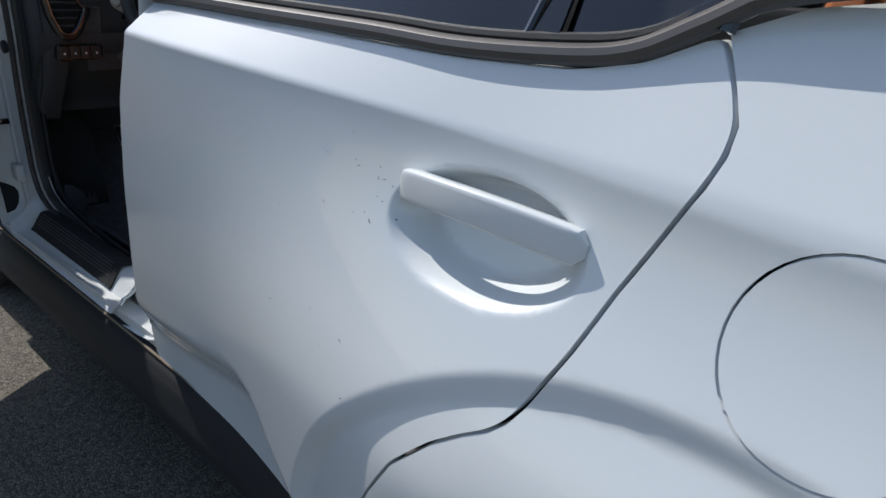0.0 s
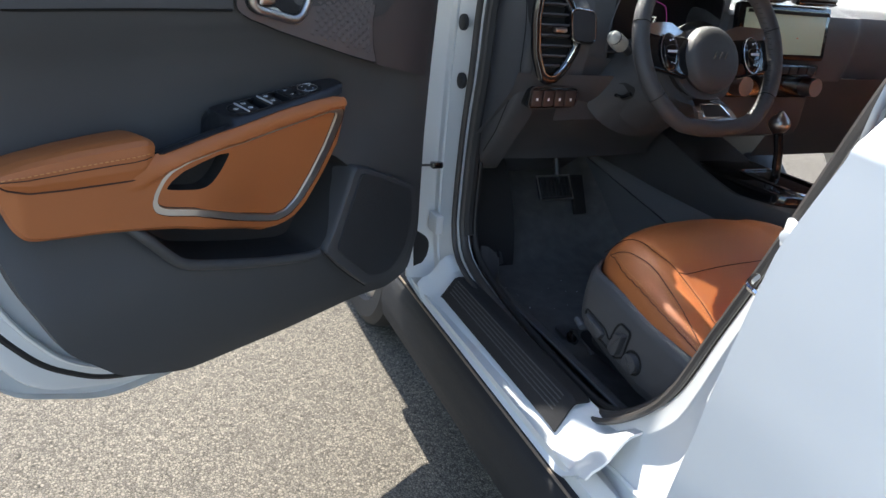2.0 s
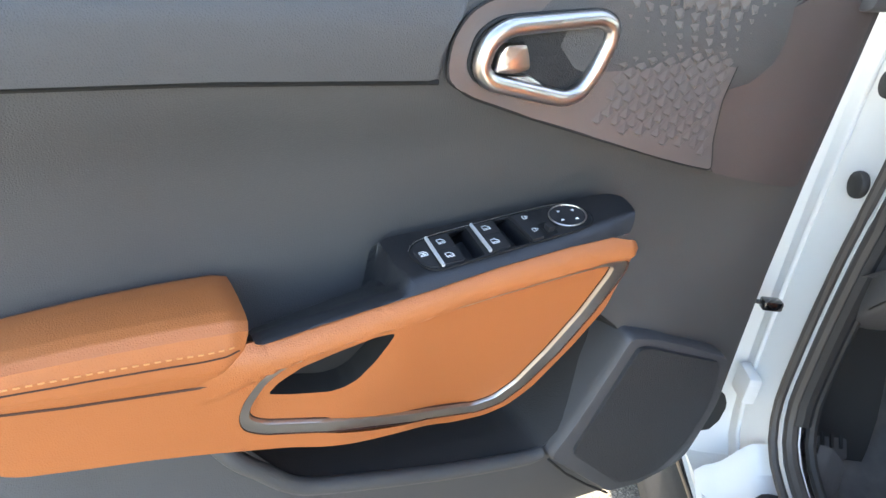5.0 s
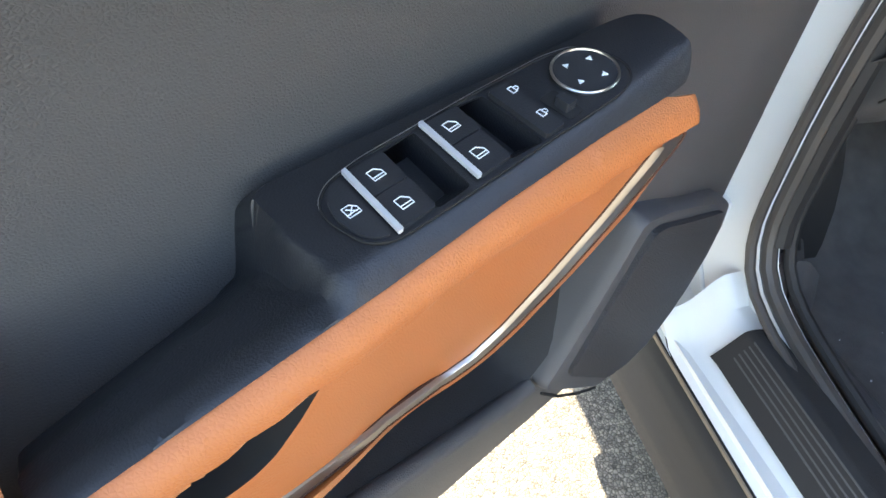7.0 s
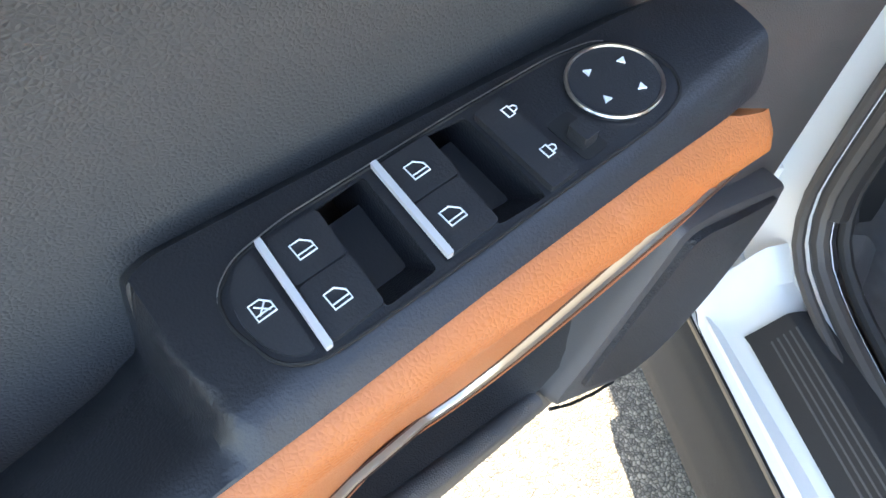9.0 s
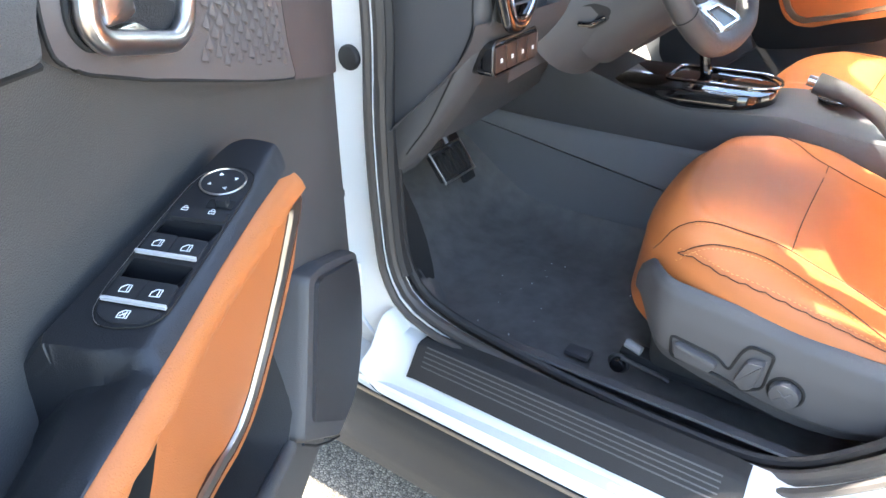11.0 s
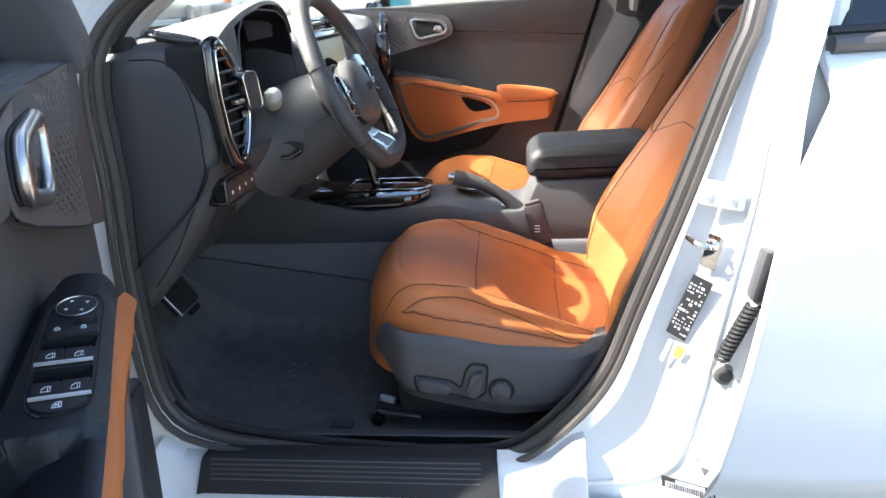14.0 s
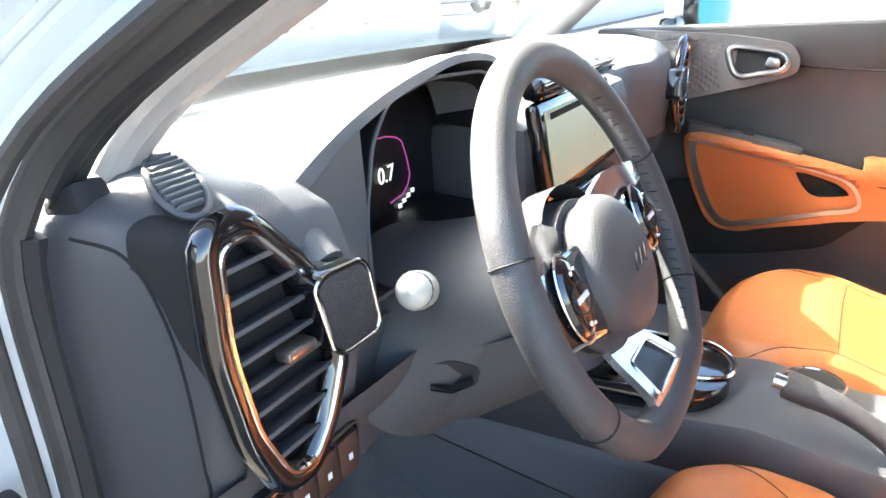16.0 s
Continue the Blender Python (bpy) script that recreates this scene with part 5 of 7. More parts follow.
# ---- cabin ----
tagged(part("floor_carpet", panel([(-1.0, 0.09), (0.6, 0.09), (0.6, 1.44), (-1.0, 1.44)], lambda x, y: Vector((x, y, 0.352 + 0.20 * smooth(-0.62, -1.0, x) + 0.006 * noise.noise((x * 6, y * 6, 0)) + 0.09 * smooth(0.60, 0.70, y) * smooth(0.92, 0.82, y) + 0.055 * smooth(0.17, 0.10, y))), 0.05), CARPET), "dark carpeted car floor with small crumbs", "floor", kind="structure")
random.seed(4)
crumb_bm = bmesh.new()
for i in range(15):
    x, y = random.uniform(-0.60, -0.30), random.uniform(0.18, 0.50)
    bmesh.ops.create_cube(crumb_bm, size=random.uniform(0.0008, 0.0020), matrix=pose(x, y, 0.360, random.uniform(0, 90), 0, random.uniform(0, 180)))
tagged(part("crumbs", crumb_bm, INK), "pale crumbs and lint on the carpet", "crumbs", kind="stuff")


# ---- seats: built for the driver's side, then mirrored for the passenger ----
PLAN = [(0.250, 0.170), (0.10, 0.156), (0.0, 0.150), (-0.10, 0.154), (-0.165, 0.170), (-0.212, 0.205), (-0.247, 0.262), (-0.266, 0.33), (-0.273, 0.40), (-0.274, 0.47), (-0.262, 0.545), (-0.228, 0.612), (-0.158, 0.646), (-0.07, 0.650), (0.03, 0.636), (0.14, 0.622), (0.250, 0.61)]
plan_curve = curve([(a, b, 0) for a, b in PLAN], 110)
YC = 0.385


def cushion_top(x, y):
    """Height of the cushion without its rolled edge: high at the knees, hollow at the back, with ridged sides."""
    mid = bend([(-0.30, 0.655), (-0.22, 0.668), (-0.14, 0.670), (-0.06, 0.655), (0.03, 0.612), (0.12, 0.560), (0.20, 0.545), (0.26, 0.548)], x)
    k = abs(y - YC) / 0.155
    lift = bend([(-0.2, 0.0), (-0.10, 0.004), (0.0, 0.014), (0.10, 0.030), (0.25, 0.032)], x)
    crown = 0.006 * (1 - min(1, k) ** 2) * smooth(0.05, -0.1, x)
    return mid + lift * smooth(0.80, 1.02, k) + crown + 0.008 * smooth(1.0, 1.3, k) * (1 if y > YC else 0)


def cushion(s, f):
    """s: along the outline from the outer rear corner round the front; f: from the outline to the spine, below zero down the skirt."""
    i = min(max(s, 0), 1) * (len(plan_curve) - 1)
    j = min(int(i), len(plan_curve) - 2)
    q = plan_curve[j].lerp(plan_curve[j + 1], i - j)
    c = Vector((min(0.25, max(q.x, -0.09)), YC, 0))
    edge = bend([(-0.30, 0.600), (-0.16, 0.602), (-0.03, 0.590), (0.13, 0.574), (0.25, 0.570)], q.x) - 0.012 * smooth(0.30, 0.45, s)
    if f < 0:
        return Vector((q.x, q.y, edge)) + Vector(((c.x - q.x) * 0.06, (c.y - q.y) * 0.06, 0.085)) * f
    p = q.lerp(c, f)
    d, wide = f * (c - q).length, 0.072 - 0.012 * smooth(0.3, 0.5, s)
    k = min(1, d / wide)
    top = cushion_top(p.x, p.y)
    return Vector((p.x, p.y, edge + (top - edge) * math.sqrt(max(0, 1 - (1 - k) ** 2)) - 0.0018 * math.exp(-((d - wide) / 0.004) ** 2)))


def on_cushion(x, y):
    """The point of the cushion's skin at x, y."""
    z, d = cushion_top(x, y), min((Vector((x, y, 0)) - q).length for q in plan_curve)
    k = min(1, d / 0.066)
    edge = table([(-0.30, 0.600), (-0.16, 0.602), (-0.03, 0.590), (0.13, 0.574), (0.25, 0.570)], x)
    return Vector((x, y, edge + (z - edge) * math.sqrt(max(0, 1 - (1 - k) ** 2))))


REC = radians(24)
BOLSTER = [(0.0, 0.030), (0.12, 0.078), (0.22, 0.103), (0.30, 0.092), (0.40, 0.060), (0.50, 0.040), (0.66, 0.018)]


def backrest(u, v):
    """u: bottom to top; v: round the section, front face first, rear shell after."""
    h, a = 0.68 * u, 2 * math.pi * v
    half = bend([(0, 0.215), (0.15, 0.240), (0.40, 0.248), (0.60, 0.232), (0.80, 0.195), (1, 0.150)], u)
    c, s = math.cos(a), math.sin(a)
    y = half * math.copysign(abs(c) ** 0.55, c)
    k = abs(y) / half
    if s > 0:
        d = 0.045 * abs(s) ** 0.6 + bend(BOLSTER, h) * smooth(0.42, 0.80, k) * smooth(1.04, 0.90, k) + 0.010 * math.sin(math.pi * u)
    else:
        d = -0.075 * abs(s) ** 0.5
    d *= 0.25 + 0.75 * smooth(1.0, 0.90, u)
    return Vector((0.252 + h * math.sin(REC) - d * math.cos(REC), YC + y, 0.548 + h * math.cos(REC) - d * math.sin(REC)))


VAL_TOP = [(-0.232, 0.578), (-0.205, 0.612), (-0.18, 0.612), (-0.14, 0.607), (-0.067, 0.599), (0.0, 0.588), (0.07, 0.580), (0.127, 0.575), (0.17, 0.582), (0.225, 0.594)]
VAL_LOW = [(-0.232, 0.545), (-0.215, 0.522), (-0.20, 0.500), (-0.175, 0.478), (-0.113, 0.459), (-0.05, 0.445), (0.012, 0.435), (0.073, 0.440), (0.134, 0.468), (0.174, 0.508), (0.205, 0.558), (0.225, 0.585)]


def valance(u, v):
    x = -0.232 + 0.457 * u
    zt, zb = table(VAL_TOP, x), bend(VAL_LOW, x)
    wrap = 0.075 * smooth(-0.150, -0.245, x) ** 1.3 + 0.030 * smooth(0.12, 0.23, x)
    prof = [(0.160 + 0.045 * smooth(0.03, 0.16, x), zt - 0.002), (0.153, zt + 0.002), (0.146, zt - 0.003), (0.139, zt - 0.10 * (zt - zb)), (0.1335, zt - 0.32 * (zt - zb)), (0.1325, zt - 0.60 * (zt - zb)), (0.1345, zt - 0.75 * (zt - zb)), (0.142, zt - 0.80 * (zt - zb)), (0.150, zt - 0.93 * (zt - zb)), (0.172, zb)]
    i = v * (len(prof) - 1)
    j = min(int(i), len(prof) - 2)
    e = i - j
    y, z = (prof[j][q] + (prof[j + 1][q] - prof[j][q]) * e for q in (0, 1))
    return Vector((x, y + wrap, z))


def seat(name, flip, label):
    def g(bm):
        return other(bm) if flip else bm

    def side_of(p):
        return Vector((p.x, 2 * MID - p.y, p.z)) if flip else Vector(p)
    ob = thing(name, side_of(Vector((0.0, 0.39, 0.36))), label, "car seat", "front seats")
    rows_f = [-1.0, -0.6, -0.3, -0.1, 0.0, 0.008, 0.02, 0.04, 0.065, 0.095, 0.13, 0.17, 0.21, 0.25, 0.29, 0.32, 0.345, 0.37, 0.40, 0.45, 0.55, 0.7, 0.85, 1.0]
    skin_ = grid(lambda u, v: cushion(v, rows_f[min(len(rows_f) - 1, round(u * (len(rows_f) - 1)))]), len(rows_f) - 1, 150)
    pad_ = part("seat_cushion", g(skin_), LEATHER, ob, "orange leather seat cushion")

    def line(pts, r, nm, m, parent):
        part(nm, tube([side_of(p) for p in pts], r, seg=6), m, parent)

    def on_top(pts, n=40, lift=0.0003):
        return [on_cushion(p.x, p.y) + Vector((0, 0, lift)) for p in curve([(a, b, 0) for a, b in pts], n)]
    OUT = [(-0.212, 0.200), (-0.195, 0.214), (-0.163, 0.226), (-0.09, 0.231), (-0.035, 0.234), (0.017, 0.233), (0.06, 0.228), (0.112, 0.222), (0.165, 0.208), (0.20, 0.196)]
    INN = [(-0.20, 0.612), (-0.173, 0.612), (-0.11, 0.578), (-0.06, 0.546), (0.024, 0.540), (0.118, 0.540), (0.20, 0.532)]
    STI = [(-0.172, 0.182), (-0.155, 0.184), (-0.128, 0.190), (-0.09, 0.194), (-0.049, 0.193), (0.0, 0.190), (0.05, 0.184), (0.098, 0.176), (0.15, 0.170)]
    for pts in (OUT, INN):
        line(on_top(pts), 0.0008, "seam", SEAM, pad_)
    line(on_top([(-0.041, 0.234), (-0.047, 0.33), (-0.050, 0.45), (-0.052, 0.544)], 30), 0.0008, "seam", SEAM, pad_)
    line(on_top([(0.118, 0.222), (0.114, 0.33), (0.113, 0.45), (0.114, 0.540)], 30), 0.0008, "seam", SEAM, pad_)
    line(on_top(STI), 0.0008, "seam", SEAM, pad_)
    low_line = [(-0.172, 0.182), (-0.10, 0.1625), (0.0, 0.159), (0.097, 0.164), (0.15, 0.168)]
    line(on_top(low_line, 40), 0.0008, "seam", SEAM, pad_)
    if not flip:
        # two-needle stitching along the outer ridge and round its side panel
        for pts, shift, n in ((OUT[2:], 0.0065, 60), (OUT[2:], -0.0065, 60), (STI, -0.0055, 60), (low_line, 0.004, 50)):
            P = curve([(a, b + shift, 0) for a, b in pts], 2 * n)
            for k in range(n - 1):
                part("stitch", tube([on_cushion(q.x, q.y) + Vector((0, -0.0002, 0.0005)) for q in (P[2 * k], P[2 * k + 1])], 0.0006, seg=4), THREAD, pad_)

    rest = part("seat_back", g(grid(backrest, 60, 110, wrap_v=True, caps=True)), LEATHER, ob, "orange leather backrest")

    def on_back(pts, n=50, lift=0.0008):
        return [backrest(p.x, p.y) + Vector((-lift, 0, 0.4 * lift)) for p in curve([(a, b, 0) for a, b in pts], n)]
    # centre seams, side panel seams and the yoke across the shoulders
    for m_ in (False, True):
        def mv(pts):
            return [(a, 0.5 - b) if m_ else (a, b) for a, b in pts]
        line(on_back(mv([(0.03, 0.355), (0.15, 0.352), (0.30, 0.345), (0.45, 0.338), (0.62, 0.335), (0.80, 0.340), (0.93, 0.350)])), 0.0010, "seam", SEAM, rest)
        line(on_back(mv([(0.02, 0.462), (0.12, 0.455), (0.22, 0.448), (0.32, 0.452), (0.42, 0.462), (0.55, 0.478), (0.66, 0.490)])), 0.0012, "seam", SEAM, rest)
        line(on_back(mv([(0.585, 0.336), (0.62, 0.375), (0.70, 0.43), (0.78, 0.47)])), 0.0010, "seam", SEAM, rest)
    line(on_back([(0.585, 0.336), (0.60, 0.30), (0.605, 0.25), (0.60, 0.20), (0.585, 0.164)], 30), 0.0010, "seam", SEAM, rest)

    # head restraint on two posts
    hx, hz = 0.252 + 0.68 * math.sin(REC), 0.548 + 0.68 * math.cos(REC)

    def head(u, v):
        a, b = 2 * math.pi * v, math.pi * (u - 0.5)
        r = math.cos(b)
        p = lambda q, e: math.copysign(abs(q) ** e, q)
        return Vector((hx + 0.055 + 0.055 * p(r * math.cos(a), 0.6) + 0.03 * math.sin(b), YC + 0.135 * p(r * math.sin(a), 0.5), hz + 0.11 + 0.085 * p(math.sin(b), 0.6)))
    part("head_restraint", g(grid(head, 20, 32, wrap_v=True)), LEATHER, ob, "orange head restraint")
    for dy in (-0.055, 0.055):
        part("post", g(tube([(hx - 0.01, YC + dy, hz - 0.05), (hx + 0.055, YC + dy, hz + 0.08)], 0.006, seg=8)), CHROME, ob)

    # lower side trim with its switches
    val = part("seat_valance", g(thicken(grid(valance, 60, 45), 0.005)), PLASTIC, ob, "black plastic seat side trim")
    part("seat_base", g(box((0.0, 0.40, 0.475), (0.40, 0.42, 0.12), 0.02)), CLAD, ob)
    part("hinge_cover", g(box((0.185, 0.612, 0.560), (0.065, 0.016, 0.022), 0.006, Matrix.Rotation(radians(-20), 4, "Y"))), LOWER, ob, "pale plastic hinge cover")
    if not flip:
        def recess(pts, depth=0.1335):
            L = rounded(pts, 0.008, 4)
            return part("switch_recess", tube([(a, depth - 0.0008, b) for a, b in L], 0.0022, True, 6), GREYSEAM, val)
        recess([(-0.150, 0.537), (-0.085, 0.526), (-0.068, 0.510), (-0.058, 0.545), (-0.048, 0.560), (-0.018, 0.556), (-0.024, 0.500), (-0.045, 0.486), (-0.078, 0.496), (-0.147, 0.502)])
        part("slide_switch", prism(rounded([(-0.143, 0.529), (-0.136, 0.531), (-0.090, 0.521), (-0.082, 0.515), (-0.092, 0.499), (-0.140, 0.507)], 0.005), 0.122, 0.142, 0.004), PLASTIC, val, "seat slide switch")
        part("recline_switch", prism(rounded([(-0.060, 0.504), (-0.048, 0.541), (-0.025, 0.546), (-0.034, 0.500), (-0.046, 0.493)], 0.006), 0.120, 0.142, 0.004), PLASTIC, val, "seat recline switch")
        kb = part("lumbar_knob", disc((0.0035, 0.121, 0.507), 0.0185, 0.02, "y", 0.003), PLASTIC, val, "round lumbar knob")
        part("knob_rim", tube([(0.0035 + 0.0215 * math.cos(a / 36 * 2 * math.pi), 0.1330, 0.507 + 0.0215 * math.sin(a / 36 * 2 * math.pi)) for a in range(36)], 0.0022, True, 6), GREYSEAM, kb)
        for a in (45, 135):
            part("knob_cross", box((0.0035, 0.1205, 0.507), (0.026, 0.002, 0.004), 0.001, Matrix.Rotation(radians(a), 4, "Y")), PLASTIC, kb)
        part("rail_cover", box((-0.10, 0.225, 0.405), (0.30, 0.035, 0.025), 0.008), CLAD, ob)
        rb_ = part("rail_bolt", disc((-0.237, 0.172, 0.411), 0.0125, 0.014, "y", 0.003), GLOSS, ob)
        part("bolt_washer", tube([(-0.237 + 0.016 * math.cos(a / 18 * math.pi), 0.184, 0.411 + 0.016 * math.sin(a / 18 * math.pi)) for a in range(36)], 0.003, True, 6), STEEL, rb_)
        part("wire_bracket", tube([(-0.232, 0.178, 0.427), (-0.16, 0.172, 0.424), (-0.153, 0.172, 0.420)], 0.0035, seg=8), STEEL, ob)
        part("cable_end", tube([(-0.226, 0.176, 0.462), (-0.20, 0.172, 0.458)], 0.0075, seg=10), LOWER, ob)
    return ob


seat("driver_seat", False, "orange leather driver seat with black side trim")
seat("passenger_seat", True, "orange leather front passenger seat")

# ---- dashboard ----
dash = thing("dashboard", (-0.6, MID, 0.36), "dark grey dashboard with sunlit top pad", "dashboard")


def dash_top(u, v):
    y = 0.098 + 1.357 * u
    e = abs(2 * u - 1)
    prof = [(-0.425, 0.935), (-0.412, 1.00), (-0.412, 1.06), (-0.425, 1.100), (-0.455, 1.122), (-0.52, 1.136), (-0.65, 1.142), (-0.80, 1.135), (-1.0, 1.105)]
    i = v * (len(prof) - 1)
    k = min(int(i), len(prof) - 2)
    x, z = (prof[k][j] + (prof[k + 1][j] - prof[k][j]) * (i - k) for j in (0, 1))
    x -= 0.20 * smooth(0.225, 0.27, y) * smooth(0.64, 0.615, y) * smooth(0.70, 0.52, v)
    z -= 0.030 * smooth(0.20, 0.26, y) * smooth(1.32, 1.26, y) * smooth(0.30, 0.50, v)
    x -= 0.05 * smooth(1.0, 1.1, y) * smooth(1.32, 1.20, y) * smooth(0.75, 0.45, v)
    z -= 0.04 * smooth(0.93, 1.0, e) * v ** 0.4
    return (x, y, z)


part("dash_pad", grid(dash_top, 110, 34), DASH, dash, "grey soft dash top")
# soft roll that runs from the screen pillar down over the vent to the small speaker
part("dash_roll", tube(curve([(-0.92, 0.40, 1.078), (-0.72, 0.285, 1.092), (-0.56, 0.222, 1.098), (-0.48, 0.202, 1.089), (-0.437, 0.195, 1.076), (-0.410, 0.191, 1.060)], 36), lambda t: 0.046 - 0.030 * t ** 1.6, seg=20), DASH, dash, "soft rolled ridge of the dash")
DC, DA = Vector((-0.482, 0.136, 1.1295)), math.atan2(-0.082, 0.14)
DM = Matrix.Translation(DC) @ Matrix.Rotation(DA, 4, "Z") @ Matrix.Rotation(radians(7), 4, "Y")
bm = disc((0, 0, -0.02), 1.0, 0.024, "z", 0.0, 40)
bmesh.ops.scale(bm, vec=(0.066, 0.0150, 1), verts=bm.verts)
bmesh.ops.transform(bm, matrix=DM, verts=bm.verts)
dv = part("side_demister", bm, GREYSEAM, dash, "oval slatted demister outlet")
part("outlet_rim", tube([DM @ Vector((0.067 * math.cos(a * math.pi / 24), 0.016 * math.sin(a * math.pi / 24), 0.003)) for a in range(48)], 0.0022, True, 8), DASH, dv)
for k in range(10):
    q = -0.053 + 0.0117 * k
    w = 0.029 * math.sqrt(max(0.05, 1 - (q / 0.066) ** 2))
    bm = box((q, 0, 0.0045), (0.0042, w, 0.005), 0.001, Matrix.Rotation(radians(25), 4, "Z"))
    bmesh.ops.transform(bm, matrix=DM, verts=bm.verts)
    part("outlet_slat", bm, DASH, dv)
END = [(-0.615, 0.672), (-0.567, 0.719), (-0.470, 0.84), (-0.426, 0.937), (-0.412, 1.005), (-0.413, 1.05), (-0.426, 1.096), (-0.452, 1.118), (-0.50, 1.128), (-0.60, 1.118), (-0.66, 1.05), (-0.69, 0.9), (-0.70, 0.75), (-0.665, 0.675)]
end_line = rounded(END, 0.03, 6)
ex, ez = -0.50, 0.93
bm = bmesh.new()
rows = [[bm.verts.new((ex + (a - ex) * k, y + 0.02 * smooth(-0.54, -0.70, ex + (a - ex) * k), ez + (b - ez) * k)) for a, b in end_line] for k, y in ((1.0, 0.14), (1.0, 0.116), (0.992, 0.106), (0.975, 0.097), (0.95, 0.0905), (0.90, 0.0845), (0.8, 0.0805), (0.55, 0.078), (0.25, 0.077), (0.001, 0.077))]
for r0, r1 in zip(rows, rows[1:]):
    for i in range(len(r0)):
        j = (i + 1) % len(r0)
        bm.faces.new((r0[i], r0[j], r1[j], r1[i]))
bmesh.ops.recalc_face_normals(bm, faces=bm.faces[:])
part("dash_end_cap", bm, PLASTIC, dash, "dark domed dash end cover")


def cap_y(x, z):
    """Outer face of the domed cover at x, z."""
    best = 0.001
    for (ax, az), (bx, bz) in zip(end_line, end_line[1:] + end_line[:1]):
        dx, dz, qx, qz = x - ex, z - ez, bx - ax, bz - az
        d = dx * qz - dz * qx
        if abs(d) > 1e-9:
            s = ((ax - ex) * qz - (az - ez) * qx) / d
            w = ((ax - ex) * dz - (az - ez) * dx) / d
            if s > 0 and -0.01 <= w <= 1.01:
                best = max(best, 1 / s)
    return table([(0.001, 0.077), (0.25, 0.077), (0.55, 0.078), (0.8, 0.0805), (0.9, 0.0845), (0.95, 0.0905), (0.975, 0.097), (0.992, 0.106), (1.0, 0.116)], best)


seam = [(p.x, cap_y(p.x, p.z) + 0.02 * smooth(-0.54, -0.70, p.x) - 0.0002, p.z) for p in curve([(-0.528, 0, 1.104), (-0.478, 0, 1.100), (-0.450, 0, 1.074), (-0.438, 0, 1.03), (-0.438, 0, 0.96), (-0.448, 0, 0.915), (-0.513, 0, 0.803), (-0.568, 0, 0.735)], 60)]
part("end_cap_seam", tube(seam, 0.0013, seg=6), GREYSEAM, dash)
part("far_end_cap", prism(rounded(END, 0.012), 1.445, 1.465, 0.006), PLASTIC, dash)
# lower knee panel
part("knee_panel", grid(lambda u, v: (-0.427 - 0.165 * smooth(0, 1, v) - 0.05 * v + 0.02 * math.sin(math.pi * u), 0.07 + 0.56 * u, 0.940 - 0.245 * v), 24, 14), PLASTIC, dash, "dark lower dash panel")
part("far_knee_panel", grid(lambda u, v: (-0.44 - 0.12 * v, 0.93 + 0.52 * u, 0.940 - 0.24 * v), 16, 8), PLASTIC, dash, "dark glovebox lid")
part("centre_face", box((-0.50, MID, 0.94), (0.16, 0.34, 0.30), 0.03), PLASTIC, dash)

part("column_surround", grid(lambda u, v: (-0.428 - 0.014 * math.sin(math.pi * u) - 0.022 * v, 0.185 + 0.44 * u, 0.985 - 0.15 * v - 0.02 * math.sin(math.pi * u) * (1 - v)), 24, 12), PLASTIC, dash, "dark panel round the steering column")
# oval air vent at the driver's end
VO = [(0.084, 1.118), (0.112, 1.121), (0.150, 1.080), (0.178, 1.040), (0.182, 0.998), (0.160, 0.955), (0.137, 0.931), (0.112, 0.935), (0.090, 0.985), (0.080, 1.05)]


def vent(flip):
    def fy(y):
        return 2 * MID - y if flip else y
    L = rounded(VO, 0.012, 4)
    v = part("air_vent", tube([(-0.4025, fy(a), b) for a, b in L], 0.0115, True, 12, 0.85, up=(1, 0, 0)), GLOSS, dash, "gloss black vent surround")
    part("vent_chrome", tube([(-0.394, fy(a * 0.93 + 0.13 * 0.07), b * 0.93 + 1.025 * 0.07) for a, b in L], 0.0022, True, 6), CHROME, v)
    part("vent_well", prism([(fy(a), b) for a, b in L], -0.47, -0.411, 0.0, "x"), GREYSEAM, v)
    for k in range(8):
        z = 0.958 + 0.0195 * k
        a = table([(0.94, 0.112), (0.985, 0.092), (1.05, 0.086), (1.12, 0.092)], z)
        b = table([(0.94, 0.136), (0.998, 0.166), (1.04, 0.160), (1.08, 0.142), (1.11, 0.115)], z)
        part("vent_slat", box((-0.404, fy((a + b) / 2), z), (0.022, b - a, 0.0035), 0.001, Matrix.Rotation(radians(-18 if flip else -18), 4, "Y")), PLASTIC, v)
    part("vent_tab", box((-0.390, fy(0.130), 1.030), (0.014, 0.028, 0.008), 0.003), SATIN, v)
    S = [(0.146, 1.066), (0.156, 1.072), (0.196, 1.069), (0.204, 1.060), (0.212, 1.014), (0.205, 1.008), (0.166, 1.009), (0.158, 1.016)]
    t = part("tweeter", prism([(fy(a), b) for a, b in rounded(S, 0.006)], -0.42, -0.383, 0.003, "x"), GLOSS, dash, "small square speaker with metal rim")
    part("tweeter_grille", prism([(fy(a * 0.92 + 0.18 * 0.08), b * 0.92 + 1.04 * 0.08) for a, b in rounded(S, 0.006)], -0.384, -0.3815, 0.001, "x"), MESH, t)
    part("tweeter_rim", tube([(-0.3825, fy(a), b) for a, b in rounded(S, 0.006)], 0.0018, True, 6), CHROME, t)


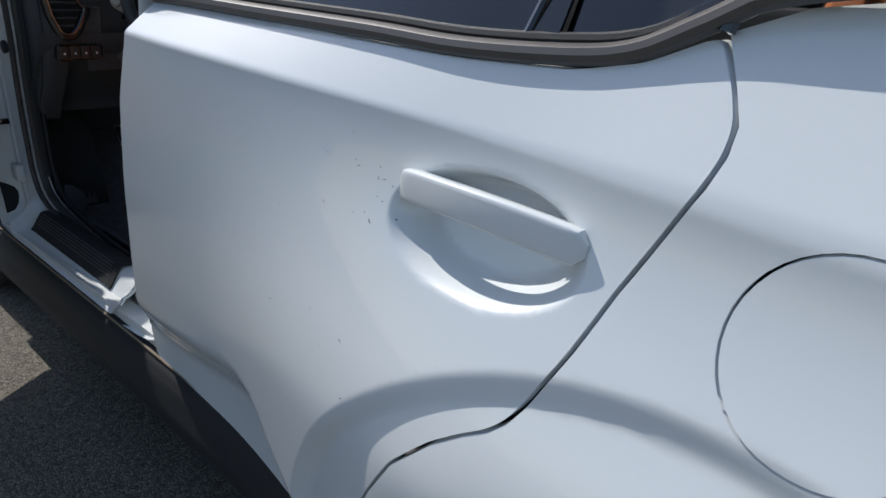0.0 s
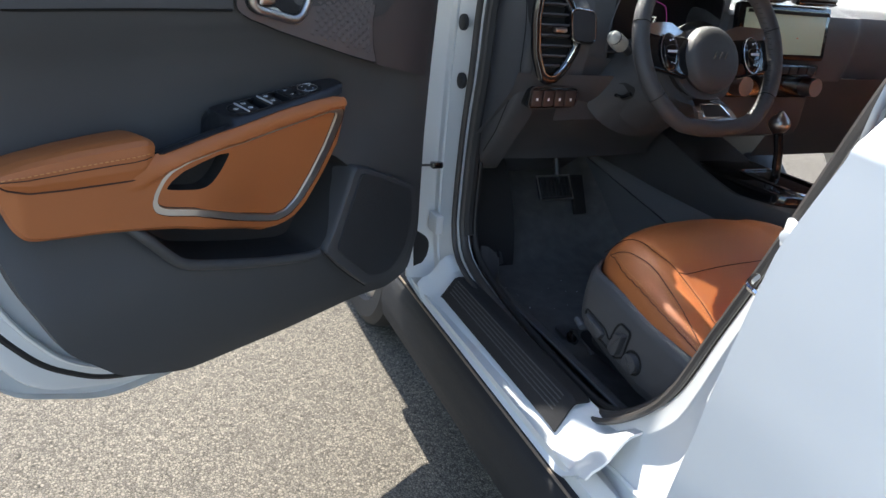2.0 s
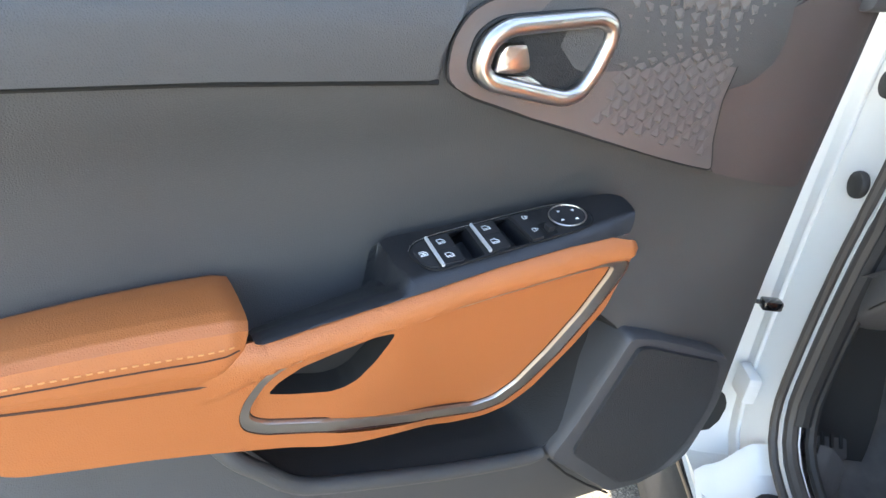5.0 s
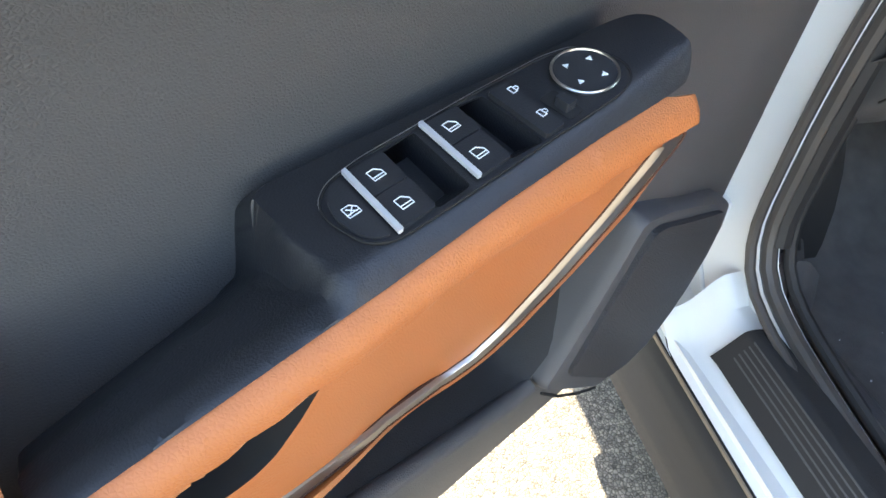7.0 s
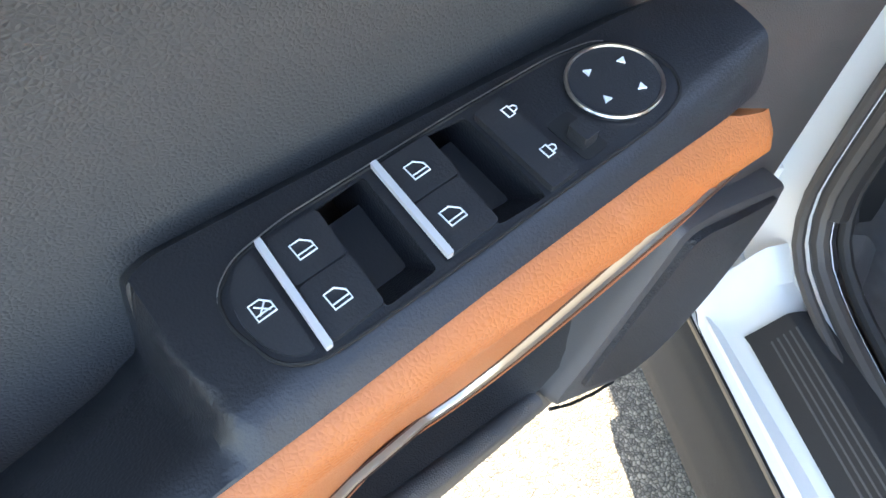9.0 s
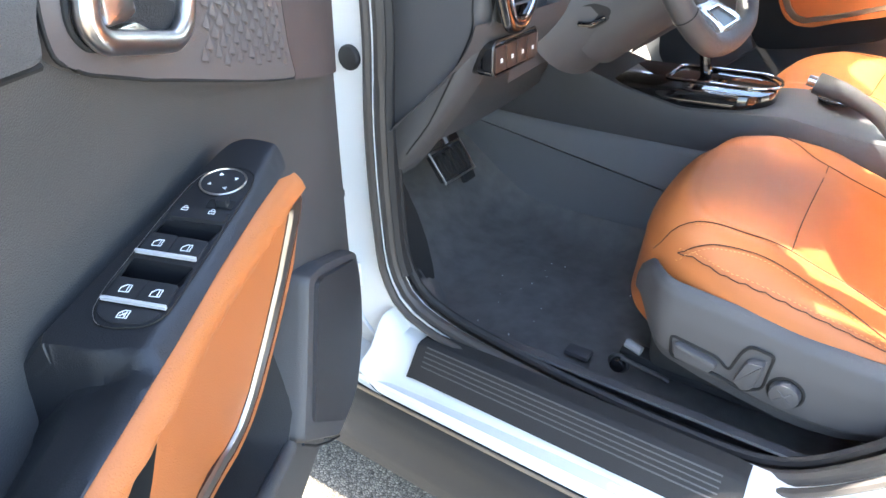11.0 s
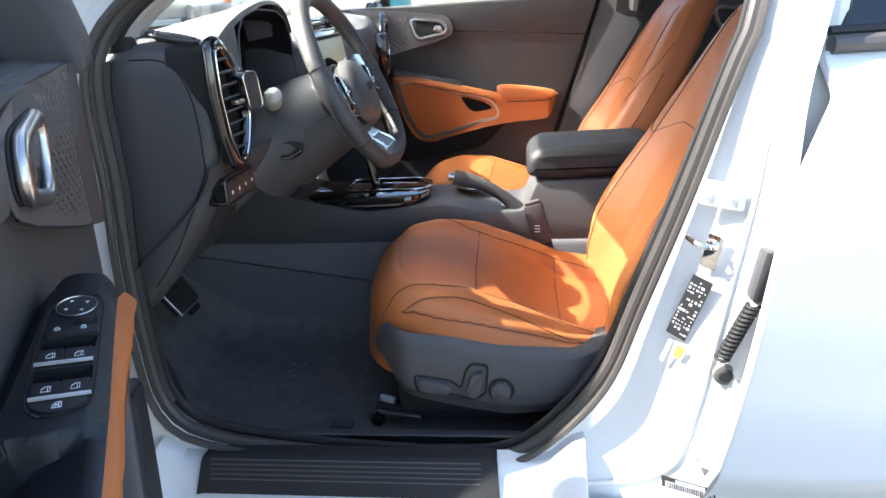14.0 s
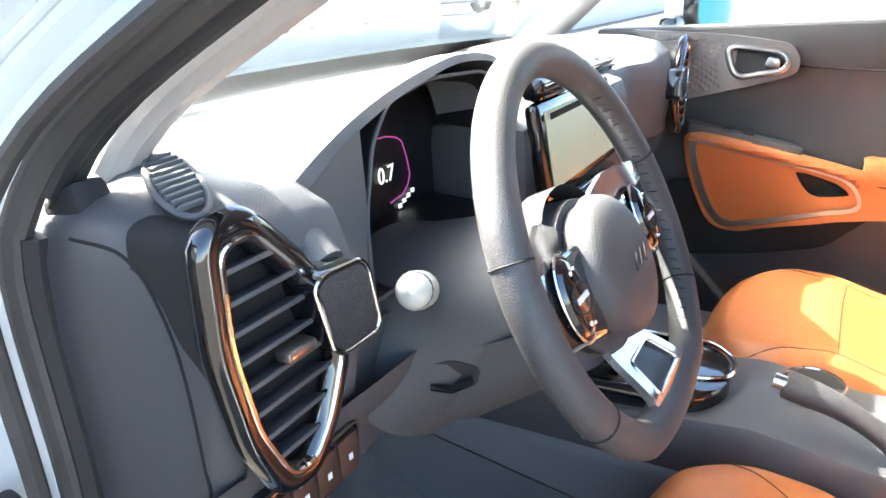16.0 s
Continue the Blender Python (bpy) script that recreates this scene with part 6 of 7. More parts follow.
vent(False)
vent(True)
HP = [(0.104, 0.906), (0.112, 0.912), (0.214, 0.912), (0.221, 0.905), (0.219, 0.876), (0.212, 0.870), (0.108, 0.866), (0.102, 0.874)]
hp = part("switch_bank", prism(rounded(HP, 0.005), -0.46, -0.424, 0.003, "x"), GLOSS, dash, "row of four dash switches")
part("bank_rim", tube([(-0.4235, a, b) for a, b in rounded(HP, 0.005)], 0.0016, True, 6), STEEL, hp)
for i in range(4):
    y = 0.119 + 0.0275 * i
    sw = part("dash_switch", box((-0.4225, y, 0.889), (0.006, 0.0255, 0.034), 0.002), mat("warm_black", (0.05, 0.03, 0.024), 0.4) if i == 0 else bpy.data.materials["warm_black"], hp)
    part("mark", box((-0.4192, y, 0.887), (0.0008, 0.0045, 0.0055), 0), INK, sw)

# instrument hood and screen
HOOD = curve([(0, 0.190, 1.100), (0, 0.209, 1.110), (0, 0.245, 1.127), (0, 0.286, 1.143), (0, 0.330, 1.156), (0, 0.375, 1.166), (0, 0.430, 1.175), (0, 0.485, 1.180), (0, 0.551, 1.175), (0, 0.590, 1.160), (0, 0.615, 1.12)], 36)


def hood(u, v):
    p = HOOD[min(35, round(u * 35))]
    if v < 0.15:
        k = v / 0.15
        return (-0.447 - 0.006 * k, p.y + 0.010 * (1 - k) * (0.41 - p.y) / 0.25, p.z - 0.008 * (1 - k))
    k = (v - 0.15) / 0.85
    return (-0.453 - 0.25 * k, p.y + 0.05 * k * (p.y - 0.41), p.z - 0.045 * k * smooth(1.09, 1.19, p.z) + 0.004 * math.sin(math.pi * min(1, 4 * k)))


binnacle = part("instrument_hood", grid(hood, 36, 22), DASH, dash, "padded instrument hood")
part("hood_lining", grid(lambda u, v: (-0.448 - 0.09 * v, HOOD[round(u * 35)].y + (0.010 + 0.030 * v) * (0.41 - HOOD[round(u * 35)].y) / 0.22, HOOD[round(u * 35)].z - 0.008 - 0.012 * v), 36, 6), DASH, binnacle)
IS = rounded([(0.282, 0.985), (0.291, 1.060), (0.314, 1.122), (0.346, 1.153), (0.42, 1.164), (0.53, 1.158), (0.578, 1.140), (0.592, 1.10), (0.592, 0.985)], 0.014)
DISPLAY = mat("dark_display", (0.008, 0.008, 0.010), 0.38, vary=0.05)


def cavity(k, x):
    return [(x - 0.05 * max(0, b - 1.0) * (1 if k == 1 else 0), 0.445 + (a - 0.445) * (1 + 0.10 * (1 - k)), 1.07 + (b - 1.07) * (1 - 0.12 * (1 - k))) for a, b in IS]


part("screen_cavity", rings([cavity(1, -0.442), cavity(1, -0.446), cavity(0.6, -0.50), cavity(0, -0.560)]), DISPLAY, binnacle, "black recess of the instrument screen")
part("cavity_edge", tube(cavity(1, -0.4425), 0.0022, True, 6), DASH, binnacle)
part("instrument_screen", panel([(a, b) for _, a, b in cavity(0, -0.560)], lambda y, z: (-0.559, y, z), 0.04, (-0.01, 0, 0)), DISPLAY, binnacle, "dark instrument screen")
MAG = glow("display_magenta", (0.35, 0.06, 0.25), 0.12)
LITE = glow("display_white", (0.80, 0.88, 0.80), 0.22)


def on_screen(y, z):
    return (-0.5565, y, z)


part("display_arc", tube([on_screen(*p) for p in ((0.470, 1.090), (0.490, 1.089), (0.510, 1.084), (0.522, 1.077), (0.530, 1.055), (0.534, 1.034), (0.528, 1.022), (0.516, 1.013), (0.487, 1.009))], 0.0010, seg=5), MAG, binnacle)
txt = bpy.data.curves.new("display_number", "FONT")
txt.body, txt.size, txt.extrude = "0.7", 0.028, 0.0004
tob = new("display_number_text", txt)
tme = bpy.data.meshes.new_from_object(tob.evaluated_get(bpy.context.evaluated_depsgraph_get()))
bpy.data.objects.remove(tob)
tme.materials.clear()
tme.materials.append(LITE)
num = new("display_number", tme)
num.parent = binnacle
num.matrix_basis = Matrix(((0, 0, 1, -0.5565), (1, 0, 0, 0.466), (0, 1, 0, 1.036), (0, 0, 0, 1)))
for k in range(4):
    part("display_bar", box(on_screen(0.507 + 0.010 * k, 1.000 + 0.004 * k), (0.001, 0.007, 0.005), 0), LITE, binnacle)
part("instrument_shroud", grid(lambda u, v: (-0.40 - 0.075 * v, 0.300 + 0.265 * u, 0.940 + 0.045 * v - 0.02 * math.sin(math.pi * u) * (1 - v)), 20, 6), DASH, binnacle)
for y0, y1 in ((0.205, 0.292), (0.615, 0.590)):
    part("shroud_cheek", grid(lambda u, v: (-0.452 + 0.008 * u, y0 + (y1 - y0) * u, table([(0.205, 1.10), (0.25, 1.12), (0.292, 1.140), (0.590, 1.150), (0.615, 1.11)], y0 + (y1 - y0) * u) * v + 0.96 * (1 - v)), 8, 8), DASH, binnacle)

# touch screen on the centre with its vents and keys
scr = part("touch_screen", box((-0.418, 0.757, 1.047), (0.020, 0.300, 0.125), 0.010, Matrix.Rotation(radians(-8), 4, "Y")), GLOSS, dash, "centre touch screen in gloss frame")
MAPC = glow("map_display", (0.34, 0.40, 0.30), 0.06)
part("screen_face", box((-0.4070, 0.757, 1.049), (0.002, 0.262, 0.098), 0.001, Matrix.Rotation(radians(-8), 4, "Y")), MAPC, scr, "pale green map display")
part("screen_band", box((-0.4055, 0.757, 1.0925), (0.002, 0.262, 0.008), 0.0005, Matrix.Rotation(radians(-8), 4, "Y")), GREYSEAM, scr)
part("map_pin", box((-0.4052, 0.80, 1.035), (0.002, 0.006, 0.008), 0.0005), mat("map_red", (0.5, 0.08, 0.05), 0.4), scr)
for sy in (-1, 1):
    cv = part("centre_vent", box((-0.425, MID + sy * 0.085, 1.125), (0.03, 0.13, 0.030), 0.010), GLOSS, dash, "gloss centre air vent")
    for k in range(3):
        part("vent_slat", box((-0.4085, MID + sy * 0.085, 1.117 + 0.008 * k), (0.004, 0.118, 0.003), 0.001), PLASTIC, cv)
keys = part("key_row", box((-0.410, MID, 0.965), (0.03, 0.26, 0.026), 0.006), GLOSS, dash, "row of climate keys")
for k in range(8):
    part("key", box((-0.394, MID - 0.105 + 0.030 * k, 0.965), (0.004, 0.026, 0.018), 0.002), BUTTON, keys)
for sy in (-1, 1):
    part("rotary_knob", tube([(-0.41, MID + sy * 0.115, 0.925), (-0.375, MID + sy * 0.115, 0.928)], 0.022, seg=20), SATIN, dash, "metal-rimmed climate knob")
part("climate_panel", box((-0.425, MID, 0.925), (0.03, 0.28, 0.060), 0.008), GLOSS, dash)

# ---- steering wheel ----
WC, WT = Vector((-0.271, 0.409, 1.022)), 0.418
WM = Matrix(((0, math.sin(-WT), math.cos(WT), WC.x), (1, 0, 0, WC.y), (0, math.cos(WT), math.sin(WT), WC.z), (0, 0, 0, 1)))
sw_ob = pose_on(new("steering_wheel"), WM)
sw_ob["frame"] = "own"
tagged(sw_ob, "black leather steering wheel with three spokes", "steering wheel")
rim_pts = [(0.173 * math.cos(2 * math.pi * i / 72), 0.173 * math.sin(2 * math.pi * i / 72) if math.sin(2 * math.pi * i / 72) > -0.86 else -0.173 * (0.86 + 0.45 * (-math.sin(2 * math.pi * i / 72) - 0.86)), 0) for i in range(72)]
WRIM = mat("wheel_leather", (0.058, 0.056, 0.056), 0.52, bump=0.35, scale=500, kind="voronoi")
part("rim", tube(rim_pts, 0.0165, True, 16, 1.0, up=(0, 0, 1)), WRIM, sw_ob, "stitched dark leather rim")
HUB = (0, -0.022)
hub = part("airbag_cover", grid(lambda u, v: (HUB[0] + 0.067 * u ** 0.8 * math.cos(2 * math.pi * v), HUB[1] + 0.067 * u ** 0.8 * math.sin(2 * math.pi * v), -0.006 + 0.029 * math.sqrt(max(0, 1 - u ** 3))), 14, 48, wrap_v=True), WRIM, sw_ob, "dark round airbag cover")
part("cover_disc", grid(lambda u, v: (HUB[0] + 0.045 * u * math.cos(2 * math.pi * v), HUB[1] + 0.045 * u * math.sin(2 * math.pi * v), 0.0238 - 0.0055 * u ** 3), 8, 40, wrap_v=True), WRIM, hub, "smooth centre disc")
part("hub_core", disc((0, HUB[1], -0.028), 0.060, 0.03, "z", 0.004, 36), CLAD, sw_ob)
BRIGHT = mat("bright_satin_metal", (0.66, 0.66, 0.67), 0.20, 1.0, vary=0.05, scale=300)
for sx in (-1, 1):
    part("side_spoke", prism(rounded([(sx * 0.05, 0.018), (sx * 0.152, 0.026), (sx * 0.158, -0.040), (sx * 0.060, -0.062)], 0.010), -0.016, -0.001, 0.004, "z"), GLOSS, sw_ob)
    part("spoke_wing", panel(rounded([(sx * 0.040, 0.033), (sx * 0.085, 0.050), (sx * 0.156, 0.042), (sx * 0.150, 0.022), (sx * 0.095, 0.016), (sx * 0.062, 0.008)], 0.006), lambda a, b: Vector((a, b, -0.020 + 0.022 * smooth(0.04, 0.14, abs(a)))), 0.02, (0, 0, -0.006)), BRIGHT, sw_ob, "bright metal spoke wing")
    p = part("button_pod", grid(lambda u, v: (sx * 0.107 + 0.020 * u * math.cos(2 * math.pi * v), -0.012 + 0.036 * u * math.sin(2 * math.pi * v), 0.001 + 0.009 * math.sqrt(max(0, 1 - u ** 4))), 8, 32, wrap_v=True), GLOSS, sw_ob, "gloss button pod")
    part("pod_rim", tube([(sx * 0.107 + 0.0205 * math.cos(a * math.pi / 20), -0.012 + 0.0365 * math.sin(a * math.pi / 20), 0.0025) for a in range(40)], 0.0014, True, 6), BRIGHT, p)
    part("pod_gap", tube([(sx * 0.107 + 0.0175 * math.cos(a * math.pi / 20), -0.012 + 0.0125 * math.sin(a * math.pi / 20), 0.0098) for a in range(40)], 0.0008, True, 5), GREYSEAM, p)
    for k in (-1, 1):
        part("mark", box((sx * 0.107 - 0.003, -0.012 + 0.021 * k, 0.0098), (0.003, 0.003, 0.0008), 0), INK, p)
        part("mark", box((sx * 0.107 + 0.004, -0.012 + 0.023 * k, 0.0096), (0.003, 0.002, 0.0008), 0), INK, p)
    part("mark", box((sx * 0.107, -0.012, 0.0104), (0.022, 0.0045, 0.0008), 0), INK, p)
SPK_OUT = rounded([(-0.030, -0.080), (0.030, -0.080), (0.042, -0.112), (0.054, -0.152), (-0.054, -0.152), (-0.042, -0.112)], 0.007)
SPK_IN = rounded([(-0.026, -0.108), (0.026, -0.108), (0.036, -0.138), (-0.036, -0.138)], 0.006)


def spoke_h(a, b):
    return Vector((a, b, 0.007 - 0.034 * smooth(-0.145, -0.078, b)))


low = part("lower_spoke", panel(SPK_OUT, spoke_h, 0.008, (0, 0, -0.008), holes=(SPK_IN,)), BRIGHT, sw_ob, "bright metal lower spoke")
part("window_rim", tube([spoke_h(a, b) for a, b in SPK_IN], 0.0016, True, 6), CHROME, low)
part("spoke_window", panel(SPK_IN, lambda a, b: spoke_h(a, b) + Vector((0, 0, -0.007 + 0.004 * smooth(-0.03, 0.03, a))), 0.01, (0, 0, -0.002)), STEEL, low)
for k in (-1, 0, 1):
    part("emblem_bar", tube([(0.014 * k - 0.006, HUB[1] - 0.007, 0.0245), (0.014 * k + 0.004, HUB[1] + 0.007, 0.0245)], 0.0015, seg=6), CHROME, hub)
# thumb grips with lacing inside the rim
for k in range(26):
    q = radians(-52 + 4.0 * k)
    c = Vector((0.173 * math.cos(q), 0.173 * math.sin(q), 0))
    n_ = c.normalized()
    part("lacing", tube([c - 0.0150 * n_ + Vector((0, 0, 0.0075 + 0.002 * (k % 2))), c - 0.0166 * n_ * 1.0 + Vector((-0.003 * n_.y, 0.003 * n_.x, 0.001))], 0.0008, seg=4), CLAD, sw_ob)
for a in (14, 166, 214, 326):
    q = radians(a)
    c = Vector((0.173 * math.cos(q), 0.173 * math.sin(q), 0))
    part("rim_seam", tube([c + 0.0166 * (math.cos(t * math.pi / 10) * c.normalized() + math.sin(t * math.pi / 10) * Vector((0, 0, 1))) for t in range(20)], 0.0010, True, 5), GREYSEAM, sw_ob)
col = part("column_cover", grid(lambda u, v: ((0.150 - 0.075 * u ** 0.7) * math.cos(2 * math.pi * v), (0.112 - 0.040 * u ** 0.7) * math.sin(2 * math.pi * v) - 0.026, -0.23 + 0.21 * u), 10, 36, wrap_v=True, caps=True), PLASTIC, sw_ob, "dark steering column cover")
part("column_gap", grid(lambda u, v: (0.084 * math.cos(2 * math.pi * v), 0.080 * math.sin(2 * math.pi * v) - 0.018, -0.055 + 0.03 * u), 3, 36, wrap_v=True), GREYSEAM, col)
low_cover = part("column_lower", grid(lambda u, v: ((0.102 - 0.010 * u) * math.cos(math.pi + math.pi * v), -0.035 + (0.100 - 0.03 * u) * math.copysign(abs(math.sin(math.pi + math.pi * v)) ** 0.75, -1), -0.185 + 0.145 * u), 14, 28), PLASTIC, sw_ob, "rounded lower column cover")
part("column_lip", grid(lambda u, v: (0.092 * math.cos(math.pi + math.pi * v) * (1 - 0.5 * u), -0.035 - 0.070 * abs(math.sin(math.pi * v)) ** 0.75 * (1 - 0.6 * u), -0.040 + 0.012 * u), 5, 28), PLASTIC, low_cover)
TILT = rounded([(-0.419, 0.913), (-0.402, 0.925), (-0.376, 0.933), (-0.353, 0.924), (-0.358, 0.906), (-0.382, 0.893), (-0.402, 0.900)], 0.008)


def column_side(x, z, lift=0.0):
    return Vector((x, 0.302 + 0.35 * (x + 0.384) - 0.23 * (z - 0.93) - lift, z))


# flat dark patch on the cover, drawn for the shade of a recess
bm = panel(TILT, lambda x, z: column_side(x, z, 0.0012), 0.01, (0, 0.008, 0))
bmesh.ops.transform(bm, matrix=WM.inverted(), verts=bm.verts)
part("tilt_slot", bm, CLAD, low_cover, "dark patch for the shaded recess of the column lever")
bm = tube([column_side(-0.398, 0.902, 0.004), column_side(-0.378, 0.902, 0.008), column_side(-0.360, 0.912, 0.006)], 0.0042, seg=10)
bmesh.ops.transform(bm, matrix=WM.inverted(), verts=bm.verts)
part("tilt_lever", bm, GLOSS, low_cover, "tilt lever of the column")
stalk = part("indicator_stalk", tube([WM.inverted() @ Vector(p) for p in ((-0.424, 0.352, 0.974), (-0.398, 0.300, 1.000), (-0.376, 0.252, 1.022))], lambda t: 0.008 + 0.007 * smooth(0.4, 0.8, t), seg=14), PLASTIC, sw_ob, "indicator stalk with rotary end")
part("stalk_tip", tube([WM.inverted() @ Vector(p) for p in curve([(-0.392, 0.284, 1.007), (-0.384, 0.266, 1.015), (-0.371, 0.240, 1.028)], 10)], lambda t: 0.0165 * math.sqrt(max(0.03, 1 - max(0, (t - 0.45) / 0.55) ** 2.4)), seg=16), mat("ivory_plastic", (0.50, 0.49, 0.44), 0.35, vary=0.04), stalk, "pale rounded stalk end")

# ---- centre console ----
con = thing("centre_console", (-0.1, MID, 0.36), "dark centre console with armrest", "console")
CON = [(-0.95, 0.58), (-0.95, 0.80), (-0.68, 0.765), (-0.58, 0.742), (-0.46, 0.705), (-0.336, 0.678), (-0.22, 0.688), (-0.148, 0.694), (-0.02, 0.670), (0.05, 0.672), (0.08, 0.745), (0.30, 0.745), (0.42, 0.70), (0.42, 0.58)]
part("console_body", prism(rounded(CON, 0.02), 0.66, 0.86, 0.012), PLASTIC, con)
part("tunnel", prism(rounded([(-0.98, 0.355), (-0.98, 0.62), (-0.60, 0.605), (0.42, 0.60), (0.42, 0.355)], 0.02), 0.652, 0.868, 0.02, seg=3), LOWER, con, "grey carpeted tunnel side, lightened for missing light")
part("console_bin", prism(rounded([(0.075, 0.60), (0.085, 0.74), (0.36, 0.74), (0.40, 0.60)], 0.02), 0.662, 0.858, 0.015), PLASTIC, con)
# darker than the wheel leather, to stand for shade missing on the lid
LIDSKIN = mat("shade_dark_lid_skin", (0.017, 0.017, 0.019), 0.6, bump=0.3, scale=520, vary=0.12, kind="voronoi")
part("armrest_lid", prism(rounded([(0.055, 0.755), (0.060, 0.800), (0.09, 0.822), (0.34, 0.825), (0.38, 0.80), (0.38, 0.752), (0.12, 0.742)], 0.018), 0.655, 0.865, 0.022, seg=4), LIDSKIN, con, "black padded armrest lid, darkened further for shade")
part("lid_stitch", tube([(0.088 + 0.262 * i / 20, 0.6545, 0.8005 - 0.003 * i / 20) for i in range(21)], 0.0012, seg=5), GREYSEAM, con)
gate = part("shift_gate", prism(rounded([(-0.60, 0.672), (-0.60, 0.85), (-0.24, 0.85), (-0.19, 0.80), (-0.185, 0.72), (-0.22, 0.672), (-0.40, 0.668)], 0.03), 0.672, 0.714, 0.008, "z"), GLOSS, con, "gloss black shifter surround")
part("gate_rim", tube([(a, b, 0.717) for a, b in rounded([(-0.40, 0.72), (-0.40, 0.83), (-0.22, 0.83), (-0.185, 0.79), (-0.185, 0.74), (-0.22, 0.72)], 0.02)], 0.003, True, 8), CHROME, gate)
lever = part("gear_lever", tube([(-0.33, 0.775, 0.70), (-0.345, 0.775, 0.78), (-0.36, 0.775, 0.82)], 0.011, seg=10), GLOSS, con, "gear lever")
part("gear_knob", grid(lambda u, v: (-0.365 + 0.026 * math.sin(math.pi * u) * math.cos(2 * math.pi * v), 0.775 + 0.024 * math.sin(math.pi * u) * math.sin(2 * math.pi * v), 0.81 + 0.065 * u), 12, 20, wrap_v=True), SATIN, lever)
pb = part("parking_brake", tube(curve([(0.06, 0.690, 0.64), (0.0, 0.690, 0.70), (-0.06, 0.690, 0.735), (-0.118, 0.690, 0.752)], 20), lambda t: 0.019 - 0.005 * math.sin(math.pi * t) ** 2, seg=14), WRIM, con, "leather parking brake lever")
part("brake_button", tube([(-0.112, 0.690, 0.751), (-0.132, 0.690, 0.755)], 0.010, seg=12), CHROME, pb)
for y in (0.80,):
    part("cup_holder", disc((-0.085, y, 0.693), 0.038, 0.006, "z", 0.002), GREYSEAM, con)
    part("cup_rim", tube([(-0.085 + 0.039 * math.cos(a * math.pi / 18), y + 0.039 * math.sin(a * math.pi / 18), 0.700) for a in range(36)], 0.002, True, 6), CHROME, con)
buckle = thing("seat_belt_buckle", (0.085, 0.63, 0.60), "black seat belt buckle beside the seat", "belt buckle")
part("buckle_body", box((0.080, 0.612, 0.655), (0.046, 0.024, 0.100), 0.007, Matrix.Rotation(radians(-14), 4, "Y")), BROWN, buckle)
part("buckle_top", box((0.0675, 0.612, 0.7055), (0.036, 0.018, 0.008), 0.003, Matrix.Rotation(radians(-14), 4, "Y")), BROWN, buckle)
part("buckle_strap", box((0.100, 0.616, 0.585), (0.036, 0.008, 0.08), 0.002, Matrix.Rotation(radians(-14), 4, "Y")), CLAD, buckle)

# ---- pedals ----
ped = thing("brake_pedal", (-0.72, 0.40, 0.40), "ribbed black brake pedal pad on steel arm", "pedal")
pm = Matrix.Rotation(radians(-35), 4, "Y")
pp = part("pedal_pad", box((-0.722, 0.40, 0.575), (0.012, 0.10, 0.062), 0.004, pm), RUBBER, ped)
for k in range(7):
    part("pad_rib", box((-0.716, 0.362 + 0.0127 * k, 0.578), (0.010, 0.005, 0.050), 0.001, pm), RUBBER, pp)
part("pad_frame", tube([pm @ Vector(q) + Vector((-0.716, 0.40, 0.578)) for q in ((0.004, -0.052, -0.034), (0.004, 0.052, -0.034), (0.004, 0.052, 0.034), (0.004, -0.052, 0.034))], 0.003, True, 6), SATIN, pp, "bright pedal frame")
part("pedal_arm", tube([(-0.73, 0.42, 0.58), (-0.78, 0.43, 0.66), (-0.80, 0.43, 0.76)], 0.010, seg=8), STEEL, ped)
acc = thing("accelerator_pedal", (-0.76, 0.53, 0.38), "dark hanging accelerator pedal by the tunnel", "pedal")
part("pedal_pad", box((-0.80, 0.545, 0.52), (0.014, 0.042, 0.12), 0.004, Matrix.Rotation(radians(-28), 4, "Y")), RUBBER, acc)

# ---- passenger door ----
pd = thing("passenger_door", (0, 1.50, 0.42), "closed passenger door with orange armrest", "car door")


def pface(x, z):
    return Vector((x, 1.50 - 0.035 * smooth(1.0, 1.10, z) + 0.0 * x, z))


part("trim_panel", panel([(-0.60, 0.45), (0.07, 0.45), (0.144, 0.665), (0.25, 0.976), (0.295, 1.135), (-0.60, 1.135)], pface, 0.05, (0, 0.05, 0)), SOFT, pd, "dark grey door trim")
part("pad_seam", tube([(-0.19, 1.4685, 1.058), (0.0, 1.468, 1.045), (0.27, 1.470, 1.02)], 0.002, seg=6), GREYSEAM, pd)


def px(u, z):
    """Places of the driver's door laid onto the passenger door."""
    return (0.985 * u + 0.0743 * z - 0.866, 0.9587 * z - 0.0743 * u + 0.0702)


def pt(bm):
    """Geometry of the driver's door laid onto the passenger door."""
    for v in bm.verts:
        x, z = px(v.co.x, v.co.z)
        v.co = Vector((x, 1.462 - 0.96 * v.co.y, z))
    bmesh.ops.reverse_faces(bm, faces=bm.faces[:])
    return bm


pd_arm = part("armrest", pt(panel(body_line, lambda u, z: (u, arm(u, z), z), 0.010, (0, -0.030, -0.006), holes=(so,))), LEATHER, pd, "orange armrest")
pd_pad = part("armrest_pad", pt(grid(pad_shape, 40, 50)), LEATHER, pd, "padded orange elbow rest")
part("pad_seam", pt(tube([Vector(pad_shape(0.01 + 0.985 * i / 40, 0.004)) for i in range(41)], 0.002, seg=5)), SEAM, pd_pad)
bm = bmesh.new()
bm.faces.new([bm.verts.new(pad_shape(1.0, i / 30)) for i in range(30)])
part("pad_end", pt(bm), LEATHER, pd_pad)
part("metal_loop", pt(rings(LOOP_RINGS)), DARKSATIN, pd_arm)
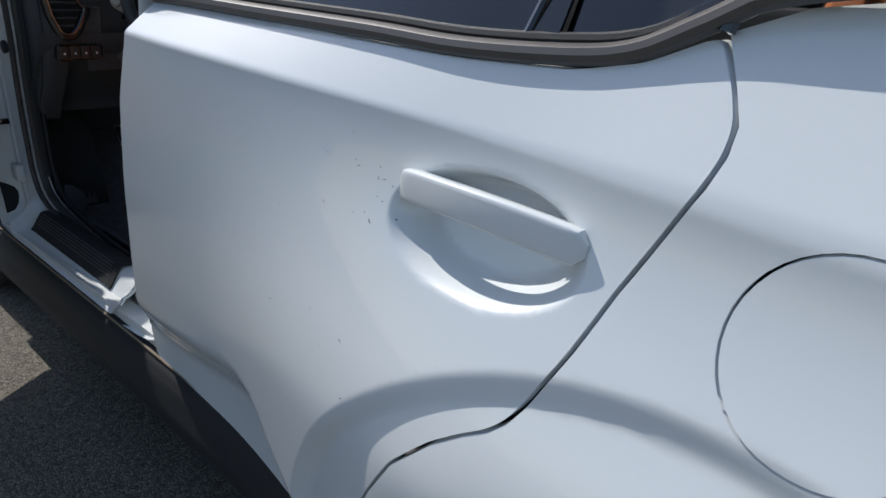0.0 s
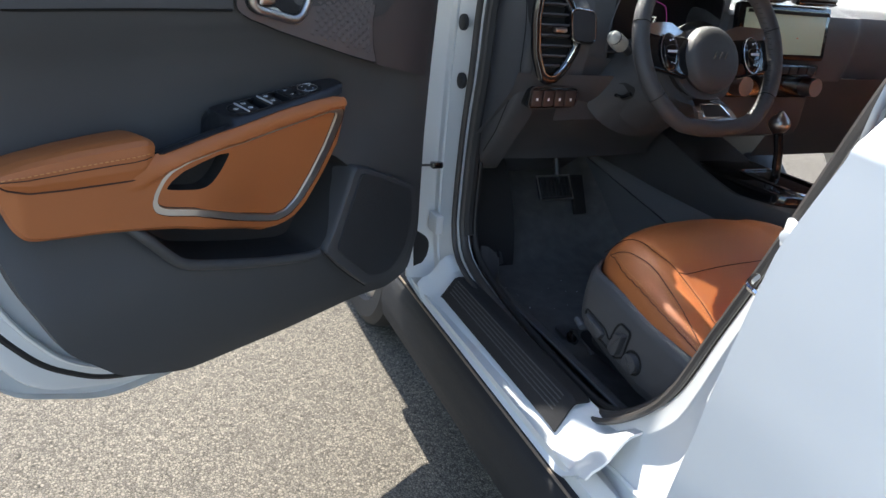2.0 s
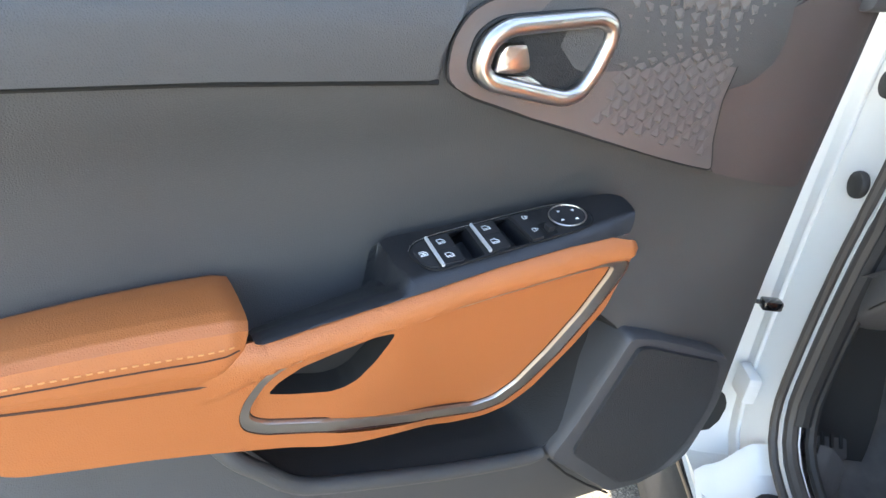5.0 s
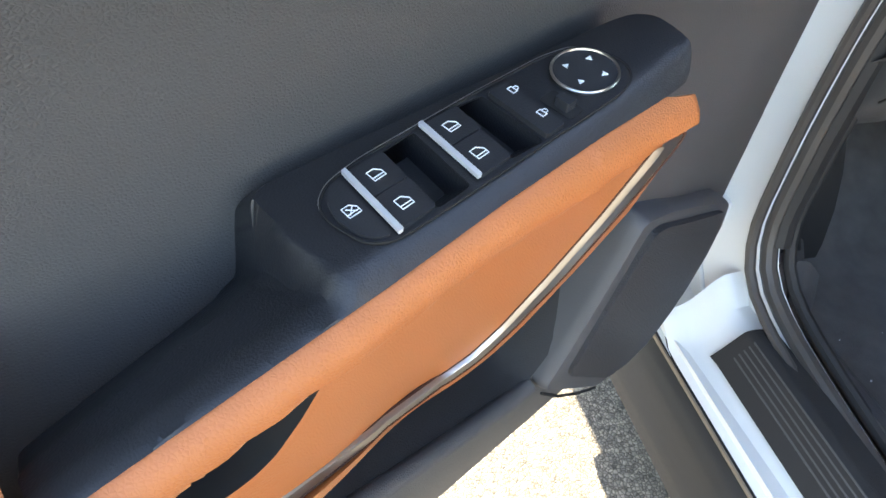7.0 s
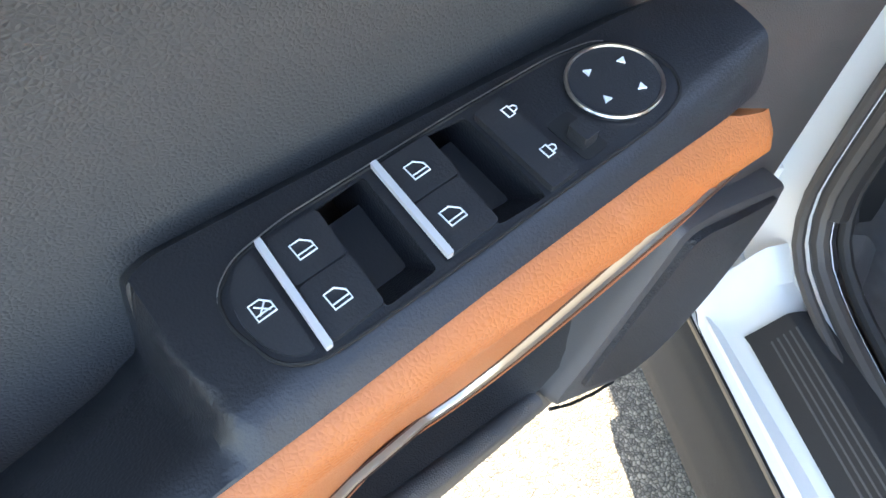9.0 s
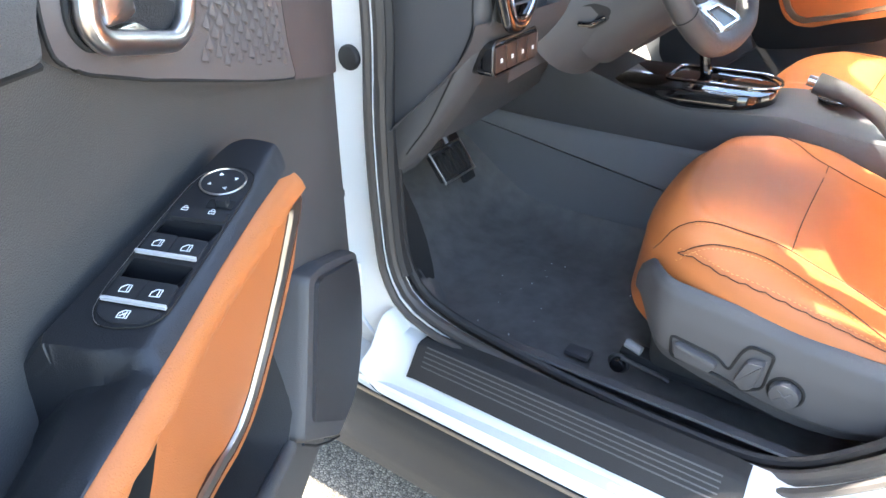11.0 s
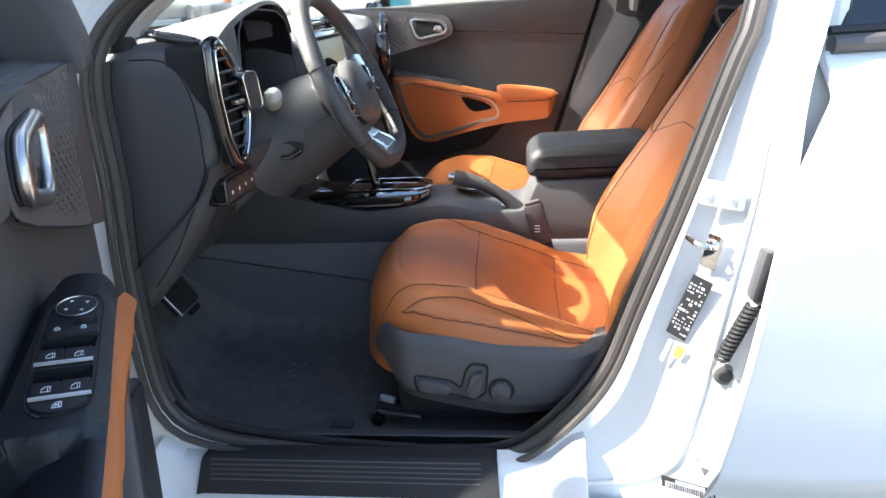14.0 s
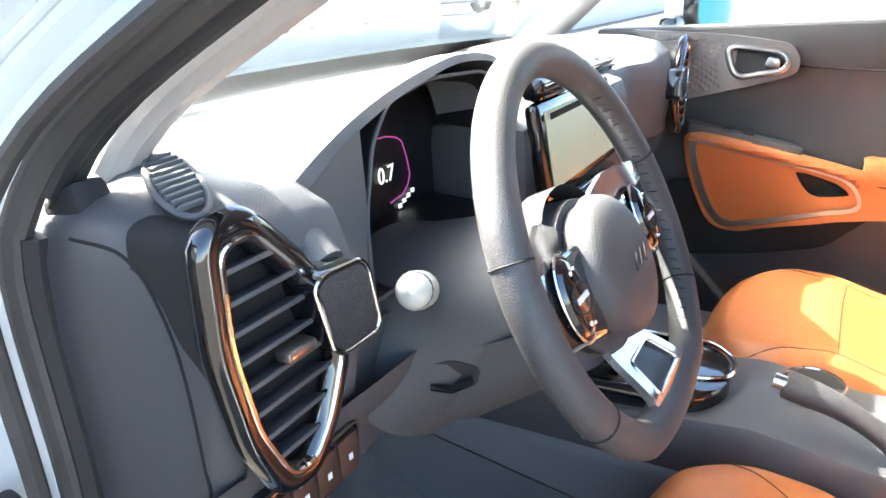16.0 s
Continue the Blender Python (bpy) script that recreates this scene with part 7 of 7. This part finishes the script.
part("armrest_insert", pt(panel(si, lambda u, z: (u, flat_arm(u, z) - 0.0058, z), 0.014, (0, -0.01, 0), holes=(pocket_line,))), LEATHER, pd_arm)
# same blackened hollow, its shade put into the colour
part("pull_pocket", pt(rings(POCKET_RINGS)), GREYSEAM, pd_arm)
pcorner = part("corner_trim", pt(panel(rounded(TRI, 0.008, 3), lambda u, z: (u, tri_y(u, z), z), 0.03, (0, -0.03, 0))), PATTERN, pd, "patterned corner trim")
pbez = part("handle_bezel", pt(tube(ring, 0.0072, True, 10, 0.9, up=(0, 1, 0))), SATIN, pd)
part("handle_bowl", pt(prism(hi_, -0.02, 0.0110, 0.001)), CLAD, pbez)
part("release_lever", pt(prism(rounded(LEVER, 0.004), 0.009, 0.019, 0.003)), SATIN, pbez)
part("door_top", box((-0.15, 1.50, 1.137), (0.92, 0.07, 0.02), 0.008), PLASTIC, pd)
part("rear_trim_panel", panel([(0.33, 0.45), (1.2, 0.45), (1.2, 1.135), (0.36, 1.135)], pface, 0.1, (0, 0.05, 0)), SOFT, car)
part("far_pillar_trim", prism(rounded([(0.085, 0.45), (0.16, 0.665), (0.265, 0.976), (0.31, 1.135), (0.50, 1.135), (0.46, 0.976), (0.42, 0.665), (0.40, 0.45)], 0.01), 1.475, 1.51, 0.006), PLASTIC, car, "dark centre pillar trim")
part("far_pillar_gap", panel([(0.06, 0.44), (0.40, 0.44), (0.45, 1.13), (0.29, 1.13)], lambda x, z: Vector((x, 1.512, z)), 0.2), GREYSEAM, car)
part("near_quarter_trim", box((0.95, 0.09, 0.78), (1.1, 0.02, 0.70), 0.01), PLASTIC, car)
rb = thing("rear_bench", (1.1, MID, 0.4), "orange rear bench seat", "car seat")
part("bench_cushion", box((1.02, MID, 0.60), (0.50, 1.25, 0.16), 0.05), LEATHER, rb)
part("bench_back", box((1.36, MID, 0.90), (0.14, 1.25, 0.60), 0.05, Matrix.Rotation(radians(20), 4, "Y")), LEATHER, rb)

# pressed scales on the passenger door's corner trim
scale_data = None
for u, z, lean_ in SCALES:
    if scale_data is None:
        piece = part("pressed_scale", other(scale_mesh()), PATTERN, pcorner, smooth=False)
        scale_data = piece.data
        for v in scale_data.vertices:
            v.co.y -= 2 * MID
    else:
        piece = new("pressed_scale", scale_data)
        piece.parent = pcorner
    a, b = px(u, z)
    piece.matrix_basis = pose(a, 1.462 - 0.96 * tri_y(u, z) - 0.0002, b, 0, -lean_ * 0.6 + 4.4, 0)
psw = part("switch_plate", pt(panel(rounded([(0.41, 0.008), (0.42, 0.046), (0.566, 0.0445), (0.66, 0.040), (0.64, 0.0)], 0.006), lambda u, n: Vector((u, n, plate(u, n) + 0.002)), 0.03, (0, 0, -0.02))), PLASTIC, pd, "black window switch plate")
for u in (0.50, 0.545):
    part("window_switch", pt(cell(u - 0.011, u + 0.011, 0.008, 0.030, 0.006, 0.002, 0.006)), BUTTON, psw)
# flat near-black slab in place of the shaded hollow
part("map_pocket", pt(prism(rounded(MAP, 0.02), -0.012, 0.002, 0.003)), GREYSEAM, pd)
part("speaker_pod", pt(prism(spk_line, -0.03, 0.012, 0.008)), PLASTIC, pd)

# sill trim, kick panel, footrest and floor hook
def inner_sill(u, v):
    x = -0.585 + 0.72 * u
    prof = [(0.098, 0.432), (0.118, 0.427), (0.135, 0.412), (0.150, 0.395), (0.156, 0.36)]
    i = v * 4
    k = min(int(i), 3)
    y, z = (prof[k][j] + (prof[k + 1][j] - prof[k][j]) * (i - k) for j in (0, 1))
    return (x, y + 0.02 * smooth(0.06, 0, u) - 0.0 * v, z + 0.05 * smooth(0.05, 0, u) + 0.10 * smooth(0.93, 1.0, u))


part("inner_sill_trim", thicken(grid(inner_sill, 40, 17), 0.004), PLASTIC, car, "dark plastic trim inside the sill")
part("kick_panel", grid(lambda u, v: (-0.60 - 0.30 * u, 0.100 + 0.055 * u, 0.36 + 0.36 * v), 10, 10), LOWER, car, "dark footwell side panel")
fm = Matrix.Rotation(radians(50), 4, "Y")
rest_ob = part("footrest", box((-0.735, 0.205, 0.455), (0.20, 0.075, 0.016), 0.006, fm), PLASTIC, car, "ribbed footrest")
for k in range(4):
    part("footrest_rib", box((-0.730, 0.181 + 0.016 * k, 0.462), (0.17, 0.006, 0.008), 0.002, fm), RUBBER, rest_ob)
part("floor_hook", box((-0.325, 0.224, 0.366), (0.045, 0.026, 0.010), 0.003), PLASTIC, car)
# belt hanging from the far pillar, rear door handle beyond
belt_ob = thing("seat_belt", (0.46, 1.44, 0.45), "black seat belt hanging along the far pillar", "seat belt")
part("webbing", thicken(grid(lambda u, v: (0.40 + 0.05 * v + 0.06 * u, 1.455 - 0.05 * smooth(0.6, 1, u), 0.45 + 0.95 * u), 12, 3), 0.002), RUBBER, belt_ob)
part("rear_handle", tube([(px(p.x, p.z)[0] + 0.98, 1.45, px(p.x, p.z)[1] - 0.02) for p in ring], 0.0072, True, 10, 0.9, up=(0, 1, 0)), SATIN, car, "satin rear door handle surround")
for k in range(3):
    part("print_bar", box((0.078, 0.5995, 0.652 - 0.007 * k), (0.012, 0.001, 0.002), 0), INK, buckle)
